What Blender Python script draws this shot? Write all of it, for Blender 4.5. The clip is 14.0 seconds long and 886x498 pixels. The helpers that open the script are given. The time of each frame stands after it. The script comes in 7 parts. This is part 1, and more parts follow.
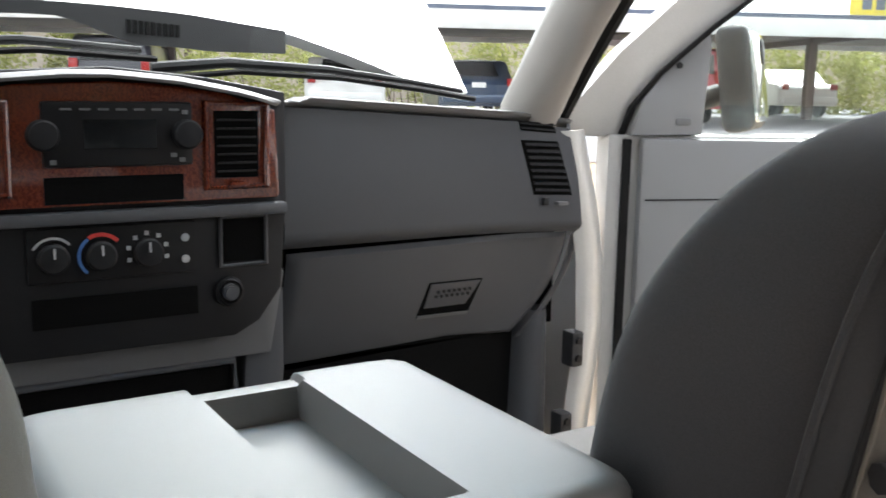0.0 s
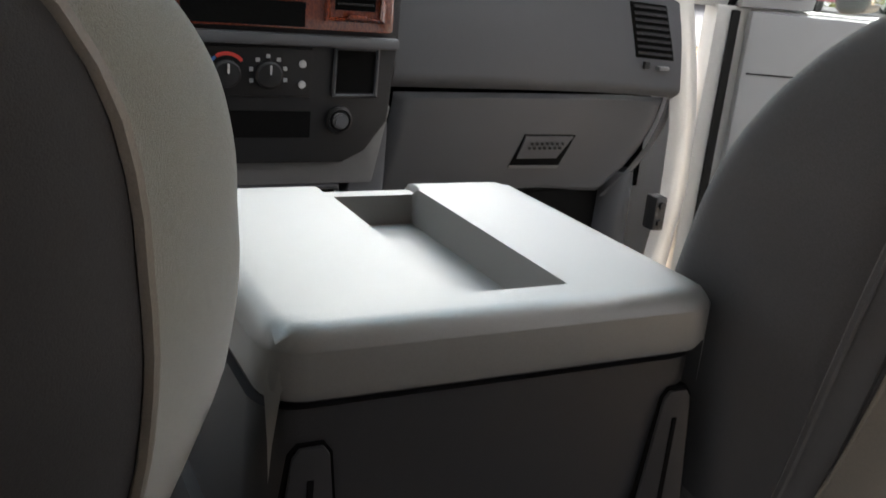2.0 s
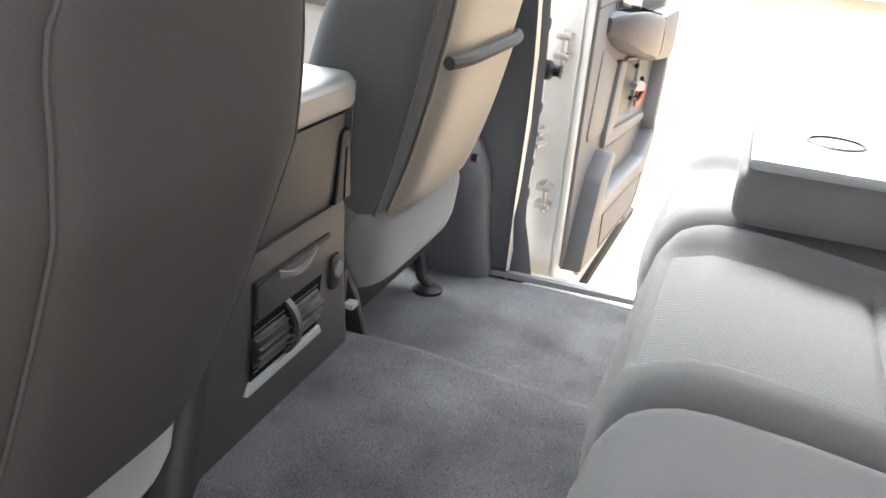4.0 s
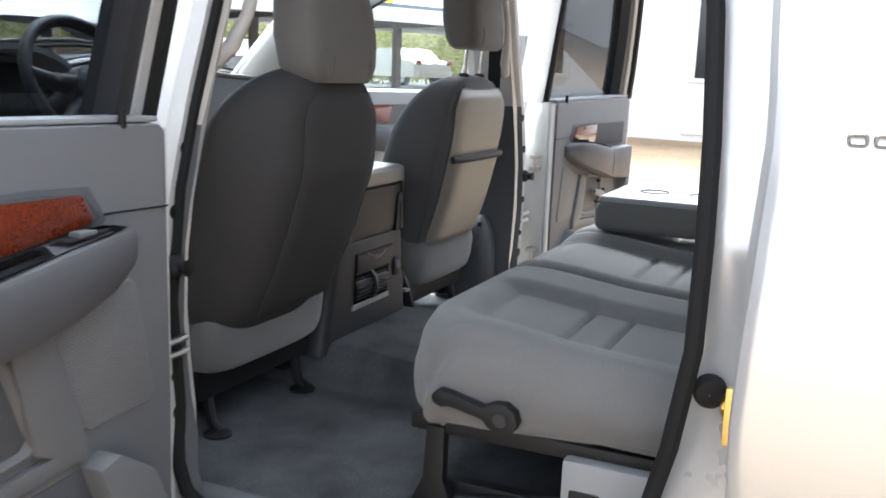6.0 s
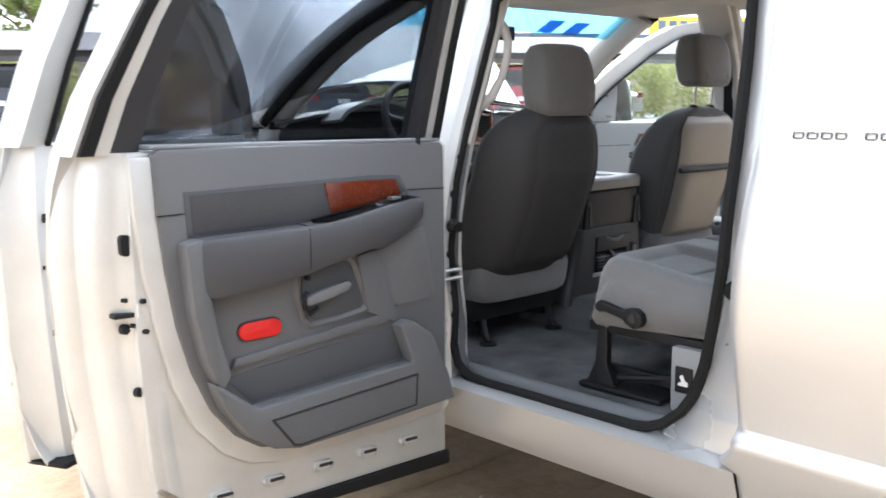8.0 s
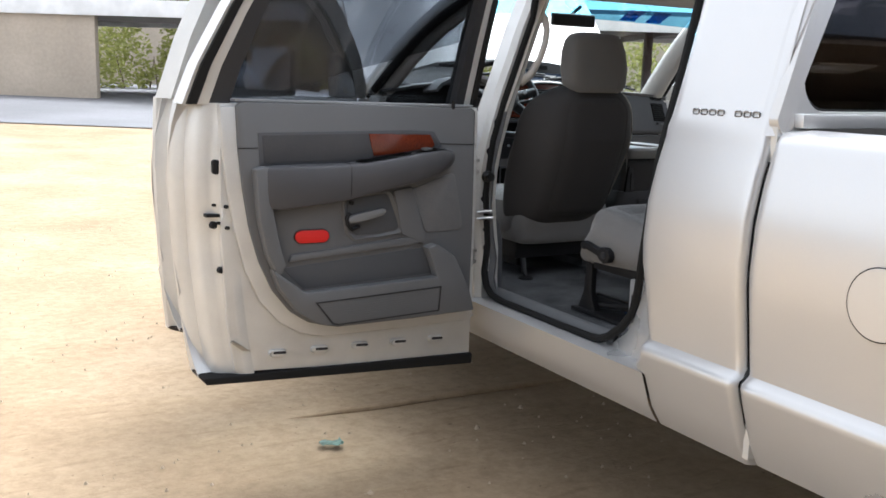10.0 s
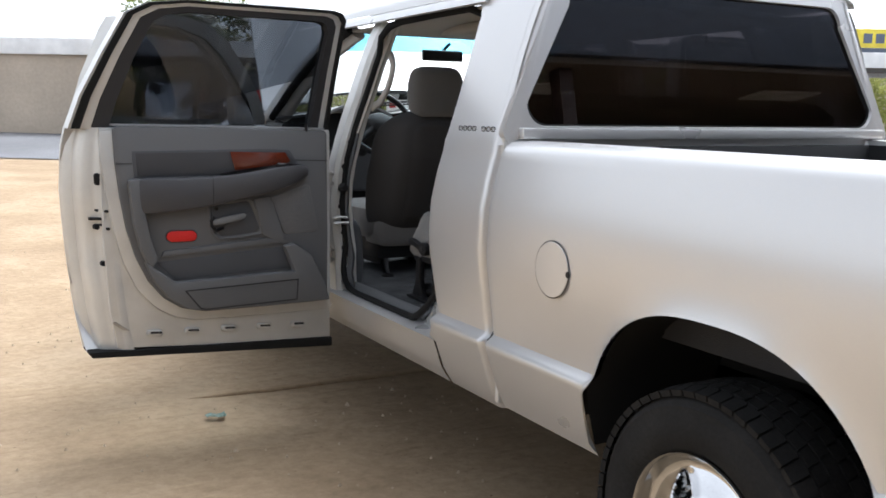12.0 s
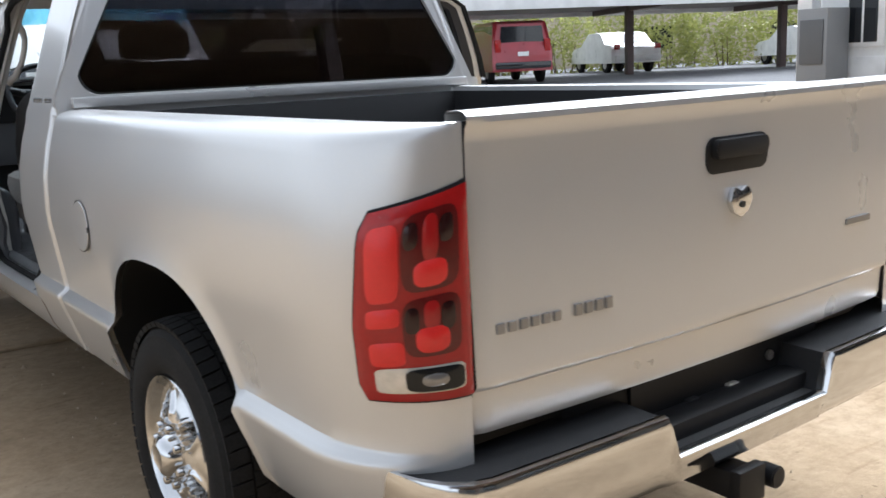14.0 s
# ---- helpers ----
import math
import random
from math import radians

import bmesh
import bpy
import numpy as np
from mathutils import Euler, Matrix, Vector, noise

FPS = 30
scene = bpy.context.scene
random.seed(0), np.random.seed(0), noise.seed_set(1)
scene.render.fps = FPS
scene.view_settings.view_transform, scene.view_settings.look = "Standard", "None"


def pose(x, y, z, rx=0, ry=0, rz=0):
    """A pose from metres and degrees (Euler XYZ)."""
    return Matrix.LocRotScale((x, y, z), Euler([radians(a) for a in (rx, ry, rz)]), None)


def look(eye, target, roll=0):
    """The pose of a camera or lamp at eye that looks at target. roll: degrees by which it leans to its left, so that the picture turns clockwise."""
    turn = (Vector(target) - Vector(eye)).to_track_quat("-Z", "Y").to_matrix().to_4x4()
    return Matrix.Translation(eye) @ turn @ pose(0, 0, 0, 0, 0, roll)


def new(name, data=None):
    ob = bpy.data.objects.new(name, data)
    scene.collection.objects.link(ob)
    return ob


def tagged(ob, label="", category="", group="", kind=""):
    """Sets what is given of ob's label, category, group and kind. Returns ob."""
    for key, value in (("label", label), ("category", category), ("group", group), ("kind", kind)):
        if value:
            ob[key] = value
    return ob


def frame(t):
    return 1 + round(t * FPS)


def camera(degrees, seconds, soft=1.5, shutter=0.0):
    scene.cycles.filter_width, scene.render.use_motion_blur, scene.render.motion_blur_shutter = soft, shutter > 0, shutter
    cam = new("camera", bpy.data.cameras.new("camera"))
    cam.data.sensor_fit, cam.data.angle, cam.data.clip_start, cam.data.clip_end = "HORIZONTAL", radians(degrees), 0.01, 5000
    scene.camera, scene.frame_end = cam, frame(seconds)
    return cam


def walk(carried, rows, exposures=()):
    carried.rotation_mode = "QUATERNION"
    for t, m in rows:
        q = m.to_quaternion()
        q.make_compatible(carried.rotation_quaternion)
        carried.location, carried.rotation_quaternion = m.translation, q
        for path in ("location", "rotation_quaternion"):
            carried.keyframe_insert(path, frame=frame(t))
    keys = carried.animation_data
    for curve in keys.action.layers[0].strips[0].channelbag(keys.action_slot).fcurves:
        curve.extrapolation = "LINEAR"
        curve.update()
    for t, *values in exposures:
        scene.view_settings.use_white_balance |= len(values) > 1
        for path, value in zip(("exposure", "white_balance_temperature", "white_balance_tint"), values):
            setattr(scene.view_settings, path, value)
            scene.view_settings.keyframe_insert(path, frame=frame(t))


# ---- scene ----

EXPOSURE = [(0.0, 2.35, 6300, 11), (2.0, 2.4, 6500, 12), (2.5, 2.7, 6500, 12), (3.0, 3.45, 6400, 10), (3.5, 3.82, 6300, 10), (3.7, 3.82, 6300, 10), (5.8, 2.6, 5800, 9), (7.0, 2.75, 5800, 9),
            (8.0, 2.6, 5800, 9), (10.5, 1.68, 6000, 10), (12.5, 1.42, 5900, 10), (13.3, 1.4, 5800, 9), (14.0, 1.35, 5750, 8)]

cam = camera(51.0, 14.0, soft=1.6, shutter=0.2)
PATH = [
    (0, (-0.235, 2.033, 1.409), (0.814, 3.702, 1.072), 1.0),
    (0.5, (-0.25, 2.034, 1.409), (0.599, 3.818, 1.102), 2.9),
    (1, (-0.257, 2.027, 1.408), (0.5, 3.85, 1.089), 5.0),
    (1.5, (-0.277, 1.997, 1.395), (0.517, 3.773, 0.929), 5.7),
    (2, (-0.305, 1.971, 1.38), (0.587, 3.654, 0.768), 5.7),
    (2.5, (-0.37, 1.926, 1.386), (0.638, 3.461, 0.593), 4.5),
    (3, (-0.533, 1.927, 1.382), (0.773, 3.121, 0.451), 4.9),
    (3.5, (-0.755, 1.945, 1.397), (0.896, 2.685, 0.545), 5.5),
    (3.7, (-0.853, 1.953, 1.408), (0.883, 2.544, 0.608), 6.0),
    (5.8, (-2.065, 1.332, 1.422), (-0.245, 2.077, 1.057), 1.9),
    (6, (-2.195, 1.271, 1.421), (-0.4, 2.069, 1.044), 2.2),
    (6.5, (-2.418, 1.094, 1.404), (-0.722, 2.087, 1.037), 2.0),
    (7, (-2.602, 0.837, 1.413), (-1.02, 2.03, 1.144), 3.0),
    (7.5, (-2.796, 0.594, 1.426), (-1.286, 1.872, 1.13), 0.6),
    (8, (-2.834, 0.335, 1.427), (-1.491, 1.784, 1.12), -0.6),
    (8.2, (-2.826, 0.221, 1.405), (-1.579, 1.76, 1.124), -0.1),
    (10.5, (-2.76, -0.829, 1.425), (-1.799, 0.886, 1.061), 1.6),
    (11, (-2.692, -1.024, 1.381), (-1.673, 0.672, 1.091), 2.6),
    (11.5, (-2.605, -1.265, 1.395), (-1.624, 0.46, 1.144), 2.4),
    (12, (-2.534, -1.545, 1.406), (-1.585, 0.191, 1.116), 0.8),
    (12.5, (-2.445, -1.81, 1.429), (-1.462, -0.103, 1.085), -0.7),
    (13, (-2.296, -2.088, 1.422), (-1.237, -0.431, 1.055), -2.1),
    (13.5, (-2.079, -2.268, 1.424), (-0.93, -0.678, 1.037), -2.6),
    (14, (-1.831, -2.427, 1.429), (-0.657, -0.856, 1.035), -2.5),
]
walk(cam, [(t, look(eye, target, roll)) for t, eye, target, roll in PATH], EXPOSURE)

# ---- light ----
world = bpy.data.worlds.new("sky")
scene.world = world
world.use_nodes = True
wn = world.node_tree.nodes
sky = wn.new("ShaderNodeTexSky")
sky.sky_type = "NISHITA"
sky.sun_disc = False
sky.sun_elevation, sky.sun_rotation = radians(57), radians(66)
sky.air_density, sky.dust_density, sky.ozone_density = 1.0, 4.0, 1.0
wn["Background"].inputs["Strength"].default_value = 0.15
soft_sky = wn.new("ShaderNodeHueSaturation")
soft_sky.inputs["Saturation"].default_value = 0.12
world.node_tree.links.new(sky.outputs["Color"], soft_sky.inputs["Color"])
world.node_tree.links.new(soft_sky.outputs["Color"], wn["Background"].inputs["Color"])
sun_data = bpy.data.lights.new("sun", "SUN")
sun_data.energy, sun_data.angle, sun_data.color = 1.42, radians(44), (1.0, 0.98, 0.95)
sun = new("sun", sun_data)
sun.matrix_world = look((0, 0, 0), (-0.60, -0.27, -1.0))

# ---- materials ----
def material(name, base, rough=0.5, metal=0.0, vary=0.12, scale=60.0, bump=0.0, bump_scale=400.0, stain=0.1,
             stain_scale=3.0, coat=0.0, spec=0.5, sheen=0.0, dist=0.001, coat_rough=0.04):
    """Base colour with fine grain, broad stains and a fine relief, all in object space metres."""
    m = bpy.data.materials.new(name)
    m.use_nodes = True
    t = m.node_tree
    n, l = t.nodes, t.links
    b = n["Principled BSDF"]
    b.inputs["Roughness"].default_value = rough
    b.inputs["Metallic"].default_value = metal
    b.inputs["Coat Weight"].default_value = coat
    b.inputs["Coat Roughness"].default_value = coat_rough
    b.inputs["Specular IOR Level"].default_value = spec
    b.inputs["Sheen Weight"].default_value = sheen
    co = n.new("ShaderNodeTexCoord")
    fine, broad = n.new("ShaderNodeTexNoise"), n.new("ShaderNodeTexNoise")
    fine.inputs["Scale"].default_value, fine.inputs["Detail"].default_value = scale, 4
    broad.inputs["Scale"].default_value, broad.inputs["Detail"].default_value = stain_scale, 5
    for q in (fine, broad):
        l.new(co.outputs["Object"], q.inputs["Vector"])
    last = None
    for q, amount in ((fine, vary), (broad, stain)):
        r = n.new("ShaderNodeMapRange")
        r.inputs["From Min"].default_value, r.inputs["From Max"].default_value = 0.3, 0.7
        r.inputs["To Min"].default_value, r.inputs["To Max"].default_value = 1 - amount, 1 + amount
        l.new(q.outputs["Fac"], r.inputs["Value"])
        mix = n.new("ShaderNodeMix")
        mix.data_type, mix.blend_type = "RGBA", "MULTIPLY"
        mix.inputs["Factor"].default_value = 1.0
        if last is None:
            mix.inputs["A"].default_value = (*base, 1)
        else:
            l.new(last, mix.inputs["A"])
        l.new(r.outputs["Result"], mix.inputs["B"])
        last = mix.outputs["Result"]
    l.new(last, b.inputs["Base Color"])
    rr = n.new("ShaderNodeMapRange")
    rr.inputs["To Min"].default_value, rr.inputs["To Max"].default_value = max(rough - 0.08, 0), min(rough + 0.08, 1)
    l.new(broad.outputs["Fac"], rr.inputs["Value"])
    l.new(rr.outputs["Result"], b.inputs["Roughness"])
    if bump:
        g = n.new("ShaderNodeTexNoise")
        g.inputs["Scale"].default_value, g.inputs["Detail"].default_value = bump_scale, 3
        l.new(co.outputs["Object"], g.inputs["Vector"])
        u = n.new("ShaderNodeBump")
        u.inputs["Strength"].default_value, u.inputs["Distance"].default_value = bump, dist
        l.new(g.outputs["Fac"], u.inputs["Height"])
        l.new(u.outputs["Normal"], b.inputs["Normal"])
    return m


def glass_material(name, tint, rough=0.0, gloss=0.06):
    """Thin sheet glass: a tinted clear sheet under a mirror gloss."""
    m = bpy.data.materials.new(name)
    m.use_nodes = True
    n, l = m.node_tree.nodes, m.node_tree.links
    n.remove(n["Principled BSDF"])
    clear, shine, mix, edge = (n.new("ShaderNodeBsdfTransparent"), n.new("ShaderNodeBsdfGlossy"), n.new("ShaderNodeMixShader"),
                               n.new("ShaderNodeLayerWeight"))
    power, gain = n.new("ShaderNodeMath"), n.new("ShaderNodeMath")
    clear.inputs["Color"].default_value = (*tint, 1)
    shine.inputs["Roughness"].default_value = rough
    power.operation, power.inputs[1].default_value = "POWER", 5.0
    gain.operation, gain.inputs[1].default_value, gain.inputs[2].default_value = "MULTIPLY_ADD", 0.9, gloss
    l.new(edge.outputs["Facing"], power.inputs[0])
    l.new(power.outputs["Value"], gain.inputs[0])
    l.new(gain.outputs["Value"], mix.inputs["Fac"])
    l.new(clear.outputs["BSDF"], mix.inputs[1])
    l.new(shine.outputs["BSDF"], mix.inputs[2])
    l.new(mix.outputs["Shader"], n["Material Output"].inputs["Surface"])
    return m


SILVER = material("silver_paint", (0.60, 0.597, 0.59), 0.30, 0.5, 0.012, 300, 0.0, coat=0.35, stain=0.015, coat_rough=0.12)
SILVER_DULL = material("silver_inner_paint", (0.60, 0.60, 0.58), 0.42, 0.4, 0.03, 300, 0.0, coat=0.3, stain=0.08, stain_scale=6)
CLOTH = material("grey_cloth", (0.115, 0.112, 0.108), 0.95, 0, 0.25, 900, 0.6, 1400, stain=0.10, sheen=0.25, spec=0.2)
CLOTH_LIGHT = material("light_grey_cloth", (0.13, 0.128, 0.126), 0.95, 0, 0.2, 900, 0.6, 1400, stain=0.10, sheen=0.25, spec=0.2)
VINYL = material("seat_back_vinyl", (0.036, 0.035, 0.0355), 0.75, 0, 0.08, 700, 0.3, 1100, stain=0.08, spec=0.3)
SEAT_GREY = material("dark_seat_cloth", (0.062, 0.061, 0.062), 0.9, 0, 0.15, 900, 0.5, 1400, stain=0.08, sheen=0.2, spec=0.2)
VINYL_TAN = material("taupe_vinyl", (0.198, 0.176, 0.147), 0.45, 0, 0.06, 500, 0.25, 900, stain=0.06)
CARPET = material("grey_carpet", (0.107, 0.110, 0.114), 1.0, 0, 0.5, 500, 1.0, 700, stain=0.38, stain_scale=6, dist=0.004, spec=0.1)
PLASTIC = material("grey_plastic", (0.112, 0.114, 0.117), 0.55, 0, 0.05, 700, 0.3, 1200, stain=0.04)
PLASTIC_DARK = material("dark_grey_plastic", (0.028, 0.028, 0.030), 0.5, 0, 0.06, 700, 0.3, 1200, stain=0.05, spec=0.35)
PLASTIC_LIGHT = material("light_grey_plastic", (0.25, 0.255, 0.26), 0.45, 0, 0.04, 700, 0.25, 1200, stain=0.04)
ARM_VINYL = material("slate_vinyl", (0.062, 0.062, 0.067), 0.5, 0, 0.05, 700, 0.3, 1200, stain=0.05, spec=0.4)
PLASTIC_MID = material("mid_grey_plastic", (0.16, 0.162, 0.165), 0.5, 0, 0.04, 700, 0.25, 1200, stain=0.04)
PLASTIC_PALE = material("pale_pillar_plastic", (0.46, 0.44, 0.41), 0.6, 0, 0.04, 700, 0.2, 1200, stain=0.05)
BLACK = material("black_plastic", (0.009, 0.009, 0.010), 0.5, 0, 0.1, 500, 0.1, 900, spec=0.3)
RUBBER = material("black_rubber", (0.011, 0.011, 0.011), 0.8, 0, 0.15, 300, 0.2, 700, spec=0.2)
TYRE = material("tyre_rubber", (0.015, 0.0145, 0.014), 0.85, 0, 0.2, 120, 0.3, 500, stain=0.35, stain_scale=7, spec=0.2)
MIRROR = material("mirror_silvering", (0.86, 0.87, 0.87), 0.03, 1.0, 0.02, 200, stain=0.03)
CHROME = material("chrome", (0.62, 0.62, 0.62), 0.09, 1.0, 0.03, 200, stain=0.05)
STEEL = material("bare_steel", (0.5, 0.49, 0.47), 0.35, 1.0, 0.1, 200, stain=0.2)
BRASS = material("yellow_zinc_steel", (0.75, 0.55, 0.2), 0.3, 1.0, 0.1, 200)
HEADLINER = material("headliner_cloth", (0.47, 0.45, 0.42), 0.95, 0, 0.08, 900, 0.3, 1200, spec=0.1)
RED = material("red_reflector", (0.66, 0.016, 0.012), 0.4, 0, 0.05, 300, coat=0.25)
LAMP_RED = material("red_lamp_lens", (0.32, 0.007, 0.007), 0.25, 0, 0.06, 90, coat=0.35, spec=0.3)
LAMP_DARK = material("dark_red_lamp_bowl", (0.10, 0.004, 0.004), 0.2, 0, 0.1, 90, coat=0.35, spec=0.3)
LAMP_CLEAR = material("clear_lamp_lens", (0.62, 0.57, 0.5), 0.1, 0.2, 0.1, 60, coat=1.0)
LINER = material("black_bed_liner", (0.014, 0.014, 0.015), 0.7, 0, 0.2, 300, 0.5, 250, dist=0.003)
WHITE = material("white_paint", (0.80, 0.80, 0.79), 0.5, 0, 0.03, 200)
GLASS = glass_material("clear_glass", (0.86, 0.90, 0.88))
GLASS_TINT = glass_material("dark_tinted_glass", (0.28, 0.30, 0.325))
GLASS_BACK = glass_material("black_tinted_glass", (0.046, 0.040, 0.048), gloss=0.17)
GLASS_SIDE = glass_material("grey_tinted_glass", (0.60, 0.60, 0.62))


def dirt_material():
    """Packed tan soil: broad damp and dry patches, scuffed streaks, clods and dark specks."""
    m = bpy.data.materials.new("packed_dirt")
    m.use_nodes = True
    n, l = m.node_tree.nodes, m.node_tree.links
    b = n["Principled BSDF"]
    b.inputs["Roughness"].default_value = 0.95
    b.inputs["Specular IOR Level"].default_value = 0.1
    co, stretch = n.new("ShaderNodeTexCoord"), n.new("ShaderNodeMapping")
    stretch.inputs["Rotation"].default_value = (0, 0, radians(35))
    stretch.inputs["Scale"].default_value = (2.0, 11.0, 2.0)
    l.new(co.outputs["Object"], stretch.inputs["Vector"])
    def noise_tex(scale, detail, rough, vector):
        t = n.new("ShaderNodeTexNoise")
        t.inputs["Scale"].default_value, t.inputs["Detail"].default_value, t.inputs["Roughness"].default_value = scale, detail, rough
        l.new(vector, t.inputs["Vector"])
        return t.outputs["Fac"]
    def ramp_of(fac, stops):
        r = n.new("ShaderNodeValToRGB")
        e = r.color_ramp.elements
        e[0].position, e[0].color = stops[0][0], (*stops[0][1], 1)
        e[1].position, e[1].color = stops[-1][0], (*stops[-1][1], 1)
        for p, c in stops[1:-1]:
            q = e.new(p)
            q.color = (*c, 1)
        l.new(fac, r.inputs["Fac"])
        return r.outputs["Color"]
    def times(a, c):
        q = n.new("ShaderNodeMix")
        q.data_type, q.blend_type = "RGBA", "MULTIPLY"
        q.inputs["Factor"].default_value = 1.0
        l.new(a, q.inputs["A"])
        l.new(c, q.inputs["B"])
        return q.outputs["Result"]
    plain = co.outputs["Object"]
    broad = noise_tex(0.9, 8, 0.62, plain)
    clods = noise_tex(16, 9, 0.72, plain)
    streak = noise_tex(1.6, 6, 0.6, stretch.outputs["Vector"])
    specks = noise_tex(34, 3, 0.5, plain)
    colour = ramp_of(broad, [(0.30, (0.245, 0.178, 0.112)), (0.5, (0.310, 0.231, 0.149)), (0.72, (0.378, 0.292, 0.199))])
    colour = times(colour, ramp_of(clods, [(0.32, (0.80, 0.79, 0.77)), (0.6, (1.05, 1.05, 1.05))]))
    colour = times(colour, ramp_of(streak, [(0.30, (0.84, 0.82, 0.80)), (0.42, (1, 1, 1)), (0.62, (1, 1, 1)), (0.70, (1.10, 1.10, 1.09))]))
    colour = times(colour, ramp_of(specks, [(0.24, (0.55, 0.52, 0.5)), (0.30, (1, 1, 1))]))
    l.new(colour, b.inputs["Base Color"])
    last = None
    for fac, strength, dist in ((streak, 0.35, 0.02), (clods, 0.35, 0.012), (broad, 0.5, 0.05)):
        u = n.new("ShaderNodeBump")
        u.inputs["Strength"].default_value, u.inputs["Distance"].default_value = strength, dist
        l.new(fac, u.inputs["Height"])
        if last:
            l.new(last, u.inputs["Normal"])
        last = u.outputs["Normal"]
    l.new(last, b.inputs["Normal"])
    return m


DIRT = dirt_material()


def wood_material():
    m = material("polished_wood_trim", (0.30, 0.062, 0.022), 0.22, 0, 0.15, 40, coat=1.0, stain=0.2, stain_scale=14)
    n, l = m.node_tree.nodes, m.node_tree.links
    co, w, ramp = n.new("ShaderNodeTexCoord"), n.new("ShaderNodeTexWave"), n.new("ShaderNodeValToRGB")
    w.inputs["Scale"].default_value, w.inputs["Distortion"].default_value, w.inputs["Detail"].default_value = 45, 14, 6
    w.inputs["Detail Scale"].default_value = 2.5
    l.new(co.outputs["Object"], w.inputs["Vector"])
    ramp.color_ramp.elements[0].color, ramp.color_ramp.elements[1].color = (0.085, 0.013, 0.005, 1), (0.165, 0.030, 0.010, 1)
    l.new(w.outputs["Fac"], ramp.inputs["Fac"])
    l.new(ramp.outputs["Color"], n["Principled BSDF"].inputs["Base Color"])
    return m


WOOD = wood_material()


def mesh_material():
    """Perforated grey cover: rows of small dark holes."""
    m = material("perforated_grey", (0.13, 0.133, 0.137), 0.6, 0, 0.05, 700)
    n, l = m.node_tree.nodes, m.node_tree.links
    co, v, ramp = n.new("ShaderNodeTexCoord"), n.new("ShaderNodeTexVoronoi"), n.new("ShaderNodeValToRGB")
    v.inputs["Scale"].default_value, v.inputs["Randomness"].default_value = 260, 0.1
    l.new(co.outputs["Object"], v.inputs["Vector"])
    e = ramp.color_ramp.elements
    e[0].position, e[0].color, e[1].position, e[1].color = 0.25, (0.04, 0.04, 0.042, 1), 0.4, (0.15, 0.152, 0.156, 1)
    l.new(v.outputs["Distance"], ramp.inputs["Fac"])
    l.new(ramp.outputs["Color"], n["Principled BSDF"].inputs["Base Color"])
    return m


MESH_GREY = mesh_material()
# brighter copy of the seat cloth, with light from the passenger side painted in
CLOTH_LIT = material("lit_seat_cloth", (0.19, 0.186, 0.155), 0.95, 0, 0.2, 900, 0.5, 1400, stain=0.06, sheen=0.5, spec=0.2)
TINT_BLUE = glass_material("blue_tint_band", (0.22, 0.58, 0.78))
BLUE_MARK = glass_material("blue_marker", (0.06, 0.30, 0.62))


def ribbed_material():
    m = material("ribbed_cloth", (0.25, 0.25, 0.245), 0.95, 0, 0.2, 900, sheen=0.2, spec=0.2)
    n, l = m.node_tree.nodes, m.node_tree.links
    co, w, u = n.new("ShaderNodeTexCoord"), n.new("ShaderNodeTexWave"), n.new("ShaderNodeBump")
    w.bands_direction = "X"
    w.inputs["Scale"].default_value, w.inputs["Distortion"].default_value = 62, 0.3
    l.new(co.outputs["Object"], w.inputs["Vector"])
    u.inputs["Strength"].default_value, u.inputs["Distance"].default_value = 0.5, 0.002
    l.new(w.outputs["Fac"], u.inputs["Height"])
    l.new(u.outputs["Normal"], n["Principled BSDF"].inputs["Normal"])
    ramp = n.new("ShaderNodeValToRGB")
    ramp.color_ramp.elements[0].color, ramp.color_ramp.elements[1].color = (0.150, 0.150, 0.147, 1), (0.215, 0.215, 0.21, 1)
    l.new(w.outputs["Fac"], ramp.inputs["Fac"])
    l.new(ramp.outputs["Color"], n["Principled BSDF"].inputs["Base Color"])
    return m


RIBBED = ribbed_material()
SCREEN_DARK = material("dark_display", (0.008, 0.009, 0.010), 0.2, 0, 0.02, 100, coat=0.1, spec=0.3)
PALE_PRINT = material("pale_print", (0.45, 0.46, 0.47), 0.6)
BLUE_PRINT = material("blue_print", (0.08, 0.2, 0.5), 0.6)
RED_PRINT = material("red_print", (0.6, 0.05, 0.04), 0.6)
ASPHALT = material("asphalt", (0.13, 0.13, 0.135), 0.9, 0, 0.2, 30, 0.5, 80, stain=0.25, stain_scale=0.4)
SHED_UNDER = material("shed_underside", (0.20, 0.17, 0.15), 0.7, 0, 0.1, 8, stain=0.15, stain_scale=0.6)
RUST_STEEL = material("dark_red_oxide_steel", (0.09, 0.06, 0.055), 0.6, 0, 0.15, 20)
BEIGE_WALL = material("beige_render", (0.46, 0.39, 0.31), 0.9, 0, 0.06, 12, 0.3, 30, stain=0.12, stain_scale=0.7)
OFFICE_WHITE = material("white_render", (0.82, 0.82, 0.81), 0.8, 0, 0.03, 12, 0.2, 40, stain=0.04, stain_scale=0.8)
SHOP_WALL = material("grey_render", (0.20, 0.195, 0.19), 0.85, 0, 0.08, 10, stain=0.15, stain_scale=0.5)
SIGN_BLUE = material("dull_blue_sheet", (0.10, 0.125, 0.18), 0.5, 0, 0.06, 5)
SIGN_YELLOW = material("yellow_sheet", (0.75, 0.62, 0.06), 0.5, 0, 0.05, 5)
PAINT_DARK = material("dark_car_paint", (0.03, 0.03, 0.04), 0.3, 0.3, 0.03, 300, coat=0.8)
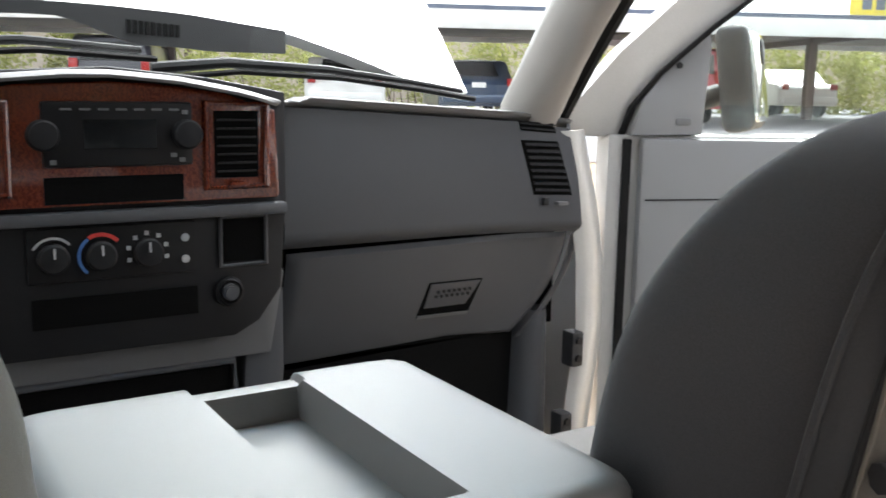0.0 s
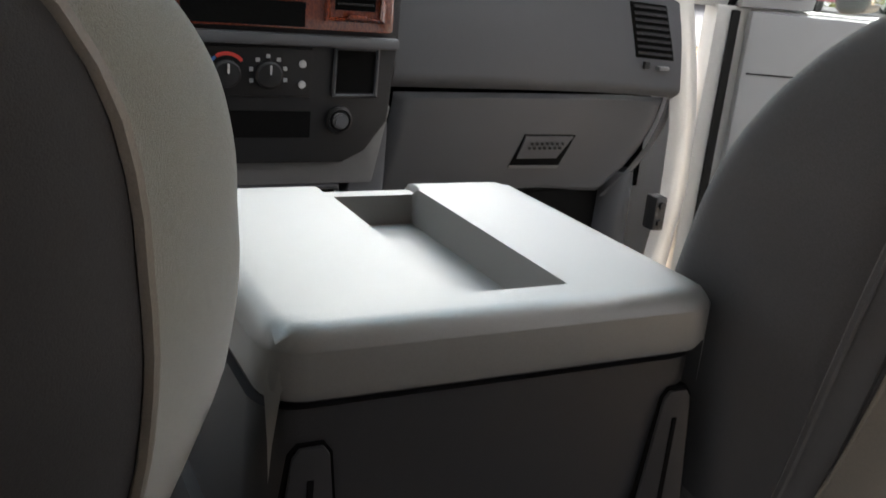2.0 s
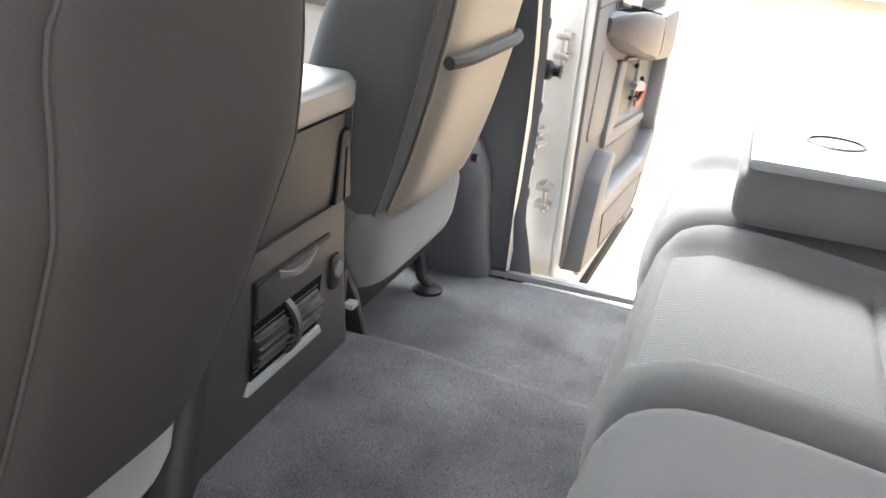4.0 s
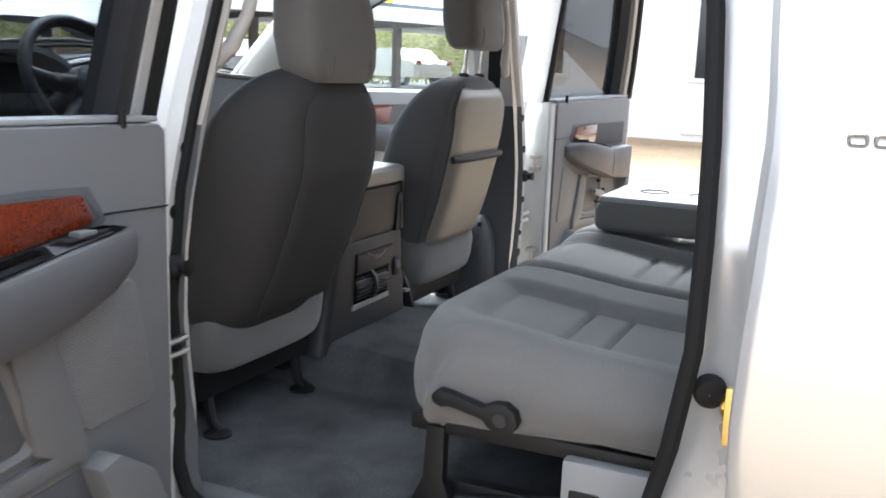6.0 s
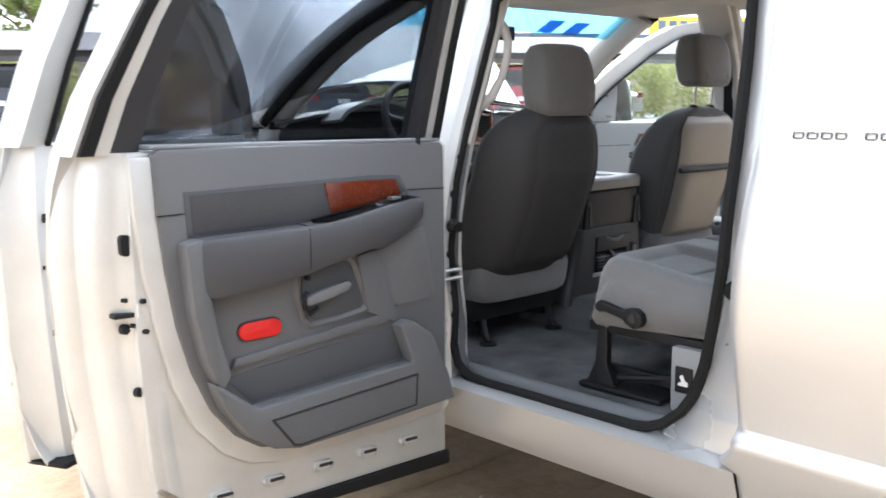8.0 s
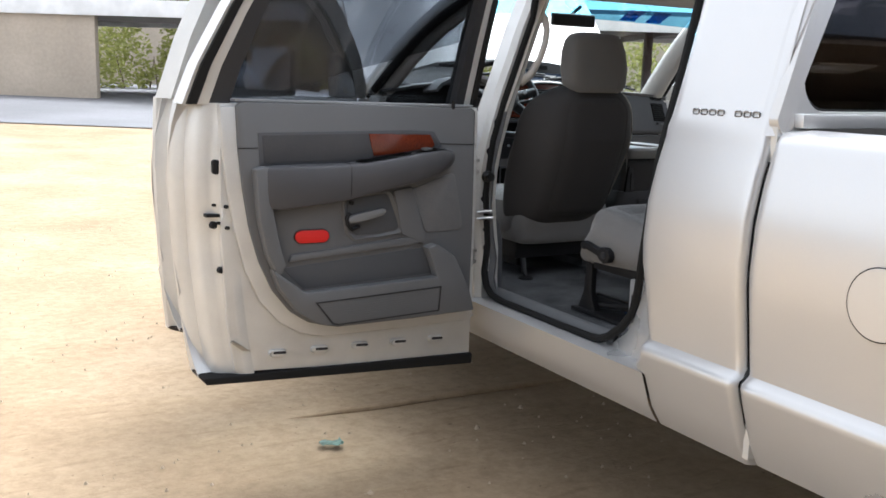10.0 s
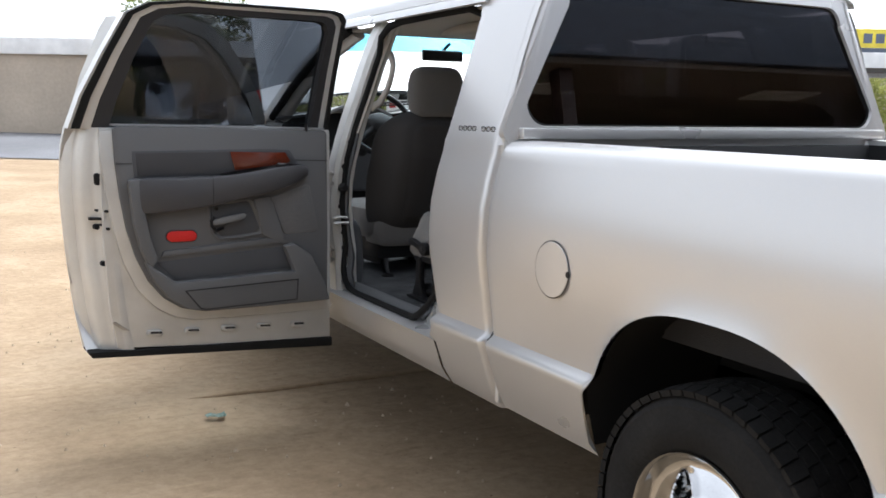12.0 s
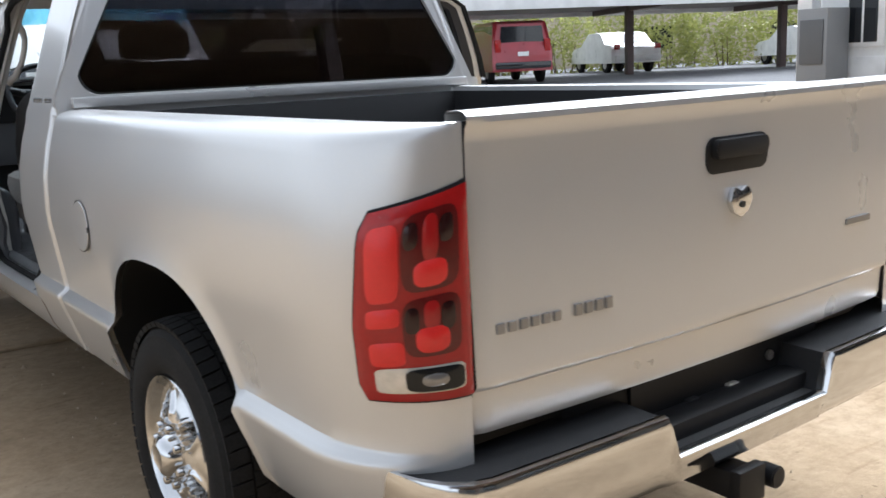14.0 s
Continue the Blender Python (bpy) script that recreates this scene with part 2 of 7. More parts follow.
PAINT_RED = material("red_car_paint", (0.28, 0.02, 0.03), 0.3, 0.2, 0.03, 300, coat=0.8)
PAINT_WHITE = material("white_car_paint", (0.78, 0.78, 0.77), 0.3, 0.0, 0.03, 300, coat=0.8)
PAINT_BLUE = material("blue_car_paint", (0.03, 0.06, 0.12), 0.3, 0.3, 0.03, 300, coat=0.8)
CAR_GLASS = material("dark_car_glass", (0.015, 0.017, 0.02), 0.06, 0, 0.03, 50, coat=0.5)
BARK = material("bark", (0.12, 0.085, 0.06), 0.95, 0, 0.3, 30, 0.6, 60)
STONE = material("tan_stone", (0.36, 0.285, 0.20), 0.9, 0, 0.25, 200)
SCRAP = material("green_plastic", (0.09, 0.16, 0.13), 0.4, 0, 0.2, 60)


def leaf_material(name, a, b):
    m = bpy.data.materials.new(name)
    m.use_nodes = True
    n, l = m.node_tree.nodes, m.node_tree.links
    p, geo, ramp = n["Principled BSDF"], n.new("ShaderNodeNewGeometry"), n.new("ShaderNodeValToRGB")
    ramp.color_ramp.elements[0].color, ramp.color_ramp.elements[1].color = (*a, 1), (*b, 1)
    l.new(geo.outputs["Random Per Island"], ramp.inputs["Fac"])
    l.new(ramp.outputs["Color"], p.inputs["Base Color"])
    p.inputs["Roughness"].default_value = 0.6
    thin, mix = n.new("ShaderNodeBsdfTranslucent"), n.new("ShaderNodeMixShader")
    mix.inputs["Fac"].default_value = 0.45
    l.new(ramp.outputs["Color"], thin.inputs["Color"])
    l.new(p.outputs["BSDF"], mix.inputs[1])
    l.new(thin.outputs["BSDF"], mix.inputs[2])
    l.new(mix.outputs["Shader"], n["Material Output"].inputs["Surface"])
    return m


FOLIAGE = leaf_material("shrub_leaves", (0.21, 0.23, 0.06), (0.33, 0.33, 0.10))
FOLIAGE_DARK = leaf_material("tree_leaves", (0.12, 0.15, 0.04), (0.21, 0.24, 0.07))
CLOTH_DARK = material("dark_cloth", (0.066, 0.066, 0.069), 0.95, 0, 0.25, 900, 0.5, 1400, spec=0.2)
LETTER = material("dull_lettering", (0.30, 0.29, 0.275), 0.4, 0.6, 0.05, 200)
BADGE = material("dark_chrome_badge", (0.22, 0.22, 0.22), 0.25, 0.9, 0.05, 200)
# near-black without gloss: the missing light in hollows is put into the colour
VOID = material("unlit_cavity_black", (0.006, 0.006, 0.006), 0.95, 0, 0.1, 300, spec=0.05)
LID = material("pale_console_plastic", (0.185, 0.182, 0.175), 0.42, 0, 0.04, 700, 0.25, 1200, stain=0.04, spec=0.8)
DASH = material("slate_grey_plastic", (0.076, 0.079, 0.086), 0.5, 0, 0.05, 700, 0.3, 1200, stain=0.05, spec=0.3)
STACK = material("charcoal_plastic", (0.0115, 0.012, 0.0135), 0.55, 0, 0.05, 700, 0.3, 1200, stain=0.05, spec=0.3)
DULL_PRINT = material("dull_print", (0.16, 0.165, 0.17), 0.6)
CLOTH_BENCH = material("bench_cloth", (0.135, 0.133, 0.130), 0.95, 0, 0.2, 900, 0.6, 1400, stain=0.10, sheen=0.25, spec=0.2)
# near-black red for the shaded facets of the lamp bowls
LAMP_BLACK = material("shaded_lamp_bowl", (0.022, 0.003, 0.003), 0.2, 0, 0.1, 90, coat=0.35, spec=0.3)
LAMP_GREY = material("grey_reflector_bowl", (0.22, 0.21, 0.20), 0.15, 0.5, 0.1, 60, coat=1.0)

# ---- mesh tools ----
def mesh_of(bm, name, smooth=True, angle=38):
    bmesh.ops.recalc_face_normals(bm, faces=bm.faces)
    me = bpy.data.meshes.new(name)
    if smooth:
        for f in bm.faces:
            f.smooth = True
        lim = radians(angle)
        for e in bm.edges:
            if len(e.link_faces) == 2 and e.link_faces[0].normal.angle(e.link_faces[1].normal, 0) > lim:
                e.smooth = False
    bm.to_mesh(me)
    bm.free()
    return me


def part(name, bm, mat, parent=None, label="", smooth=True):
    """Links a bmesh as one mesh object, under a thing or a part when one is given."""
    ob = new(name, mesh_of(bm, name, smooth))
    ob.data.materials.append(mat)
    if parent is not None:
        ob.parent = parent
    if label:
        ob["label"] = label
    return ob


def thing(name, label, category, group="", kind="", at=(0, 0, 0)):
    ob = new(name)
    ob.empty_display_size = 0.1
    ob.location = at
    return tagged(ob, label, category, group, kind)


def box(x0, x1, y0, y1, z0, z1, bev=0.0, seg=2, bm=None):
    own = bmesh.new()
    bmesh.ops.create_cube(own, size=1.0)
    for v in own.verts:
        v.co = Vector(((x0 + x1) / 2 + v.co.x * abs(x1 - x0), (y0 + y1) / 2 + v.co.y * abs(y1 - y0), (z0 + z1) / 2 + v.co.z * abs(z1 - z0)))
    if bev:
        bmesh.ops.bevel(own, geom=own.edges[:], offset=bev, segments=seg, profile=0.6, affect="EDGES")
    return join(bm, own)


def join(bm, own, m=None):
    if m is not None:
        own.transform(m)
    if bm is None:
        return own
    me = bpy.data.meshes.new("joined")
    own.to_mesh(me)
    own.free()
    bm.from_mesh(me)
    bpy.data.meshes.remove(me)
    return bm


def prism(points, axis, d0, d1, bev=0.0, seg=2, bm=None):
    """A flat outline pushed along an axis. points: pairs in the two other axes, in the order x, y, z."""
    own = bmesh.new()
    def at(p, d):
        return {"x": (d, p[0], p[1]), "y": (p[0], d, p[1]), "z": (p[0], p[1], d)}[axis]
    a = [own.verts.new(at(p, d0)) for p in points]
    b = [own.verts.new(at(p, d1)) for p in points]
    own.faces.new(a)
    own.faces.new(b[::-1])
    for i in range(len(points)):
        j = (i + 1) % len(points)
        own.faces.new((a[i], b[i], b[j], a[j]))
    bmesh.ops.recalc_face_normals(own, faces=own.faces)
    if bev:
        bmesh.ops.bevel(own, geom=own.edges[:], offset=bev, segments=seg, profile=0.6, affect="EDGES")
    return join(bm, own)


def round_outline(w, h, r, n=5, cx=0.0, cy=0.0):
    out = []
    for sx, sy, a0 in ((1, 1, 0), (-1, 1, 90), (-1, -1, 180), (1, -1, 270)):
        for i in range(n + 1):
            a = radians(a0 + 90 * i / n)
            out.append((cx + sx * (w / 2 - r) + r * math.cos(a), cy + sy * (h / 2 - r) + r * math.sin(a)))
    return out


def sheet(fn, nu, nv, bm=None, thick=0.0, closed_u=False):
    """A grid surface fn(u, v), u and v from 0 to 1, given a thickness along its normals when asked."""
    own = bmesh.new()
    cols = nu if closed_u else nu + 1
    g = [[own.verts.new(fn(i / nu, j / nv)) for j in range(nv + 1)] for i in range(cols)]
    for i in range(nu):
        k = (i + 1) % cols
        for j in range(nv):
            try:
                own.faces.new((g[i][j], g[k][j], g[k][j + 1], g[i][j + 1]))
            except ValueError:
                pass
    if thick:
        bmesh.ops.recalc_face_normals(own, faces=own.faces)
        bmesh.ops.solidify(own, geom=own.faces[:], thickness=thick)
    return join(bm, own)


def loft(rings, bm=None, cap=True):
    """Skin between closed rings with the same number of points."""
    own = bmesh.new()
    rows = [[own.verts.new(p) for p in r] for r in rings]
    n = len(rows[0])
    for a, b in zip(rows, rows[1:]):
        for i in range(n):
            own.faces.new((a[i], a[(i + 1) % n], b[(i + 1) % n], b[i]))
    if cap:
        own.faces.new(rows[0][::-1])
        own.faces.new(rows[-1])
    return join(bm, own)


def tube(points, r, n=10, bm=None, closed=False):
    """A round bar along a line of points; r is one radius or one for each point."""
    pts = [Vector(p) for p in points]
    rs = [r] * len(pts) if isinstance(r, (int, float)) else r
    rings, up = [], None
    for i, p in enumerate(pts):
        if closed:
            d = pts[(i + 1) % len(pts)] - pts[i - 1]
        else:
            d = pts[min(i + 1, len(pts) - 1)] - pts[max(i - 1, 0)]
        d.normalize()
        if up is None:
            up = d.orthogonal().normalized()
        up = (up - d * up.dot(d)).normalized()
        side = d.cross(up)
        rings.append([p + rs[i] * (math.cos(2 * math.pi * k / n) * up + math.sin(2 * math.pi * k / n) * side) for k in range(n)])
    if closed:
        rings.append(rings[0])
    return loft(rings, bm, cap=not closed)


def disc(c, axis, r, d, n=24, bm=None, bev=0.0):
    """A round plate or pin from c along an axis vector, d long."""
    own = bmesh.new()
    bmesh.ops.create_cone(own, cap_ends=True, segments=n, radius1=r, radius2=r, depth=d)
    if bev:
        bmesh.ops.bevel(own, geom=[e for e in own.edges if len(e.link_faces) == 2 and e.calc_face_angle(0) > 1], offset=bev, segments=2, affect="EDGES")
    a = Vector(axis).normalized()
    m = Matrix.Translation(Vector(c) + a * d / 2) @ a.to_track_quat("Z", "Y").to_matrix().to_4x4()
    return join(bm, own, m)


def lathe(profile, c, axis, n=48, bm=None):
    """profile: pairs of radius and distance along the axis."""
    a = Vector(axis).normalized()
    q = a.to_track_quat("Z", "Y").to_matrix()
    rings = [[Vector(c) + q @ Vector((r * math.cos(2 * math.pi * k / n), r * math.sin(2 * math.pi * k / n), d)) for k in range(n)] for r, d in profile]
    return loft(rings, bm, cap=False)


def table(pairs, v):
    """Smooth reading of a small table of pairs, sorted by the first value."""
    if v <= pairs[0][0]:
        return pairs[0][1]
    for (a, p), (b, q) in zip(pairs, pairs[1:]):
        if v <= b:
            s = (v - a) / (b - a)
            return p + (q - p) * s
    return pairs[-1][1]


def mirrored(points):
    return [(-x, y, z) for x, y, z in points]



# ---- ground: level round the truck, rising gently to the parking bays ----
def terrain(x, y):
    return 0.035 * min(max(math.hypot(x, y) - 6.0, 0.0), 22.0)


def ground_sheet():
    own = bmesh.new()
    rings = [0.0] + [0.25 * i for i in range(1, 37)] + [9.6, 10.4, 11.5, 13, 15, 18, 21, 24, 28, 34, 45, 70, 150, 500, 2500]
    n = 96
    rows = []
    for r in rings[1:]:
        row = []
        for k in range(n):
            a = 2 * math.pi * k / n
            x, y = r * math.cos(a) - 1.0, r * math.sin(a)
            f = min(1, max(0, (14 - r) / 5))
            z = f * (0.010 * noise.noise((x * 0.9, y * 0.9, 0)) + 0.006 * noise.noise((x * 3.3, y * 3.3, 5)) - 0.004)
            row.append(own.verts.new((x, y, z + terrain(x, y))))
        rows.append(row)
    mid = own.verts.new((-1, 0, -0.004))
    for k in range(n):
        own.faces.new((mid, rows[0][k], rows[0][(k + 1) % n]))
    for a, b in zip(rows, rows[1:]):
        for k in range(n):
            own.faces.new((a[k], b[k], b[(k + 1) % n], a[(k + 1) % n]))
    return own


ground = part("ground", ground_sheet(), DIRT)
tagged(ground, "bare packed tan dirt lot with scattered grit", "ground", kind="structure")

# ---- pickup truck: body ----
truck = thing("pickup_truck", "silver four-door pickup truck with doors and hood open", "pickup truck")
SIDE = [(0.42, 0.90), (0.47, 0.935), (0.55, 0.962), (0.62, 0.986), (0.658, 0.996), (0.668, 0.993), (0.684, 0.971), (0.692, 0.966), (0.80, 0.980), (0.95, 1.0), (1.1, 0.993),
        (1.2, 0.972), (1.29, 0.945), (1.322, 0.943), (1.332, 0.934), (1.42, 0.902), (1.5, 0.868), (1.6, 0.824), (1.7, 0.772), (1.76, 0.732), (1.81, 0.68), (1.84, 0.62)]


def half(z):
    return table(SIDE, z)


def both(name, maker, mat, parent, label="", smooth=True):
    """The same part on both sides of the truck; maker builds the side where x is negative."""
    out = []
    for sx in (1, -1):
        bm = maker()
        bm.transform(Matrix.Diagonal((sx, 1, 1, 1)))
        out.append(part(name, bm, mat, parent, label, smooth))
    return out


ARCH_Y, ARCH_R, ARCH_TOP = -0.012, 0.485, 0.937


def arch(y, y0=ARCH_Y):
    s = abs(y - y0) / ARCH_R
    return 0.43 + (ARCH_TOP - 0.43) * (1 - s ** 2.6) ** (1 / 2.2) if s < 1 else 0.0


def bed_side():
    zs = [0.44, 0.50, 0.56, 0.62, 0.645, 0.658, 0.668, 0.676, 0.684, 0.692, 0.73, 0.78, 0.84, 0.90, 0.96, 1.02, 1.08, 1.14, 1.19, 1.23, 1.26, 1.285]
    prof = [(half(z), z) for z in zs] + [(0.935, 1.303), (0.915, 1.315), (0.89, 1.32), (0.84, 1.322), (0.815, 1.318), (0.81, 1.28)]
    ys = [0.992, 0.988, 0.982, 0.974, 0.965] + [0.95 - 0.05 * i for i in range(8)]
    ys += [ARCH_Y + ARCH_R * math.cos(math.pi * i / 44) for i in range(45)]
    ys += [-0.52, -0.58, -0.66, -0.74, -0.80] + [-0.80 - 0.285 * math.sin(math.pi / 2 * i / 12) for i in range(1, 13)]
    def fn(u, v):
        y = ys[round(u * (len(ys) - 1))]
        x, z = prof[round(v * (len(prof) - 1))]
        a = arch(y)
        if z < a:
            z = a
            x = half(a)
        if a and z - a < 0.05:
            x += 0.012 * (1 - (z - a) / 0.05) ** 2
        if y < -0.80:
            s = min((-0.80 - y) / 0.285, 1)
            x -= max(0.0, x - 0.774) * (1 - math.sqrt(max(1 - s * s, 0)))
        if y > 0.965:
            x -= 0.018 * ((y - 0.965) / 0.027) ** 2
        return (-x, y, z)
    bm = sheet(fn, len(ys) - 1, len(prof) - 1)
    bmesh.ops.remove_doubles(bm, verts=bm.verts, dist=0.0004)
    return bm


both("bed_side", bed_side, SILVER, truck)


def wheel_house():
    def fn(u, v):
        a = math.pi * u
        y = ARCH_Y + (ARCH_R + 0.004) * math.cos(a)
        z = max(arch(y * 0.999), 0.47) if 0.02 < u < 0.98 else 0.47
        return (-(half(z) - 0.008) + (half(z) - 0.49) * v, y, z + 0.004)
    bm = sheet(fn, 40, 4)
    return box(-0.50, -0.49, -0.5, 0.54, 0.35, 1.0, bm=bm)


both("cab_gap", lambda: sheet(lambda u, v: (-(half(0.46 + 0.82 * v) - 0.030), 0.97 + 0.05 * u, 0.46 + 0.82 * v), 1, 20), BLACK, truck, "dark gap between cab and bed")
both("wheel_house", wheel_house, RUBBER, truck, "black plastic wheel house liner")


def bed_inner():
    bm = box(-0.81, -0.80, -1.06, 0.97, 0.82, 1.30)
    return bm


both("bed_wall", bed_inner, LINER, truck, "black lined bed wall")
part("bed_floor", box(-0.80, 0.80, -1.06, 0.97, 0.80, 0.83), LINER, truck, "black lined bed floor")
part("bed_front_wall", box(-0.93, 0.93, 0.955, 0.975, 0.80, 1.30, 0.006), LINER, truck, "black lined bed front wall")


# cab sides
def raised(bm, rise=0.07):
    """Stretches the cab above the belt line, so that the door openings reach their full height."""
    for v in bm.verts:
        v.co.z += rise * min(1.0, max(0.0, (v.co.z - 1.45) / 0.28))
    return bm


def opening_rear(z):
    return table([(0.56, 1.63), (0.60, 1.575), (0.65, 1.515), (0.75, 1.465), (0.85, 1.435), (1.05, 1.395), (1.16, 1.382), (1.36, 1.375), (1.6, 1.40), (1.70, 1.425), (1.745, 1.48), (1.76, 1.57)], z)


def panel_edge(z):
    """Rear edge of the outer skin round the door opening."""
    return table([(0.585, 1.372), (0.60, 1.412), (0.615, 1.392), (0.63, 1.382), (0.65, 1.375), (0.68, 1.372), (0.75, 1.374), (0.85, 1.380), (0.95, 1.388), (1.05, 1.386), (1.16, 1.381), (1.36, 1.375), (1.6, 1.40), (1.70, 1.425), (1.745, 1.48), (1.76, 1.57)], z)


def seal_offset(z):
    return table([(0.95, 0.048), (1.1, 0.060), (1.3, 0.084), (1.7, 0.098)], z)


def c_panel():
    zs = [0.42, 0.48, 0.53, 0.56, 0.58, 0.60, 0.63, 0.645, 0.658, 0.668, 0.676, 0.684, 0.692, 0.74, 0.80, 0.86, 0.92, 0.98, 1.04, 1.1, 1.16, 1.2, 1.24, 1.28, 1.31, 1.34, 1.4, 1.46, 1.52, 1.58,
          1.64, 1.69, 1.72, 1.745, 1.76]
    us = [0.0, 0.006, 0.015, 0.026, 0.04, 0.056] + [0.1 + 0.05 * i for i in range(18)] + [0.97, 0.985, 1.0]
    def fn(u, v):
        z = zs[round(v * (len(zs) - 1))]
        e = panel_edge(z)
        w = us[round(u * (len(us) - 1))]
        y = 1.006 + (e - 1.006) * w
        y += max(0.0, (z - 1.33)) * 0.09 * (1 - w)
        x = half(z)
        s = max(0.0, 1 - (y - 1.006) / 0.022)
        x -= 0.024 * s ** 2.5
        if w > 0.96:
            x -= 0.010 * (w - 0.96) / 0.04
        return (-x, y, z)
    bm = sheet(fn, len(us) - 1, len(zs) - 1)
    # return of the panel into the door opening: lip, stepped jamb and gutter
    def ret(u, v):
        z = max(zs[round(v * (len(zs) - 1))], 0.592)
        e0, e1, off = panel_edge(z), opening_rear(z), seal_offset(z) + 0.008
        k = min(1.0, max(0.0, (e1 - e0) / 0.1))
        d, y = [(0.010, e0), (0.016, e0 + 0.003), (0.078 - 0.030 * k, e0 + 0.006 + 0.012 * k), (0.096 - 0.040 * k, e0 + 0.018 + 0.5 * (e1 - e0)),
                (0.103 - 0.020 * k, e1 + 0.6 * off), (0.106, e1 + off)][round(u * 5)]
        return (-((half(z) if u < 0.3 else min(half(z), half(0.74))) - d), y, z)
    return sheet(ret, 5, len(zs) - 1, bm)


both("cab_rear_quarter", lambda: raised(c_panel()), SILVER, truck)

def rocker():
    zs = [0.42, 0.45, 0.48, 0.51, 0.54, 0.56, 0.575, 0.585]
    prof = [(half(z), z) for z in zs] + [(0.94, 0.592), (0.91, 0.594), (0.86, 0.594)]
    return sheet(lambda u, v: (-prof[round(v * 10)][0], 1.372 + 2.148 * u, prof[round(v * 10)][1]), 12, 10)


both("rocker", rocker, SILVER, truck)


def b_pillar():
    zs = [0.58 + 0.1 * i for i in range(12)] + [1.74]
    prof = [(0.10, 2.368), (0.06, 2.358), (0.02, 2.358), (0.0, 2.375), (0.0, 2.45), (0.02, 2.47), (0.08, 2.48)]
    def fn(u, v):
        z = zs[round(v * 12)]
        d, y = prof[round(u * 6)]
        return (-(half(z) - 0.025 - d), y, z)
    return sheet(fn, 6, 12)


pillars = both("door_pillar", lambda: raised(b_pillar()), SILVER_DULL, truck)
for sx, pil in zip((-1, 1), pillars):
    for z, r in ((1.27, 0.012), (1.16, 0.013), (0.98, 0.012), (0.86, 0.009), (0.79, 0.015)):
        part("jamb_hole", disc((sx * (half(z) - 0.065), 2.355, z), (0, 1, 0), r, 0.006, 16), BLACK, pil)
    part("jamb_stop", lathe([(0.022, 0.0), (0.020, 0.012), (0.012, 0.018), (0.012, 0.030), (0.016, 0.034), (0.0005, 0.036)], (sx * (half(1.065) - 0.07), 2.355, 1.065), (0, -1, 0), 16), BLACK, pil, "black check strap boot")
    for z in (0.93, 0.905):
        part("hinge_knuckle", tube([(sx * (half(z) - 0.095), 2.35, z), (sx * (half(z) - 0.06), 2.338, z + 0.004), (sx * (half(z) - 0.03), 2.35, z)], 0.007, 8), STEEL, pil)


def roof_shell():
    ys = [1.035, 1.045, 1.06, 1.10, 1.18] + [1.3 + 0.15 * i for i in range(11)] + [2.9, 2.96]
    def fn(u, v):
        y = ys[round(v * (len(ys) - 1))]
        a = -math.pi / 2 + math.pi * u
        s = math.sin(a)
        x = 0.745 * math.copysign(abs(s) ** 0.8, s)
        z = 1.842 + 0.112 * abs(math.cos(a)) ** 0.62
        drop = 0.05 * max(0, (1.18 - y) / 0.145) ** 2 + 0.05 * max(0, (y - 2.6) / 0.36) ** 2
        return (x, y, z - drop * abs(math.cos(a)) ** 0.6)
    return sheet(fn, 40, len(ys) - 1)


part("roof", roof_shell(), SILVER, truck)


def roof_rail():
    return sheet(lambda u, v: (-(0.765 - 0.045 * v - (0.03 if v > 0.6 else 0)), 1.40 + 1.46 * u, 1.735 + 0.035 * math.sin(math.pi * min(v, 0.7))), 8, 6, thick=0.012)


both("roof_rail", lambda: raised(roof_rail()), SILVER, truck)


# rear wall of the cab with its window
def back_y(z):
    return 0.985 + max(0.0, z - 1.33) * 0.11


def back_frame():
    bm = bmesh.new()
    def ring(w0, w1, z0, z1, r, n=6):
        out = []
        for (sx, w, z, dz) in ((1, w1, z1, -1), (-1, w1, z1, -1), (-1, w0, z0, 1), (1, w0, z0, 1)):
            pts = []
            for i in range(n + 1):
                a = math.pi / 2 * i / n
                pts.append((sx * (w - r + r * math.sin(a)), z + dz * (r - r * math.cos(a))))
            out += pts[::-1] if (sx > 0) == (dz < 0) else pts
        return out
    outer = ring(0.935, 0.715, 1.30, 1.885, 0.05)
    inner = ring(0.845, 0.665, 1.365, 1.838, 0.075)
    deep = ring(0.840, 0.660, 1.370, 1.833, 0.075)
    loops = [[bm.verts.new((x, back_y(z) + d, z)) for x, z in lo] for lo, d in ((outer, 0.03), (outer, 0.0), (inner, -0.004), (deep, 0.014))]
    k = len(outer)
    for a, b in zip(loops, loops[1:]):
        for i in range(k):
            bm.faces.new((a[i], a[(i + 1) % k], b[(i + 1) % k], b[i]))
    part("back_window_frame", bm, SILVER, truck)
    g = bmesh.new()
    g.faces.new([g.verts.new((x, back_y(z) + 0.012, z)) for x, z in deep])
    bmesh.ops.solidify(g, geom=g.faces[:], thickness=0.004)
    glass = part("back_window", g, GLASS_BACK, truck, "dark tinted rear window glass", smooth=False)
    # dark rubber seal round the glass
    r = bmesh.new()
    a = [r.verts.new((x, back_y(z) + 0.006, z)) for x, z in inner]
    c = [r.verts.new((x * 0.985, back_y(z) + 0.009, 1.60 + (z - 1.60) * 0.965)) for x, z in inner]
    for i in range(k):
        r.faces.new((a[i], a[(i + 1) % k], c[(i + 1) % k], c[i]))
    part("window_seal", r, RUBBER, glass)


back_frame()


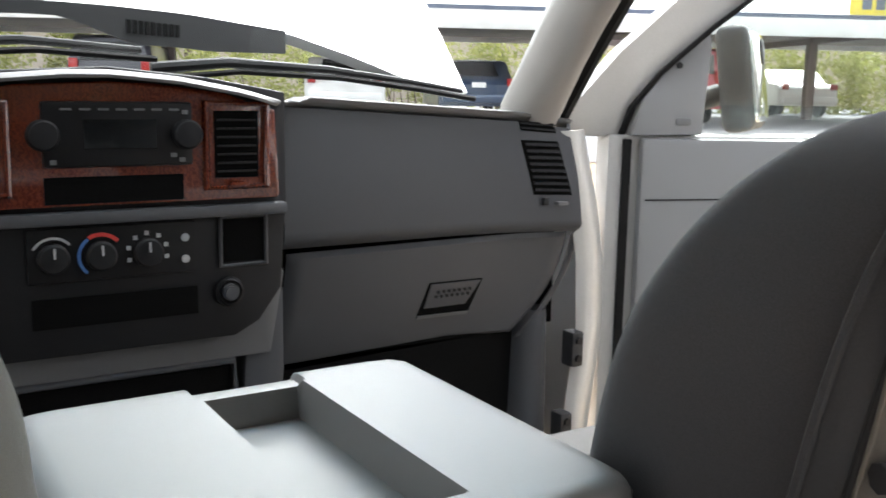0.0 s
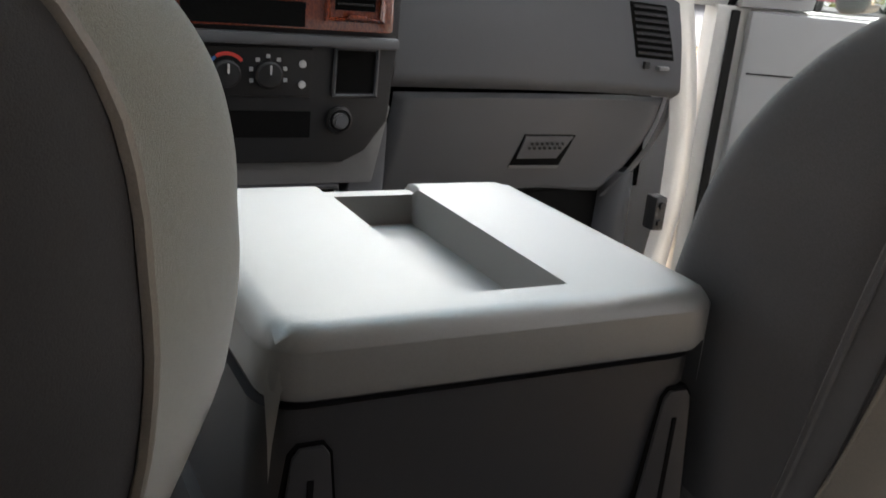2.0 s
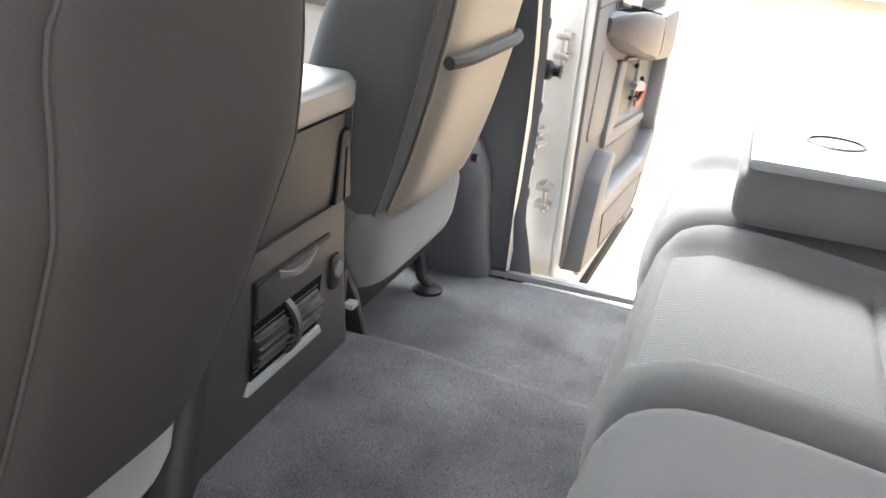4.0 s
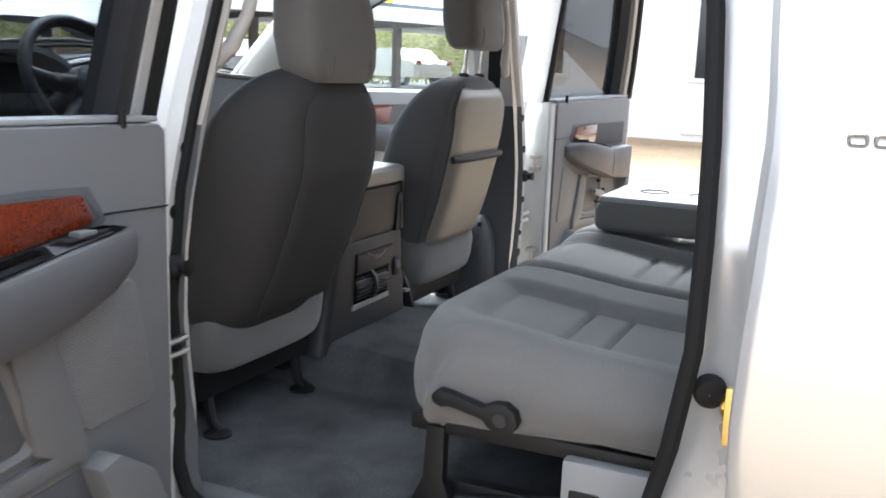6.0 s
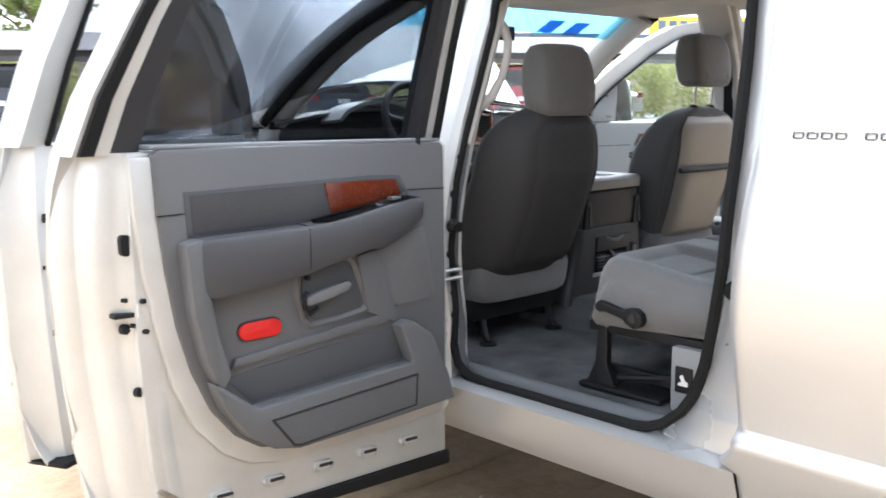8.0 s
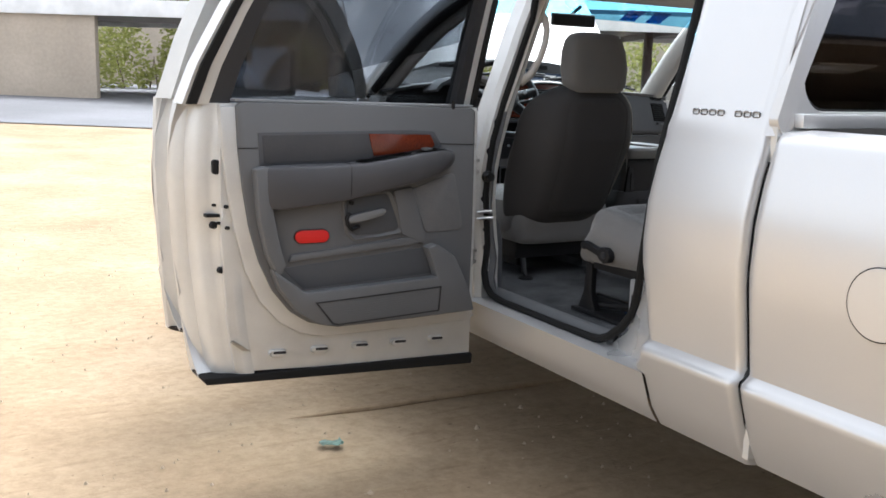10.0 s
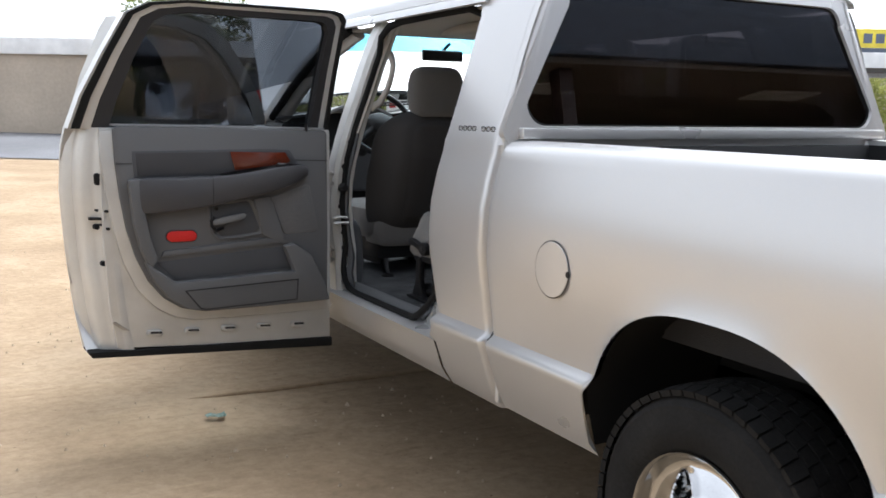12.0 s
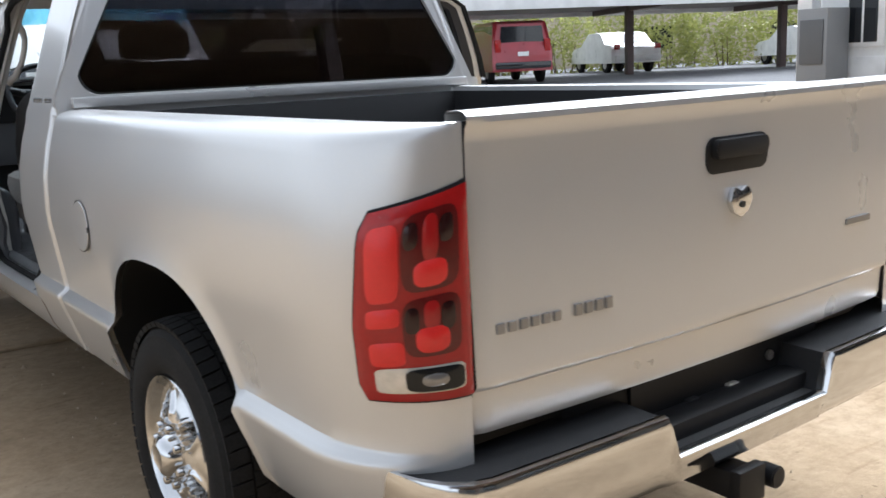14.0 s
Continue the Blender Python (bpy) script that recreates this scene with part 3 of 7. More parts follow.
def corner_pillar():
    """Rounded pillar that joins the cab side to the rear window frame."""
    own_z = [(z + 0.07 * min(1.0, max(0.0, (z - 1.45) / 0.28)), z) for z in [1.30 + 0.02 * i for i in range(24)]]
    def fn(u, v):
        z = 1.305 + 0.56 * v
        zq = table(own_z, z)
        side = Vector((-(half(zq) + 0.001), 1.045 + max(0.0, zq - 1.33) * 0.09, z))
        rear = Vector((-(0.935 - 0.22 * (z - 1.30) / 0.585) + 0.040, back_y(z) - 0.003, z))
        bulge = Vector((side.x + 0.004, rear.y - 0.004, z))
        a, b = side.lerp(bulge, u), bulge.lerp(rear, u)
        return a.lerp(b, u)
    return sheet(fn, 8, 20)


both("corner_pillar", corner_pillar, SILVER, truck)
part("cab_back_wall", box(-0.93, 0.93, 0.99, 1.01, 0.45, 1.335), SILVER_DULL, truck)
part("back_ledge", box(-0.88, 0.88, 0.955, 0.992, 1.325, 1.362, 0.008), SILVER, truck)


# windscreen, its pillars, cowl, wings and hood
def a_pillar():
    base, top = Vector((-0.885, 3.56, 1.35)), Vector((-0.695, 2.86, 1.822))
    rings = []
    for i in range(9):
        s = i / 8
        c = base.lerp(top, s) + Vector((0.0, 0.0, 0.045 * math.sin(math.pi * s)))
        rings.append([c + Vector((0.032 * math.cos(a), 0.035 * math.sin(a) * 0.6, 0.035 * math.sin(a))) for a in [2 * math.pi * k / 12 for k in range(12)]])
    return loft(rings)


both("windscreen_pillar", a_pillar, SILVER, truck)


def windscreen():
    def fn(u, v):
        s = 2 * u - 1
        w = 0.84 - 0.18 * v
        return (w * s, 3.62 - 0.70 * v - 0.08 * s * s, 1.36 + 0.47 * v - 0.02 * s * s + 0.04 * math.sin(math.pi * v))
    return sheet(fn, 20, 10)


part("windscreen", windscreen(), GLASS, truck, "clear windscreen glass").visible_shadow = False
part("cowl", sheet(lambda u, v: (-0.9 + 1.8 * u, 3.60 + 0.18 * v - 0.1 * (2 * u - 1) ** 2, 1.345 + 0.02 * math.sin(math.pi * v)), 16, 4, thick=0.02), BLACK, truck, "black cowl panel")


def hinge_post():
    return sheet(lambda u, v: (-(half(0.58 + 0.76 * v) - 0.004 - 0.07 * u), 3.405 - 0.02 * math.sin(math.pi * u) - 0.015 * u, 0.58 + 0.76 * v), 6, 12, thick=0.01)


posts = both("hinge_post", hinge_post, SILVER_DULL, truck)
for sx, q in zip((-1, 1), posts):
    for z in (0.76, 0.92):
        hg = part("hinge", box(sx * (half(z) - 0.085) - 0.014, sx * (half(z) - 0.085) + 0.014, 3.36, 3.395, z - 0.035, z + 0.035, 0.006), PLASTIC_DARK, q, "dark door hinge")
        for dz in (-0.018, 0.018):
            part("bolt", disc((sx * (half(z) - 0.085), 3.361, z + dz), (0, -1, 0), 0.008, 0.006, 6), BLACK, hg)
    part("jamb_hole", disc((sx * (half(1.28) - 0.08), 3.382, 1.28), (0, -1, 0), 0.009, 0.006, 14), BLACK, q)


def wing():
    zs = [0.5, 0.62, 0.66, 0.68, 0.8, 0.95, 1.1, 1.2, 1.28, 1.33, 1.345]
    ys = [3.47, 3.55] + [4.077 + 0.52 * math.cos(math.pi * (1 - i / 24)) for i in range(25)] + [4.65, 4.8, 4.9]
    def fn(u, v):
        y = ys[round(u * (len(ys) - 1))]
        z = zs[round(v * 10)]
        s = abs(y - 4.077) / 0.52
        a = 0.43 + 0.5 * (1 - s ** 2.6) ** (1 / 2.2) if s < 1 else 0
        z = max(z, a)
        x = half(min(z, 1.29)) - (0.05 + 0.05 * v if z > 1.3 else 0) - 0.1 * max(0, y - 4.5) / 0.4
        return (-x, y, z)
    bm = sheet(fn, len(ys) - 1, 10)
    bmesh.ops.remove_doubles(bm, verts=bm.verts, dist=0.0004)
    return bm


both("front_wing", wing, SILVER, truck)
part("front_end", box(-0.9, 0.9, 4.86, 4.95, 0.55, 1.25, 0.04), SILVER, truck)
part("grille", box(-0.45, 0.45, 4.93, 4.98, 0.85, 1.2, 0.02), CHROME, truck, "chrome grille")
part("front_bumper", box(-0.95, 0.95, 4.93, 5.08, 0.5, 0.75, 0.03), CHROME, truck, "chrome front bumper")
part("engine_bay", box(-0.85, 0.85, 3.72, 4.85, 0.6, 1.1, 0.05), BLACK, truck, "black engine compartment")


HOOD_EDGE = [(0.0, 0.134), (0.12, 0.132), (0.245, 0.126), (0.43, 0.106), (0.6, 0.06), (0.73, 0.017), (0.86, 0.0)]


def hood():
    def fn(u, v):
        s = 2 * u - 1
        w = 0.86 - 0.10 * v
        rise = table(HOOD_EDGE, abs(s) * 0.86) * (1 - 0.45 * v)
        d = 1.25 * v
        return (w * s, 3.69 + d * 0.60 - 0.25 * rise, 1.405 + d * 0.80 + rise - 0.05 * max(0, v - 0.9) * 5)
    return sheet(fn, 30, 12, thick=-0.025)


hd = part("hood", hood(), SILVER, truck, "raised silver hood")
def rear_pad():
    """Pad along the hood's rear edge, deepest on the passenger side."""
    def fn(u, v):
        x = -0.43 + 0.86 * u
        rise = table(HOOD_EDGE, abs(x))
        drop = table([(-0.43, 0.012), (-0.22, 0.010), (-0.08, 0.022), (0.05, 0.021), (0.16, 0.058), (0.29, 0.056), (0.43, 0.040)], x)
        return (x, 3.675 - 0.25 * rise, 1.403 + rise - drop * v)
    return sheet(fn, 40, 3, thick=0.012)


pad = part("hood_liner", rear_pad(), PLASTIC_DARK, hd, "dark pad under the hood's rear edge")
for k in range(9):
    part("pad_slot", box(0.150 + 0.010 * k, 0.156 + 0.010 * k, 3.6255, 3.6330, 1.492 - 0.0004 * k, 1.514 - 0.0006 * k), VOID, pad, smooth=False)
for pts in (((-0.42, 3.53, 1.425), (-0.30, 3.515, 1.452), (-0.03, 3.50, 1.470), (0.14, 3.505, 1.462)), ((0.16, 3.53, 1.435), (0.28, 3.52, 1.447), (0.45, 3.50, 1.440), (0.60, 3.485, 1.423), (0.71, 3.48, 1.408))):
    wp = part("wiper", tube(pts, [0.010, 0.009, 0.007, 0.005, 0.004][:len(pts)], 8), BLACK, truck, "black wiper arm")
    part("wiper_blade", tube([(x + 0.02, y - 0.012, z - 0.014) for x, y, z in pts], 0.005, 6), RUBBER, wp)
part("underbody", box(-0.72, 0.72, 0.9, 3.6, 0.38, 0.56, 0.04), BLACK, truck, "black underbody and frame")
part("rear_chassis", box(-0.5, 0.5, -1.05, 0.95, 0.45, 0.70, 0.03), BLACK, truck, "black rear frame")

# ---- doors: built flat, s from the hinge along -x, depth along y, then hung on the pillar ----
def plate(points, t0, t1, bev=0.0, bm=None, seg=2):
    return prism([(-s, z) for s, z in points], "y", t0, t1, bev, seg, bm)


def loop_plate(outer, inner, t0, t1, lean=0.0, bm=None):
    """A flat frame between two outlines with the same number of points."""
    own = bmesh.new()
    def at(p, t):
        return (-p[0], t - lean * max(0.0, p[1] - 1.33), p[1])
    k = len(outer)
    rows = [[own.verts.new(at(p, t)) for p in lo] for lo, t in ((outer, t0), (outer, t1), (inner, t1), (inner, t0))]
    for i in range(4):
        a, b = rows[i], rows[(i + 1) % 4]
        for j in range(k - 1):
            own.faces.new((a[j], a[j + 1], b[j + 1], b[j]))
    bmesh.ops.recalc_face_normals(own, faces=own.faces)
    return join(bm, own)


def ridge_loop(outline, centre, bm=None):
    """A raised soft rim round a shallow bowl in the door card."""
    own = bmesh.new()
    rows = []
    for k, t in ((1.05, -0.021), (1.0, -0.030), (0.95, -0.031), (0.86, -0.023)):
        rows.append([own.verts.new((-(centre[0] + (s - centre[0]) * k), t, centre[1] + (z - centre[1]) * k)) for s, z in outline])
    n = len(outline)
    for p, q in zip(rows, rows[1:]):
        for i in range(n):
            own.faces.new((p[i], p[(i + 1) % n], q[(i + 1) % n], q[i]))
    return join(bm, own)


def outer_skin(first, zs, edge):
    def fn(u, v):
        z = zs[round(v * (len(zs) - 1))]
        e = edge(z)
        return (-(first + (e - first) * u), 0.150 - (1.0 - half(z)) * 0.9 - 0.012 * max(0, (u - 0.93) / 0.07) ** 2, z)
    return sheet(fn, 12, len(zs) - 1, thick=-0.004)


DOOR_Z = [0.42, 0.47, 0.52, 0.58, 0.63, 0.66, 0.675, 0.70, 0.78, 0.88, 0.98, 1.08, 1.18, 1.26, 1.33]


def hang(ob, sx, hinge, turn):
    ob.location = (sx * hinge[0], hinge[1], 0)
    ob.rotation_euler = (0, 0, radians(turn) * sx)


def rear_door(sx, label):
    def P(name, bm, mat, parent=None, note="", smooth=True):
        for v in bm.verts:
            s = -v.co.x
            v.co.x = -(1.155 * s - 0.145)
            v.co.z = 1.405 + (v.co.z - 1.405) * (1.065 - 0.0975 * (s - 0.13))
        bm.transform(Matrix.Diagonal((sx, 1, 1, 1)))
        return part(name, bm, mat, parent, note, smooth)
    edge = lambda z: table([(0.42, 1.045), (0.55, 1.065), (0.8, 1.088), (1.1, 1.10), (1.25, 1.092), (1.33, 1.078)], z)
    # pressed inner sheet with the shut face at its free end
    bm = plate([(0.145, 0.44), (0.95, 0.44), (0.97, 0.60), (0.985, 0.9), (0.985, 1.33), (0.145, 1.33)], 0.004, 0.10, 0.006)
    zs = DOOR_Z
    prof = [(-0.155, 0.004), (-0.135, 0.002), (-0.115, 0.006), (-0.10, 0.022), (-0.085, 0.030), (-0.060, 0.036), (-0.045, 0.055), (-0.035, 0.085), (-0.012, 0.098), (-0.002, 0.115), (0.0, 0.130)]
    def shut(u, v):
        z = zs[round(v * (len(zs) - 1))]
        ds, t = prof[round(u * (len(prof) - 1))]
        t += 0.018 * math.exp(-((z - 0.86) / 0.06) ** 2) * math.sin(math.pi * min(1, u * 1.2))
        return (-(edge(z) + ds), t, z)
    bm = sheet(shut, len(prof) - 1, len(zs) - 1, bm)
    door = P("rear_door", bm, SILVER_DULL, truck, label)
    P("outer_skin", outer_skin(0.14, DOOR_Z, edge), SILVER, door)
    outer = [(0.143, 1.325), (0.122, 1.55), (0.098, 1.77), (0.115, 1.795), (0.15, 1.805), (0.70, 1.825), (0.83, 1.81), (0.90, 1.77), (0.97, 1.62), (1.042, 1.45), (1.078, 1.325)]
    inner = [(0.215, 1.325), (0.190, 1.55), (0.165, 1.72), (0.175, 1.75), (0.20, 1.762), (0.68, 1.78), (0.755, 1.77), (0.805, 1.74), (0.867, 1.60), (0.92, 1.44), (0.948, 1.325)]
    mid = [((a * 0.45 + c * 0.55), (b * 0.45 + d * 0.55)) for (a, b), (c, d) in zip(outer, inner)]
    P("window_frame", loop_plate(outer, mid, 0.03, 0.13, 0.19), SILVER_DULL, door)
    P("window_surround", loop_plate(mid, inner, 0.035, 0.10, 0.19), PLASTIC_DARK, door, "dark window surround")
    seal = [((a * 0.93 + c * 0.07), (b * 0.93 + d * 0.07)) for (a, b), (c, d) in zip(outer, inner)]
    seal2 = [((a * 0.72 + c * 0.28), (b * 0.72 + d * 0.28)) for (a, b), (c, d) in zip(outer, inner)]
    P("door_seal", loop_plate(seal, seal2, 0.014, 0.032, 0.19), RUBBER, door, "black rubber seal")
    g = bmesh.new()
    g.faces.new([g.verts.new((-s, 0.075 - 0.19 * max(0, z - 1.33), z)) for s, z in inner])
    bmesh.ops.solidify(g, geom=g.faces[:], thickness=0.004)
    P("window_glass", g, GLASS_TINT, door, "dark tinted window glass", smooth=False)
    # inner card
    card = [(0.165, 0.64), (0.19, 0.618), (0.40, 0.603), (0.66, 0.588), (0.73, 0.603), (0.79, 0.645), (0.845, 0.72), (0.885, 0.82), (0.912, 0.93), (0.93, 1.06), (0.942, 1.20), (0.946, 1.322),
            (0.93, 1.336), (0.55, 1.333), (0.175, 1.328), (0.165, 1.317), (0.162, 0.9)]
    pan = [(0.555 + (s - 0.555) * 1.085 + (0.01 if s > 0.6 else 0), z - (0.038 if z < 0.75 else 0.03 if z < 0.9 and s > 0.5 else 0.0)) for s, z in card[:12]] + [(0.148, 1.325), (0.148, 0.60)]
    P("pressed_pan", plate(pan, -0.013, 0.008, 0.012), SILVER_DULL, door)
    cardo = P("door_card", plate(card, -0.022, 0.006, 0.008), PLASTIC, door, "grey plastic door card")
    P("sill_strip", plate([(0.17, 1.330), (0.945, 1.338), (0.945, 1.346), (0.17, 1.338)], -0.012, 0.05, 0.003), PLASTIC_LIGHT, door)
    inset = [(0.873, 1.232), (0.868, 1.142), (0.60, 1.150), (0.52, 1.160), (0.318, 1.192), (0.300, 1.205), (0.330, 1.240), (0.42, 1.244)]
    P("cloth_insert", plate(inset, -0.027, -0.015, 0.003), CLOTH_DARK, door, "dark cloth insert")
    rim = [(s + (0.012 if s > 0.6 else -0.012), z + (0.008 if z > 1.21 else -0.006)) for s, z in inset]
    P("insert_rim", plate(rim, -0.0245, -0.015, 0.002), DASH, door)
    P("wood_trim", plate([(0.545, 1.240), (0.528, 1.166), (0.45, 1.175), (0.325, 1.196), (0.316, 1.203), (0.335, 1.238)], -0.031, -0.02, 0.003), WOOD, door, "reddish wood-look trim")
    P("card_border", plate([(0.905, 1.126), (0.862, 1.136), (0.853, 1.0), (0.838, 0.90), (0.815, 0.812), (0.838, 0.765), (0.872, 0.85), (0.893, 0.96)], -0.064, -0.012, 0.012), PLASTIC, door, "raised border of the card")
    # armrest swept along the card
    rings = []
    for s, zt, zb, d in ((0.885, 1.115, 1.01, 0.02), (0.875, 1.130, 0.995, 0.05), (0.84, 1.136, 0.990, 0.066), (0.70, 1.140, 1.008, 0.068), (0.62, 1.144, 1.022, 0.070), (0.56, 1.152, 1.040, 0.078),
                         (0.48, 1.166, 1.060, 0.084), (0.40, 1.180, 1.078, 0.082), (0.32, 1.190, 1.105, 0.070), (0.27, 1.188, 1.128, 0.050), (0.245, 1.178, 1.142, 0.02)):
        h, m = zt - zb, (zt + zb) / 2
        ring = [(0.0, zt), (-d * 0.80, zt - 0.001), (-d * 0.93, zt - 0.004), (-d, zt - 0.013), (-d * 1.0, m), (-d * 0.97, zb + 0.022), (-d * 0.88, zb + 0.007), (-d * 0.6, zb + 0.001), (0.0, zb)]
        rings.append([(-s, t - 0.012, z) for t, z in ring])
    arm = P("armrest", loft(rings), ARM_VINYL, door, "dark grey padded armrest")
    P("armrest_seam", tube([(-0.622, -0.014, 1.1465), (-0.622, -0.066, 1.1445), (-0.622, -0.0805, 1.136), (-0.622, -0.0825, 1.09), (-0.622, -0.080, 1.045), (-0.622, -0.070, 1.026)], 0.0013, 6), BLACK, arm)
    def on_arm(points, off):
        top = lambda q: table([(0.245, 1.178), (0.27, 1.188), (0.32, 1.190), (0.40, 1.180), (0.48, 1.166), (0.56, 1.152), (0.62, 1.144)], q)
        c = bmesh.new()
        c.faces.new([c.verts.new((-q, t, top(q) + off)) for q, t in points])
        bmesh.ops.solidify(c, geom=c.faces[:], thickness=0.004)
        return c
    P("switch_plate", on_arm([(0.285, -0.030), (0.285, -0.060), (0.33, -0.076), (0.50, -0.086), (0.58, -0.080), (0.60, -0.060), (0.585, -0.030), (0.45, -0.024)], 0.003), DASH, arm)
    # flat plate; the shade of the pull's hollow is put into its colour
    P("pull_recess", on_arm([(0.43, -0.044), (0.432, -0.064), (0.50, -0.069), (0.548, -0.063), (0.555, -0.050), (0.545, -0.044)], 0.0055), STACK, arm, "dark plate for the shaded pull recess")
    P("switch_bed", on_arm([(0.305, -0.036), (0.31, -0.060), (0.345, -0.070), (0.395, -0.072), (0.395, -0.034)], 0.0055), BLACK, arm)
    P("window_switch", box(-0.375, -0.345, -0.066, -0.045, 1.186, 1.196, 0.003), PLASTIC, arm)
    # release lever in its bowl
    bowl = [(0.628, 1.030), (0.626, 0.97), (0.612, 0.905), (0.590, 0.884), (0.51, 0.890), (0.432, 0.903), (0.420, 0.918), (0.440, 0.98), (0.462, 1.040), (0.475, 1.052)]
    P("lever_bowl", ridge_loop(bowl, (0.53, 0.97)), PLASTIC, door)
    # darker flat floor: the shade behind the lever is painted in
    P("bowl_floor", plate([(0.53 + (s - 0.53) * 0.84, 0.975 + (z - 0.975) * 0.84) for s, z in bowl], -0.0245, -0.018, 0.002), DASH, door, "dark plate for the shade behind the lever")
    lev = P("release_lever", loft([[(-s_, t, zc + h) for t, h in ((-0.056, -hh), (-0.060, 0.0), (-0.056, hh), (-0.042, hh), (-0.040, 0.0), (-0.042, -hh))] for s_, zc, hh in ((0.618, 0.955, 0.006), (0.610, 0.957, 0.011), (0.590, 0.962, 0.013), (0.545, 0.972, 0.013), (0.505, 0.982, 0.011), (0.498, 0.984, 0.006))]), PLASTIC_MID, door, "grey release lever")
    P("lever_root", tube([(-0.575, -0.030, 0.930), (-0.605, -0.045, 0.922), (-0.622, -0.050, 0.940), (-0.624, -0.050, 0.962), (-0.612, -0.046, 0.978)], 0.006, 8), BLACK, lev)
    P("lever_lock", disc((-0.600, -0.024, 1.010), (0, -1, 0), 0.007, 0.012, 14, bev=0.002), BLACK, lev)
    def capsule(w, h, r):
        return [(0.724 + p * math.cos(0.03) + q * math.sin(0.03), 0.900 - p * math.sin(0.03) + q * math.cos(0.03)) for p, q in round_outline(w, h, r, 6)]
    P("reflector_rim", plate(capsule(0.112, 0.049, 0.024), -0.026, -0.018, 0.002), PLASTIC_DARK, door)
    P("reflector", plate(capsule(0.106, 0.043, 0.0212), -0.031, -0.020, 0.005), RED, door, "red rounded reflector")
    # speaker, map pocket, lower grille
    P("speaker_cover", plate([(0.392, 1.054), (0.25, 1.108), (0.238, 1.10), (0.205, 0.93), (0.215, 0.912), (0.33, 0.903), (0.345, 0.91)], -0.026, -0.015, 0.004), MESH_GREY, door, "perforated speaker cover")
    P("side_pad", plate([(0.46, 1.05), (0.395, 1.062), (0.345, 0.90), (0.345, 0.86), (0.43, 0.90)], -0.036, -0.015, 0.008), PLASTIC, door)
    pocket = [(0.858, 0.800), (0.845, 0.790), (0.755, 0.716), (0.312, 0.752), (0.352, 0.856), (0.315, 0.868), (0.245, 0.82), (0.19, 0.70), (0.17, 0.628), (0.40, 0.610), (0.655, 0.594), (0.72, 0.607), (0.78, 0.65), (0.835, 0.73)]
    P("map_pocket", plate(pocket, -0.066, -0.012, 0.010), PLASTIC, door, "moulded map pocket")
    # added darker plate that paints the shade of the pocket's depth
    P("pocket_shade", plate([(0.815, 0.795), (0.345, 0.852), (0.318, 0.760), (0.750, 0.722)], -0.0245, -0.015, 0.002), DASH, door, "dark plate for the shade inside the pocket")
    P("pocket_brow", plate([(0.80, 0.815), (0.36, 0.866), (0.36, 0.895), (0.79, 0.84)], -0.034, -0.015, 0.008), PLASTIC, door)
    gr = bmesh.new()
    for i in range(9):
        f = (i + 0.5) / 9
        a = (0.716 - 0.065 * f ** 1.5, 0.674 - 0.066 * f)
        b = (0.312 + 0.004 * f, 0.710 - 0.072 * f)
        plate([(a[0], a[1]), (b[0], b[1]), (b[0], b[1] + 0.0042), (a[0], a[1] + 0.0042)], -0.0672, -0.060, 0.0, gr)
    lower = P("lower_grille", gr, PLASTIC, door, "ribbed lower speaker grille", smooth=False)
    o = [(0.730, 0.684), (0.300, 0.722), (0.306, 0.634), (0.655, 0.602), (0.675, 0.606), (0.730, 0.684)]
    i_ = [(0.720, 0.680), (0.305, 0.716), (0.310, 0.638), (0.653, 0.607), (0.672, 0.612), (0.720, 0.680)]
    P("grille_rim", loop_plate(o, i_, -0.068, -0.06), PLASTIC_DARK, lower)
    P("card_seam", plate([(0.943, 1.188), (0.885, 1.190), (0.885, 1.1925), (0.943, 1.1905)], -0.0235, -0.02), BLACK, door)
    P("card_seam", plate([(0.295, 1.208), (0.165, 1.206), (0.165, 1.2035), (0.295, 1.2055)], -0.0235, -0.02), BLACK, door)
    P("lock_knob", disc((-0.248, -0.018, 1.322), (0, 0, 1), 0.006, 0.03, 12, bev=0.002), BLACK, door)
    # pressed slots, holes, latch, bottom rubber
    for s, z in ((0.823, 0.500), (0.690, 0.505), (0.555, 0.510), (0.42, 0.514), (0.284, 0.518)):
        bead = P("drain_slot", plate(round_outline(0.056, 0.024, 0.011, 5, s, z), -0.010, 0.006, 0.005), SILVER_DULL, door)
        # dark inlay paints the shading of the embossed bead
        P("slot_shade", plate(round_outline(0.040, 0.009, 0.004, 4, s - 0.004, z + 0.003), -0.0115, -0.004, 0.001), PLASTIC_DARK, bead)
    P("drain_slot", plate([(0.965, 0.545), (0.93, 0.515), (0.905, 0.512), (0.955, 0.552)], -0.003, 0.006, 0.001), STEEL, door)
    for ds, z, r in ((-0.105, 1.127, 0.0), (-0.095, 0.937, 0.012), (-0.105, 0.789, 0.011), (-0.128, 1.0, 0.006), (-0.100, 1.003, 0.005), (-0.128, 0.93, 0.006), (-0.108, 0.945, 0.005)):
        t = table([(a, b) for a, b in prof], ds) - 0.003
        if r:
            P("shut_face_hole", disc((-(edge(z) + ds), t - 0.002, z), (-0.5, 1, 0), r, 0.010, 16), BLACK, door)
        else:
            P("shut_face_hole", plate(round_outline(0.02, 0.048, 0.009, 5, edge(z) + ds, z), t - 0.004, t + 0.02, 0.001), BLACK, door)
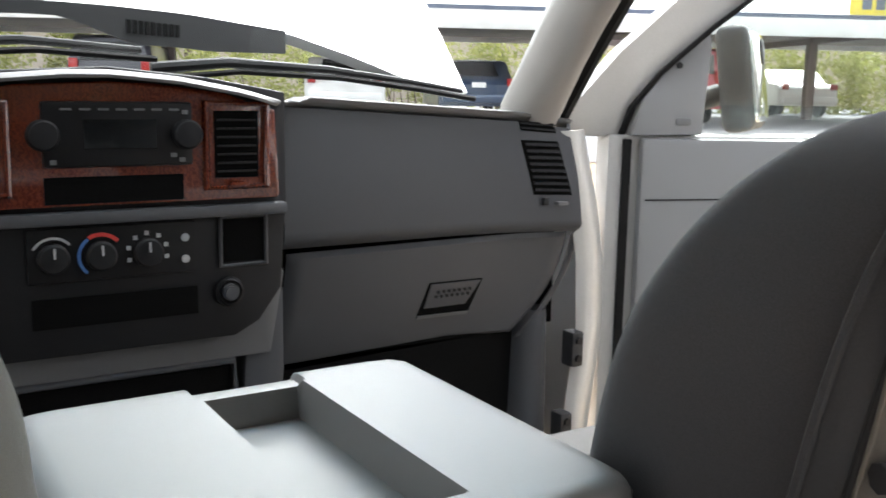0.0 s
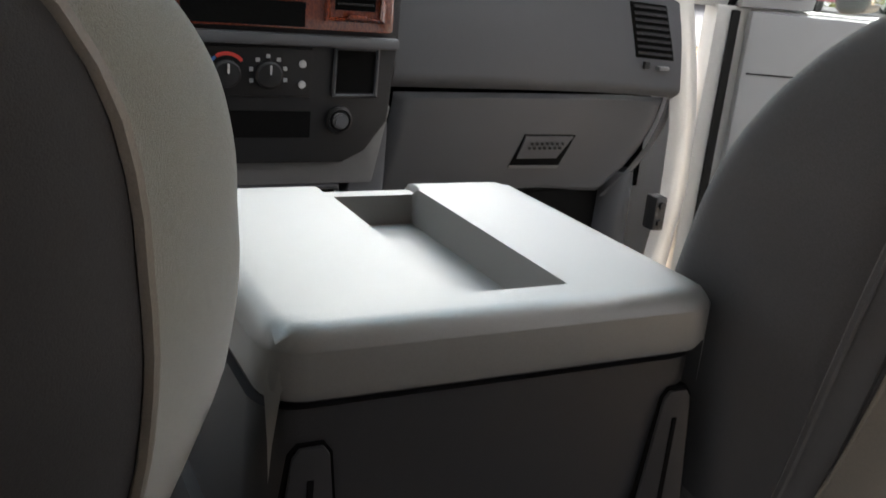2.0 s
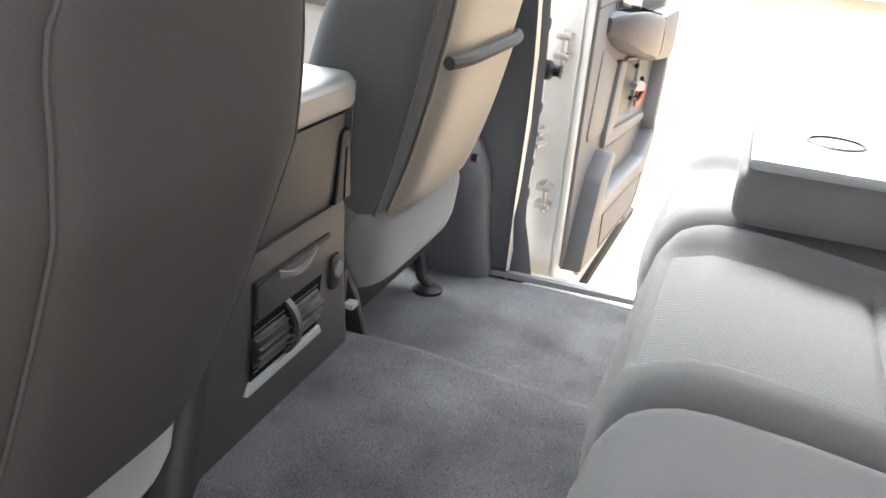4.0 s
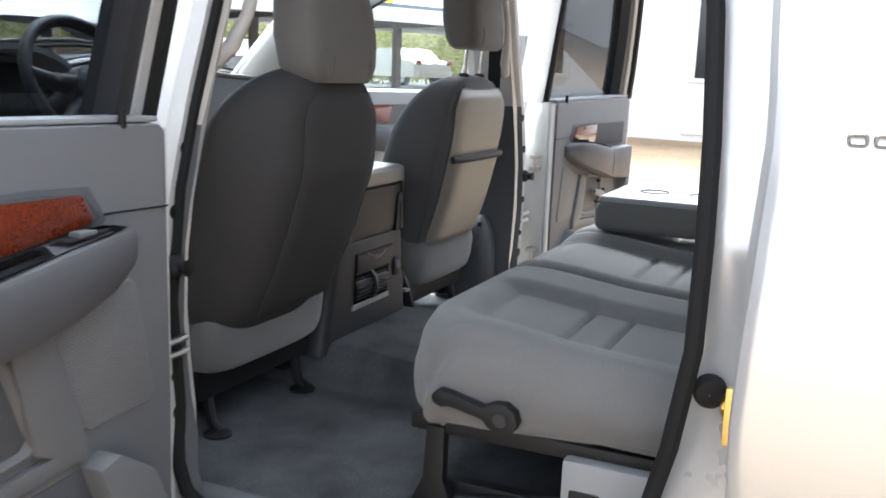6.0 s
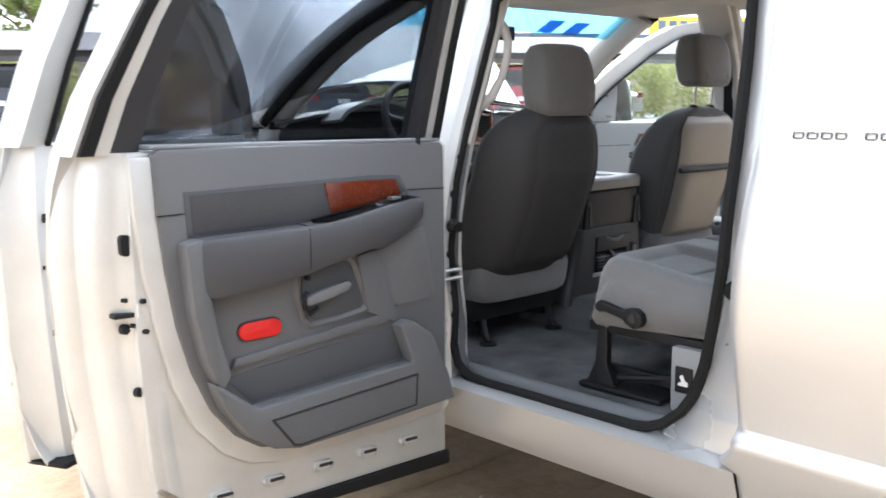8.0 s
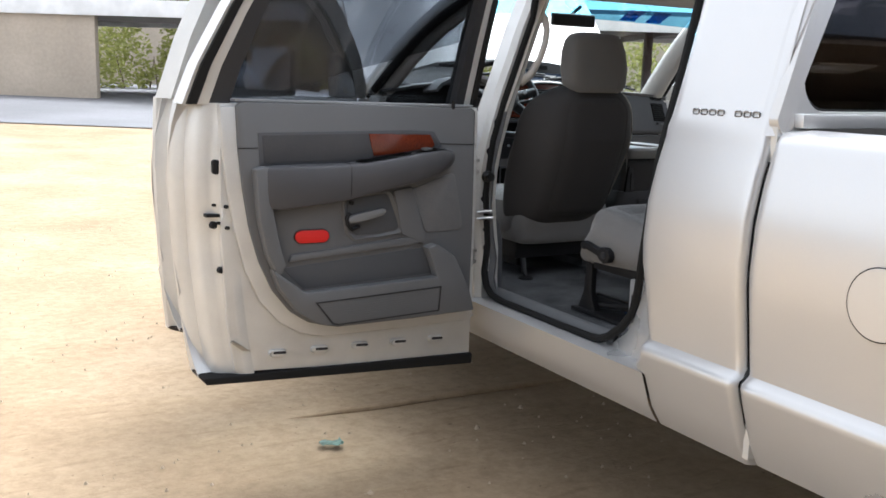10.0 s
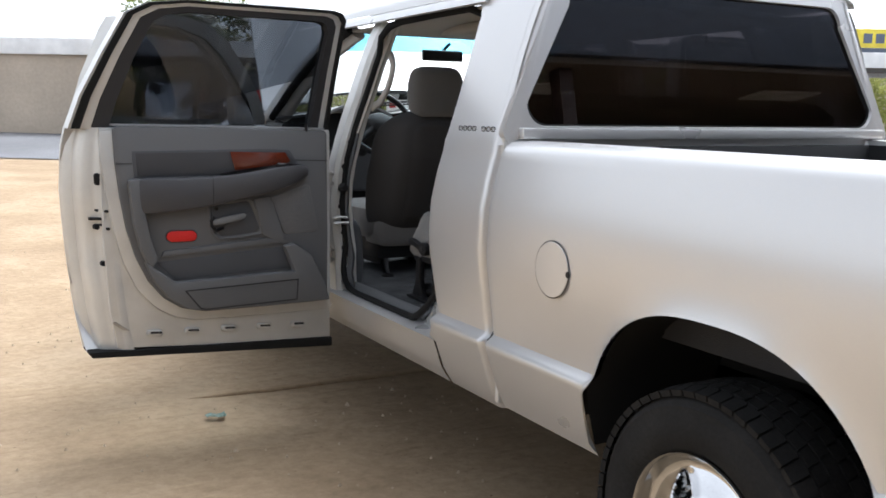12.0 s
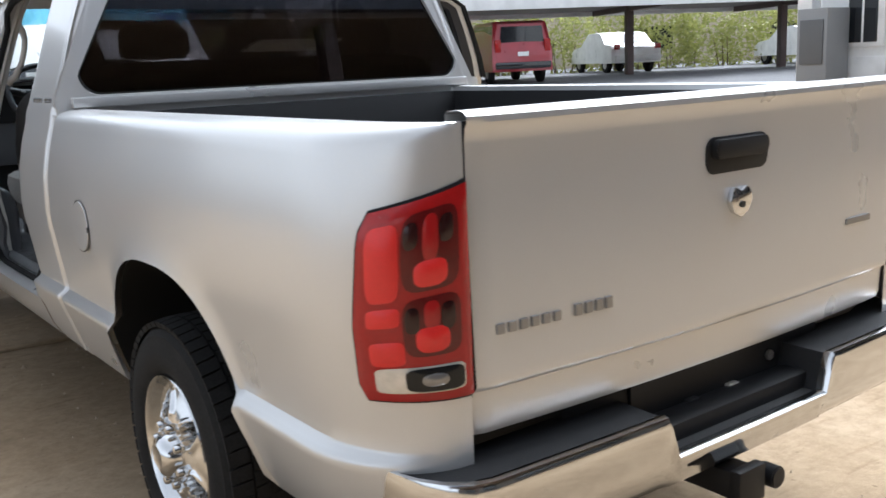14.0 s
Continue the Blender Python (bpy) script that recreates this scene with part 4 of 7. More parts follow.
    la = P("door_latch", box(-(edge(0.97) - 0.07), -(edge(0.97) - 0.125), 0.010, 0.04, 0.964, 0.975, 0.002), BLACK, door, "black door latch")
    P("latch_claw", box(-(edge(0.97) - 0.112), -(edge(0.97) - 0.128), 0.004, 0.03, 0.962, 0.998, 0.003), WHITE, la)
    P("bottom_seal", plate([(0.14, 0.418), (1.035, 0.403), (1.047, 0.428), (0.14, 0.458)], -0.010, 0.14, 0.008), RUBBER, door, "black rubber bottom seal")
    # hinges on the pillar side
    for z in (0.78, 1.10):
        hinge = P("door_hinge", box(-0.150, -0.118, 0.02, 0.055, z, z + 0.014, 0.004), STEEL, door, "steel door hinge")
        P("hinge_leaf", box(-0.150, -0.118, 0.02, 0.055, z + 0.040, z + 0.054, 0.004), STEEL, hinge)
        P("hinge_pin", tube([(-0.128, 0.035, z - 0.008), (-0.128, 0.035, z + 0.062)], 0.006, 8), STEEL, hinge)
    hang(door, sx, (-0.985, 2.300), 3)
    return door


rear_door(1, "open rear door with grey card and tinted window")
rear_door(-1, "open rear door with grey card and tinted window")


def front_door(sx):
    def P(name, bm, mat, parent=None, note="", smooth=True):
        bm.transform(Matrix.Diagonal((sx, 1, 1, 1)))
        return part(name, bm, mat, parent, note, smooth)
    edge = lambda z: table([(0.42, 1.055), (0.55, 1.07), (0.8, 1.09), (1.1, 1.10), (1.33, 1.085)], z)
    bm = plate([(0.012, 0.44), (0.965, 0.44), (0.985, 0.8), (0.985, 1.33), (0.012, 1.33)], 0.004, 0.10, 0.006)
    prof = [(-0.12, 0.004), (-0.10, 0.02), (-0.06, 0.036), (-0.035, 0.085), (-0.002, 0.115), (0.0, 0.130)]
    bm = sheet(lambda u, v: (-(edge(DOOR_Z[round(v * 14)]) + prof[round(u * 5)][0]), prof[round(u * 5)][1], DOOR_Z[round(v * 14)]), 5, 14, bm)
    door = P("front_door", bm, SILVER_DULL, truck, "open front door with grey card")
    P("outer_skin", outer_skin(0.03, DOOR_Z, edge), SILVER, door)
    outer = [(-0.075, 1.325), (-0.070, 1.37), (0.02, 1.486), (0.115, 1.582), (0.30, 1.735), (0.45, 1.81), (0.62, 1.838), (0.80, 1.84), (0.90, 1.83), (0.975, 1.81), (1.0, 1.76), (1.055, 1.55), (1.085, 1.325)]
    inner = [(0.045, 1.325), (0.060, 1.385), (0.105, 1.448), (0.19, 1.530), (0.35, 1.665), (0.48, 1.745), (0.64, 1.782), (0.81, 1.785), (0.88, 1.785), (0.92, 1.77), (0.935, 1.74), (0.97, 1.55), (0.99, 1.325)]
    P("window_frame", loop_plate(outer, inner, 0.03, 0.12, 0.36), SILVER_DULL, door)
    o2 = [((a * 0.08 + c * 0.92), (b * 0.08 + d * 0.92)) for (a, b), (c, d) in zip(outer, inner)]
    P("window_seal", loop_plate(o2, inner, 0.012, 0.032, 0.36), RUBBER, door, "black window seal")
    g = bmesh.new()
    g.faces.new([g.verts.new((-s, 0.075 - 0.36 * max(0, z - 1.33), z)) for s, z in inner])
    bmesh.ops.solidify(g, geom=g.faces[:], thickness=0.004)
    P("window_glass", g, GLASS_SIDE if sx > 0 else GLASS, door, "lightly tinted side window glass", smooth=False)
    P("mirror_sail", plate([(0.048, 1.328), (0.190, 1.332), (0.200, 1.50), (0.198, 1.520), (0.188, 1.527), (0.172, 1.522), (0.105, 1.448), (0.070, 1.40)], -0.020, 0.03, 0.008), PLASTIC_LIGHT, door, "grey mirror sail panel")
    P("sail_latch", plate(round_outline(0.030, 0.014, 0.005, 4, 0.150, 1.357), -0.0225, -0.015, 0.001), PLASTIC_MID, door)
    P("sail_plug", disc((-0.136, -0.018, 1.463), (0, -1, 0), 0.006, 0.006, 14), BLACK, door)
    card = [(0.07, 0.62), (0.86, 0.60), (0.92, 0.75), (0.95, 1.0), (0.96, 1.325), (0.07, 1.325)]
    P("door_card", plate(card, -0.03, 0.006, 0.012), PLASTIC_LIGHT, door, "grey plastic door card")
    P("edge_seal", plate([(0.040, 0.60), (0.056, 0.60), (0.056, 1.322), (0.040, 1.322)], -0.008, 0.006, 0.003), RUBBER, door, "black seal along the hinge edge")
    P("card_seam", plate([(0.08, 1.205), (0.27, 1.208), (0.27, 1.211), (0.08, 1.208)], -0.0315, -0.028), BLACK, door)
    P("cloth_insert", plate([(0.95, 1.275), (0.94, 1.175), (0.45, 1.185), (0.29, 1.205), (0.32, 1.268)], -0.037, -0.02, 0.004), CLOTH, door, "dark cloth insert")
    P("wood_trim", plate([(0.50, 1.268), (0.48, 1.192), (0.30, 1.210), (0.325, 1.264)], -0.041, -0.03, 0.003), WOOD, door, "reddish wood-look trim")
    P("armrest", loft([[(-s, t - 0.012, z) for t, z in ((0.0, zt), (-d * 0.85, zt - 0.003), (-d, zt - 0.018), (-d, zb + 0.02), (-d * 0.8, zb + 0.003), (0.0, zb))] for s, zt, zb, d in ((0.95, 1.14, 1.04, 0.03), (0.93, 1.155, 1.02, 0.07), (0.60, 1.165, 1.04, 0.075), (0.40, 1.175, 1.075, 0.075), (0.30, 1.182, 1.12, 0.05), (0.265, 1.172, 1.14, 0.02))]), ARM_VINYL, door, "dark grey padded armrest")
    P("map_pocket", box(-0.90, -0.20, -0.08, -0.02, 0.62, 0.76, 0.02), PLASTIC, door)
    for ds, z, r in ((-0.085, 1.127, 0.013), (-0.085, 0.93, 0.01), (-0.085, 0.80, 0.01), (-0.07, 0.99, 0.006), (-0.1, 0.99, 0.006)):
        P("shut_face_hole", disc((-(edge(z) + ds), 0.018, z), (-0.6, 1, 0), r, 0.014, 16), BLACK, door)
    P("bottom_seal", plate([(0.05, 0.425), (1.035, 0.405), (1.055, 0.425), (0.05, 0.455)], -0.004, 0.14, 0.008), RUBBER, door, "black rubber bottom seal")
    # towing mirror on the outer side
    turn = Matrix.Translation((-0.385, 0.24, 1.445)) @ Euler((radians(-8), 0, radians(-61))).to_matrix().to_4x4()
    def head(bm):
        bm.transform(turn)
        return bm
    mir = P("door_mirror", head(box(-0.142, 0.142, -0.018, 0.050, -0.112, 0.112, 0.026, 3)), PLASTIC_DARK, door, "wide dark door mirror")
    P("mirror_arm", tube([(-0.17, 0.10, 1.37), (-0.22, 0.18, 1.385), (-0.32, 0.25, 1.41)], 0.024, 10), BLACK, mir)
    P("mirror_glass", head(prism(round_outline(0.250, 0.190, 0.030, 5), "y", -0.024, -0.018, 0.001)), MIRROR, mir, "mirror glass")
    P("mirror_spotter", head(prism(round_outline(0.060, 0.055, 0.018, 5, -0.078, 0.060), "y", -0.027, -0.022, 0.001)), PLASTIC_DARK, mir)
    hang(door, sx, (-0.985, 3.40), 27)
    return door


front_door(1)
front_door(-1)

# ---- cab interior: lining ----
def floor_sheet():
    def fn(u, v):
        x, y = -0.875 + 1.75 * u, 1.04 + 2.5 * v
        hump = 0.105 * (0.5 - 0.5 * math.cos(math.pi * min(1, max(0, (0.292 - abs(x - 0.02)) / 0.075))))
        hump *= 0.55 + 0.45 * min(1, max(0, (y - 1.85) / 0.5))
        edge = 0.03 * max(0, (abs(x) - 0.80) / 0.075) ** 2
        toe = 0.04 * max(0, (y - 3.2) / 0.3) ** 1.5
        wob = 0.004 * noise.noise((x * 5, y * 5, 1))
        return (x, y, 0.617 + hump - edge + toe + wob)
    return sheet(fn, 120, 40, thick=0.02)


part("cab_floor", floor_sheet(), CARPET, truck, "grey carpeted cab floor")
part("headliner", sheet(lambda u, v: (-0.70 + 1.40 * u, 1.12 + 1.72 * v, 1.800 + 0.060 * (1 - abs(2 * u - 1) ** 4) * (1 - abs(2 * v - 1) ** 6)), 20, 14, thick=0.008), HEADLINER, truck, "beige-grey cloth headliner")
part("cab_back_trim", sheet(lambda u, v: (-0.87 + 1.74 * u, 1.02, 0.62 + 0.72 * v), 4, 4, thick=0.01), PLASTIC, truck)
part("firewall", box(-0.85, 0.85, 3.5, 3.56, 0.60, 1.34), BLACK, truck)


def sill_trim():
    prof = [(0.885, 0.600), (0.880, 0.610), (0.872, 0.620), (0.860, 0.626), (0.845, 0.625), (0.838, 0.616)]
    return sheet(lambda u, v: (-prof[round(v * 5)][0], 1.62 + 1.8 * u, prof[round(v * 5)][1]), 10, 5)


both("sill_trim", sill_trim, PLASTIC, truck, "grey plastic sill trim")


def pillar_trim(z0, z1):
    prof = [(0.095, 2.362), (0.115, 2.350), (0.135, 2.37), (0.145, 2.42), (0.14, 2.50), (0.10, 2.54)]
    def fn(u, v):
        z = z0 + (z1 - z0) * v
        d, y = prof[round(u * 5)]
        flare = 0.035 * max(0, (0.80 - z) / 0.2) ** 1.5
        return (-(half(z) - d + 0.02), y - flare * (1 if u < 0.5 else -0.3), z)
    return sheet(fn, 5, 10)


def pillar_foot():
    """Moulded foot of the pillar trim behind the front seat."""
    rings = []
    for z, x0, x1, y0, y1 in ((0.615, 0.790, 0.885, 2.40, 2.64), (0.68, 0.782, 0.885, 2.41, 2.62), (0.80, 0.780, 0.885, 2.42, 2.60), (0.86, 0.788, 0.885, 2.43, 2.58), (0.90, 0.806, 0.885, 2.45, 2.56), (0.92, 0.835, 0.880, 2.47, 2.54)):
        rings.append([(-x, y, z) for x, y in round_outline(x1 - x0, y1 - y0, 0.045 * min(1, (x1 - x0) / 0.095), 7, (x0 + x1) / 2, (y0 + y1) / 2)])
    return loft(rings)


both("pillar_foot", pillar_foot, DASH, truck, "grey moulded pillar foot")
both("pillar_lower_trim", lambda: pillar_trim(0.60, 1.31), DASH, truck, "grey pillar trim")
both("pillar_upper_trim", lambda: raised(pillar_trim(1.31, 1.75)), PLASTIC_PALE, truck, "pale pillar trim")


def opening_seal():
    """Black rubber bead round the rear door opening."""
    pts = [(z, opening_rear(z) + seal_offset(z)) for z in (1.71, 1.66, 1.5, 1.34, 1.2, 1.05, 0.9, 0.8, 0.72, 0.67)]
    line = [(-(half(z) - 0.085), y + 0.003, z) for z, y in pts]
    line += [(-0.915, 1.60, 0.632), (-0.91, 1.65, 0.609), (-0.91, 1.70, 0.602), (-0.91, 1.9, 0.600), (-0.91, 2.23, 0.600), (-0.912, 2.305, 0.610), (-0.917, 2.34, 0.64), (-0.92, 2.358, 0.70)]
    line += [(-(half(z) - 0.072), 2.362, z) for z in (0.8, 1.0, 1.2, 1.34, 1.5, 1.62)]
    line += [(-0.74, 2.345, 1.68), (-0.722, 2.30, 1.715), (-0.715, 2.20, 1.728), (-0.712, 1.85, 1.732), (-0.712, 1.60, 1.732)]
    return line


part("opening_seal", raised(tube(opening_seal(), 0.014, 8, closed=True)), RUBBER, truck, "black rubber door opening seal")
part("opening_seal", raised(tube(mirrored(opening_seal()[:13]), 0.014, 8)), RUBBER, truck, "black rubber door opening seal")


def screen_pillar_trim():
    rings = []
    for i in range(11):
        s = i / 10
        c = Vector((-0.845, 3.46, 1.36)).lerp(Vector((-0.66, 2.80, 1.795)), s) + Vector((0, 0, 0.05 * math.sin(math.pi * s)))
        rings.append([c + Vector(((0.036 + 0.016 * max(0, 0.25 - s) / 0.25) * math.cos(a), 0.05 * math.sin(a), 0.035 * math.sin(a))) for a in [2 * math.pi * k / 14 for k in range(14)]])
    return loft(rings)


both("screen_pillar_trim", screen_pillar_trim, PLASTIC_PALE, truck, "pale windscreen pillar trim")


def screen_pillar_seal():
    pts = []
    for i in range(11):
        c = Vector((-0.845, 3.46, 1.36)).lerp(Vector((-0.66, 2.80, 1.795)), i / 10) + Vector((-0.052, -0.030, 0.05 * math.sin(math.pi * i / 10) + 0.004))
        pts.append(tuple(c))
    return tube(pts, 0.020, 8)


both("screen_pillar_seal", screen_pillar_seal, RUBBER, truck, "black front door opening seal")


def grab_handle():
    pts = [(-0.77, 2.39, 1.42), (-0.73, 2.375, 1.45), (-0.70, 2.36, 1.51), (-0.682, 2.355, 1.57), (-0.672, 2.36, 1.62), (-0.675, 2.375, 1.66), (-0.69, 2.40, 1.69)]
    return tube(pts, [0.02, 0.016, 0.013, 0.013, 0.013, 0.016, 0.02], 10)


both("grab_handle", grab_handle, PLASTIC_PALE, truck, "pale plastic grab handle")
part("overhead_console", box(-0.20, 0.20, 2.35, 2.80, 1.795, 1.85, 0.025, 3), HEADLINER, truck, "overhead console pod")
mirror = part("inside_mirror", box(-0.185, 0.065, 3.005, 3.03, 1.685, 1.745, 0.012, 3), BLACK, truck, "black inside mirror")
part("mirror_stem", tube([(-0.06, 3.03, 1.715), (-0.03, 3.06, 1.75), (0, 3.04, 1.785)], 0.009, 8), BLACK, mirror)
part("windscreen_tint", sheet(lambda u, v: ((0.84 - 0.18 * (0.74 + 0.24 * v)) * (2 * u - 1) * 0.97, 3.612 - 0.70 * (0.74 + 0.24 * v) - 0.08 * (2 * u - 1) ** 2, 1.36 + 0.47 * (0.74 + 0.24 * v) - 0.02 * (2 * u - 1) ** 2
     + 0.04 * math.sin(math.pi * (0.74 + 0.24 * v)) - 0.004), 16, 3), TINT_BLUE, truck, "blue tint band of the windscreen").visible_shadow = False


def windscreen_bar(cx, w, v0, v1):
    return sheet(lambda u, v: (cx + w * (u - 0.5), 3.606 - 0.70 * (v0 + (v1 - v0) * v) - 0.08 * (cx / 0.72) ** 2, 1.36 + 0.47 * (v0 + (v1 - v0) * v) - 0.02 * (cx / 0.72) ** 2
                               + 0.04 * math.sin(math.pi * (v0 + (v1 - v0) * v)) - 0.008), 2, 2, thick=0.001)


for cx in (0.30, 0.45):
    part("windscreen_marking", windscreen_bar(cx, 0.10, 0.76, 0.88), BLUE_MARK, truck, "blue price marking as a plain bar", smooth=False)


# ---- seat belt on the passenger pillar ----
belt = thing("seat_belt", "black woven seat belt hanging on the passenger pillar", "seat belt", at=(0.755, 2.42, 1.20))
part("webbing", loft([[(-0.045 * k + dx, -0.02 * k + dy, 0.40 * k) for dx, dy in ((0.0, -0.022), (0.0, 0.022), (-0.003, 0.022), (-0.003, -0.022))] for k in (0.0, 0.35, 0.7, 1.0)]), RUBBER, belt)
part("guide", loft([[(-0.045 + dx * w, -0.02 + dy * w, 0.40 + z) for dx, dy in ((0.012, -0.034), (0.012, 0.034), (-0.016, 0.034), (-0.016, -0.034))] for z, w in ((-0.012, 0.8), (0.0, 1.0), (0.022, 1.0), (0.034, 0.7))]), BLACK, belt, "black upper belt guide")

# ---- front seats ----
def seat_y(z):
    return 2.45 - (z - 0.90) * 0.23


def super_ring(cx, cy, z, w, d, n=28, e=0.5, back=0.75, taper=0.0):
    out = []
    for k in range(n):
        a = 2 * math.pi * k / n
        c, s = math.cos(a), math.sin(a)
        y = math.copysign(abs(s) ** e, s) * d
        x = math.copysign(abs(c) ** e, c) * w * (1 - taper * min(1, max(0, (0.6 * d - y) / (1.6 * d))))
        if y < 0:
            y *= back
        out.append((cx + x, cy + y, z))
    return out


def driver_lean(z):
    """How far the driver's backrest leans behind the passenger's."""
    return table([(0.85, -0.040), (0.92, -0.053), (1.05, -0.066), (1.2, -0.082), (1.3, -0.072), (1.42, -0.068)], z)


def front_seat(cx, rise, panel_mat, back_mat, pocket, label, lean=None, taper=0.15):
    st = thing("front_seat", label, "car seat", "front seats", at=(cx, 2.65, 0.62))
    def back_line(z):
        return seat_y(z) + (lean(z) if lean else 0.0)
    def L(bm):
        bm.transform(Matrix.Translation((-cx, -2.65, -0.62)))
        return bm
    prof = [(0.855, 0.20, 0.07), (0.875, 0.235, 0.085), (0.91, 0.255, 0.10), (1.0, 0.272, 0.115), (1.1, 0.285, 0.118), (1.2, 0.289, 0.115), (1.25, 0.282, 0.110), (1.29, 0.266, 0.102), (1.32, 0.246, 0.094), (1.345, 0.222, 0.086), (1.366, 0.195, 0.075), (1.386, 0.16, 0.060), (1.400, 0.12, 0.042), (1.408, 0.07, 0.024), (1.411, 0.03, 0.010)]
    for _ in range(2):
        cut = [prof[0]]
        for a, b in zip(prof, prof[1:]):
            cut += [tuple(p * 0.75 + q * 0.25 for p, q in zip(a, b)), tuple(p * 0.25 + q * 0.75 for p, q in zip(a, b))]
        prof = cut + [prof[-1]]
    if lean:
        prof = [(z, w * (0.86 + 0.14 * min(1, max(0, (z - 0.87) / 0.26))), d) for z, w, d in prof]
        prof = [(z + 0.012 * min(1, max(0, (z - 1.2) / 0.1)), w * (1 + 0.06 * min(1, max(0, (z - 1.24) / 0.1))), d) for z, w, d in prof]
    outboard = [0.028 * (1 - min(1, max(0, (z - 0.87) / 0.30))) if lean else 0.0 for z, w, d in prof]
    rings = [super_ring(cx - o, back_line(z) + 0.075, z, w + o, d, 88, 0.38, taper=taper) for (z, w, d), o in zip(prof, outboard)]
    seam = 0.367 if lean else 0.78
    back = part("backrest", L(loft(rings)), back_mat, st)
    # the driver's inboard side takes the brighter cloth, as if light fell on it
    back.data.materials.append(CLOTH_LIT)
    for f in back.data.polygons:
        c = f.center + Vector((cx, 2.65, 0.62))
        if lean and c.x > cx and c.y > back_line(c.z) + 0.075 - 0.31 * 0.75 * table([(p[0], p[2]) for p in prof], c.z):
            f.material_index = 1
    # stitched piping along the bolsters
    near_x = (1 - taper * (0.6 + seam) / 1.6) * (1 - seam ** 5.26) ** 0.19 + 0.006
    for sx in (1,) if lean else (-1, 1):
        pts = []
        for i in range(26):
            z = 0.88 + 0.51 * i / 25
            w = table([(p[0], p[1]) for p in prof], z)
            d = table([(p[0], p[2]) for p in prof], z)
            pts.append((cx + sx * w * near_x, back_line(z) + 0.075 - seam * 0.75 * d, z))
        part("piping", L(tube(pts, 0.004, 6)), VINYL_TAN if lean and sx > 0 else back_mat, back, "stitched piping")
        pts = []
        for i in range(26):
            z = 0.88 + 0.50 * i / 25
            w = table([(p[0], p[1]) for p in prof], z)
            d = table([(p[0], p[2]) for p in prof], z)
            pts.append((cx + sx * w * (1 - taper) * 0.82, back_line(z) + 0.075 - d * 0.692, z))
        part("back_seam", L(tube(pts, 0.0016, 6)), VINYL, back)
    # back panel
    pw = 0.140 if lean else 0.188
    def panel(u, v):
        s = 2 * u - 1
        z = 0.885 + 0.485 * v
        w = pw * (1.0 + 0.05 * v) - 0.05 * max(0, (v - 0.86) / 0.14) ** 2 - 0.02 * max(0, (0.1 - v) / 0.1) ** 2
        d = table([(p[0], p[2]) for p in prof], z)
        off = -0.014 * (1 - abs(s) ** 6) * min(1, v / 0.05) * min(1, (1 - v) / 0.04)
        if pocket and z < 1.16:
            off -= 0.012 * min(1, (1.16 - z) / 0.008) * (1 - abs(s) ** 8)
        return (cx + w * s, back_line(z) + 0.075 - d * 0.75 + off + 0.002, z)
    bp = part("back_panel", L(sheet(panel, 24, 60)), panel_mat, back)
    rim = [panel(u, v) for u, v in [(0, i / 20) for i in range(21)] + [(i / 12, 1) for i in range(1, 13)] + [(1, 1 - i / 20) for i in range(1, 21)]]
    part("panel_edge", L(tube(rim, 0.0022, 6)), panel_mat, bp)
    if pocket:
        band = [panel(i / 14, (1.162 - 0.885) / 0.485) for i in range(15)]
        part("pocket_band", L(tube([(x, y - 0.012, z) for x, y, z in band], 0.011, 8)), VINYL, bp, "elastic pocket edge")
        part("panel_clip", L(disc((cx + pw * 0.98, back_line(0.91) - 0.02, 0.915), (0, -1, 0), 0.009, 0.012, 12)), BLACK, bp)
    # headrest on two posts
    hz = 1.412 + rise
    tall = 1.18 if lean else 1.05
    hr = []
    for z, w, d in ((0, 0.098, 0.042), (0.008, 0.118, 0.052), (0.03, 0.132, 0.060), (0.08, 0.138, 0.064), (0.13, 0.132, 0.062), (0.17, 0.118, 0.054), (0.188, 0.10, 0.042), (0.195, 0.07, 0.025)):
        hr.append(super_ring(cx, back_line(1.42) + 0.055 + 0.12 * z, hz + z * tall, w, d, 32, 0.42, 0.95))
    head = part("headrest", L(loft(hr)), CLOTH, st, "grey cloth headrest")
    for sx in (-1, 1):
        part("headrest_post", L(tube([(cx + sx * 0.062, back_line(1.42) + 0.07, 1.36), (cx + sx * 0.062, back_line(1.42) + 0.06, hz + 0.03)], 0.006, 10)), CHROME, head, "chrome post")
        part("headrest_guide", L(disc((cx + sx * 0.062, back_line(1.42) + 0.068, 1.402), (0, 0, 1), 0.017, 0.014, 16, bev=0.003)), BLACK, back)
        part("headrest_seam", L(tube([(cx + sx * 0.075, back_line(1.42) - 0.001 + 0.12 * z + (0.008 if z in (0.012, 0.18) else 0) - 0.002, hz + z) for z in (0.012, 0.04, 0.09, 0.14, 0.18)], 0.0015, 6)), CLOTH, head)
    # cushion, skirt and frame
    cz = [(0.80, 0.24), (0.83, 0.26), (0.90, 0.27), (0.94, 0.262), (0.958, 0.235), (0.964, 0.18)]
    part("cushion", L(loft([super_ring(cx, 2.72, z, w, w * 1.0, 28, 0.45, 1.0) for z, w in cz])), CLOTH, st)
    sk = [(0.765, 0.205, 2.475), (0.775, 0.225, 2.465), (0.80, 0.235, 2.458), (0.86, 0.24, 2.452), (0.905, 0.235, 2.46), (0.92, 0.22, 2.47)]
    part("skirt", L(loft([super_ring(cx, y + 0.10, z, w, 0.11, 24, 0.4, 1.0) for z, w, y in sk])), CLOTH_LIGHT, st, "light grey cloth skirt")
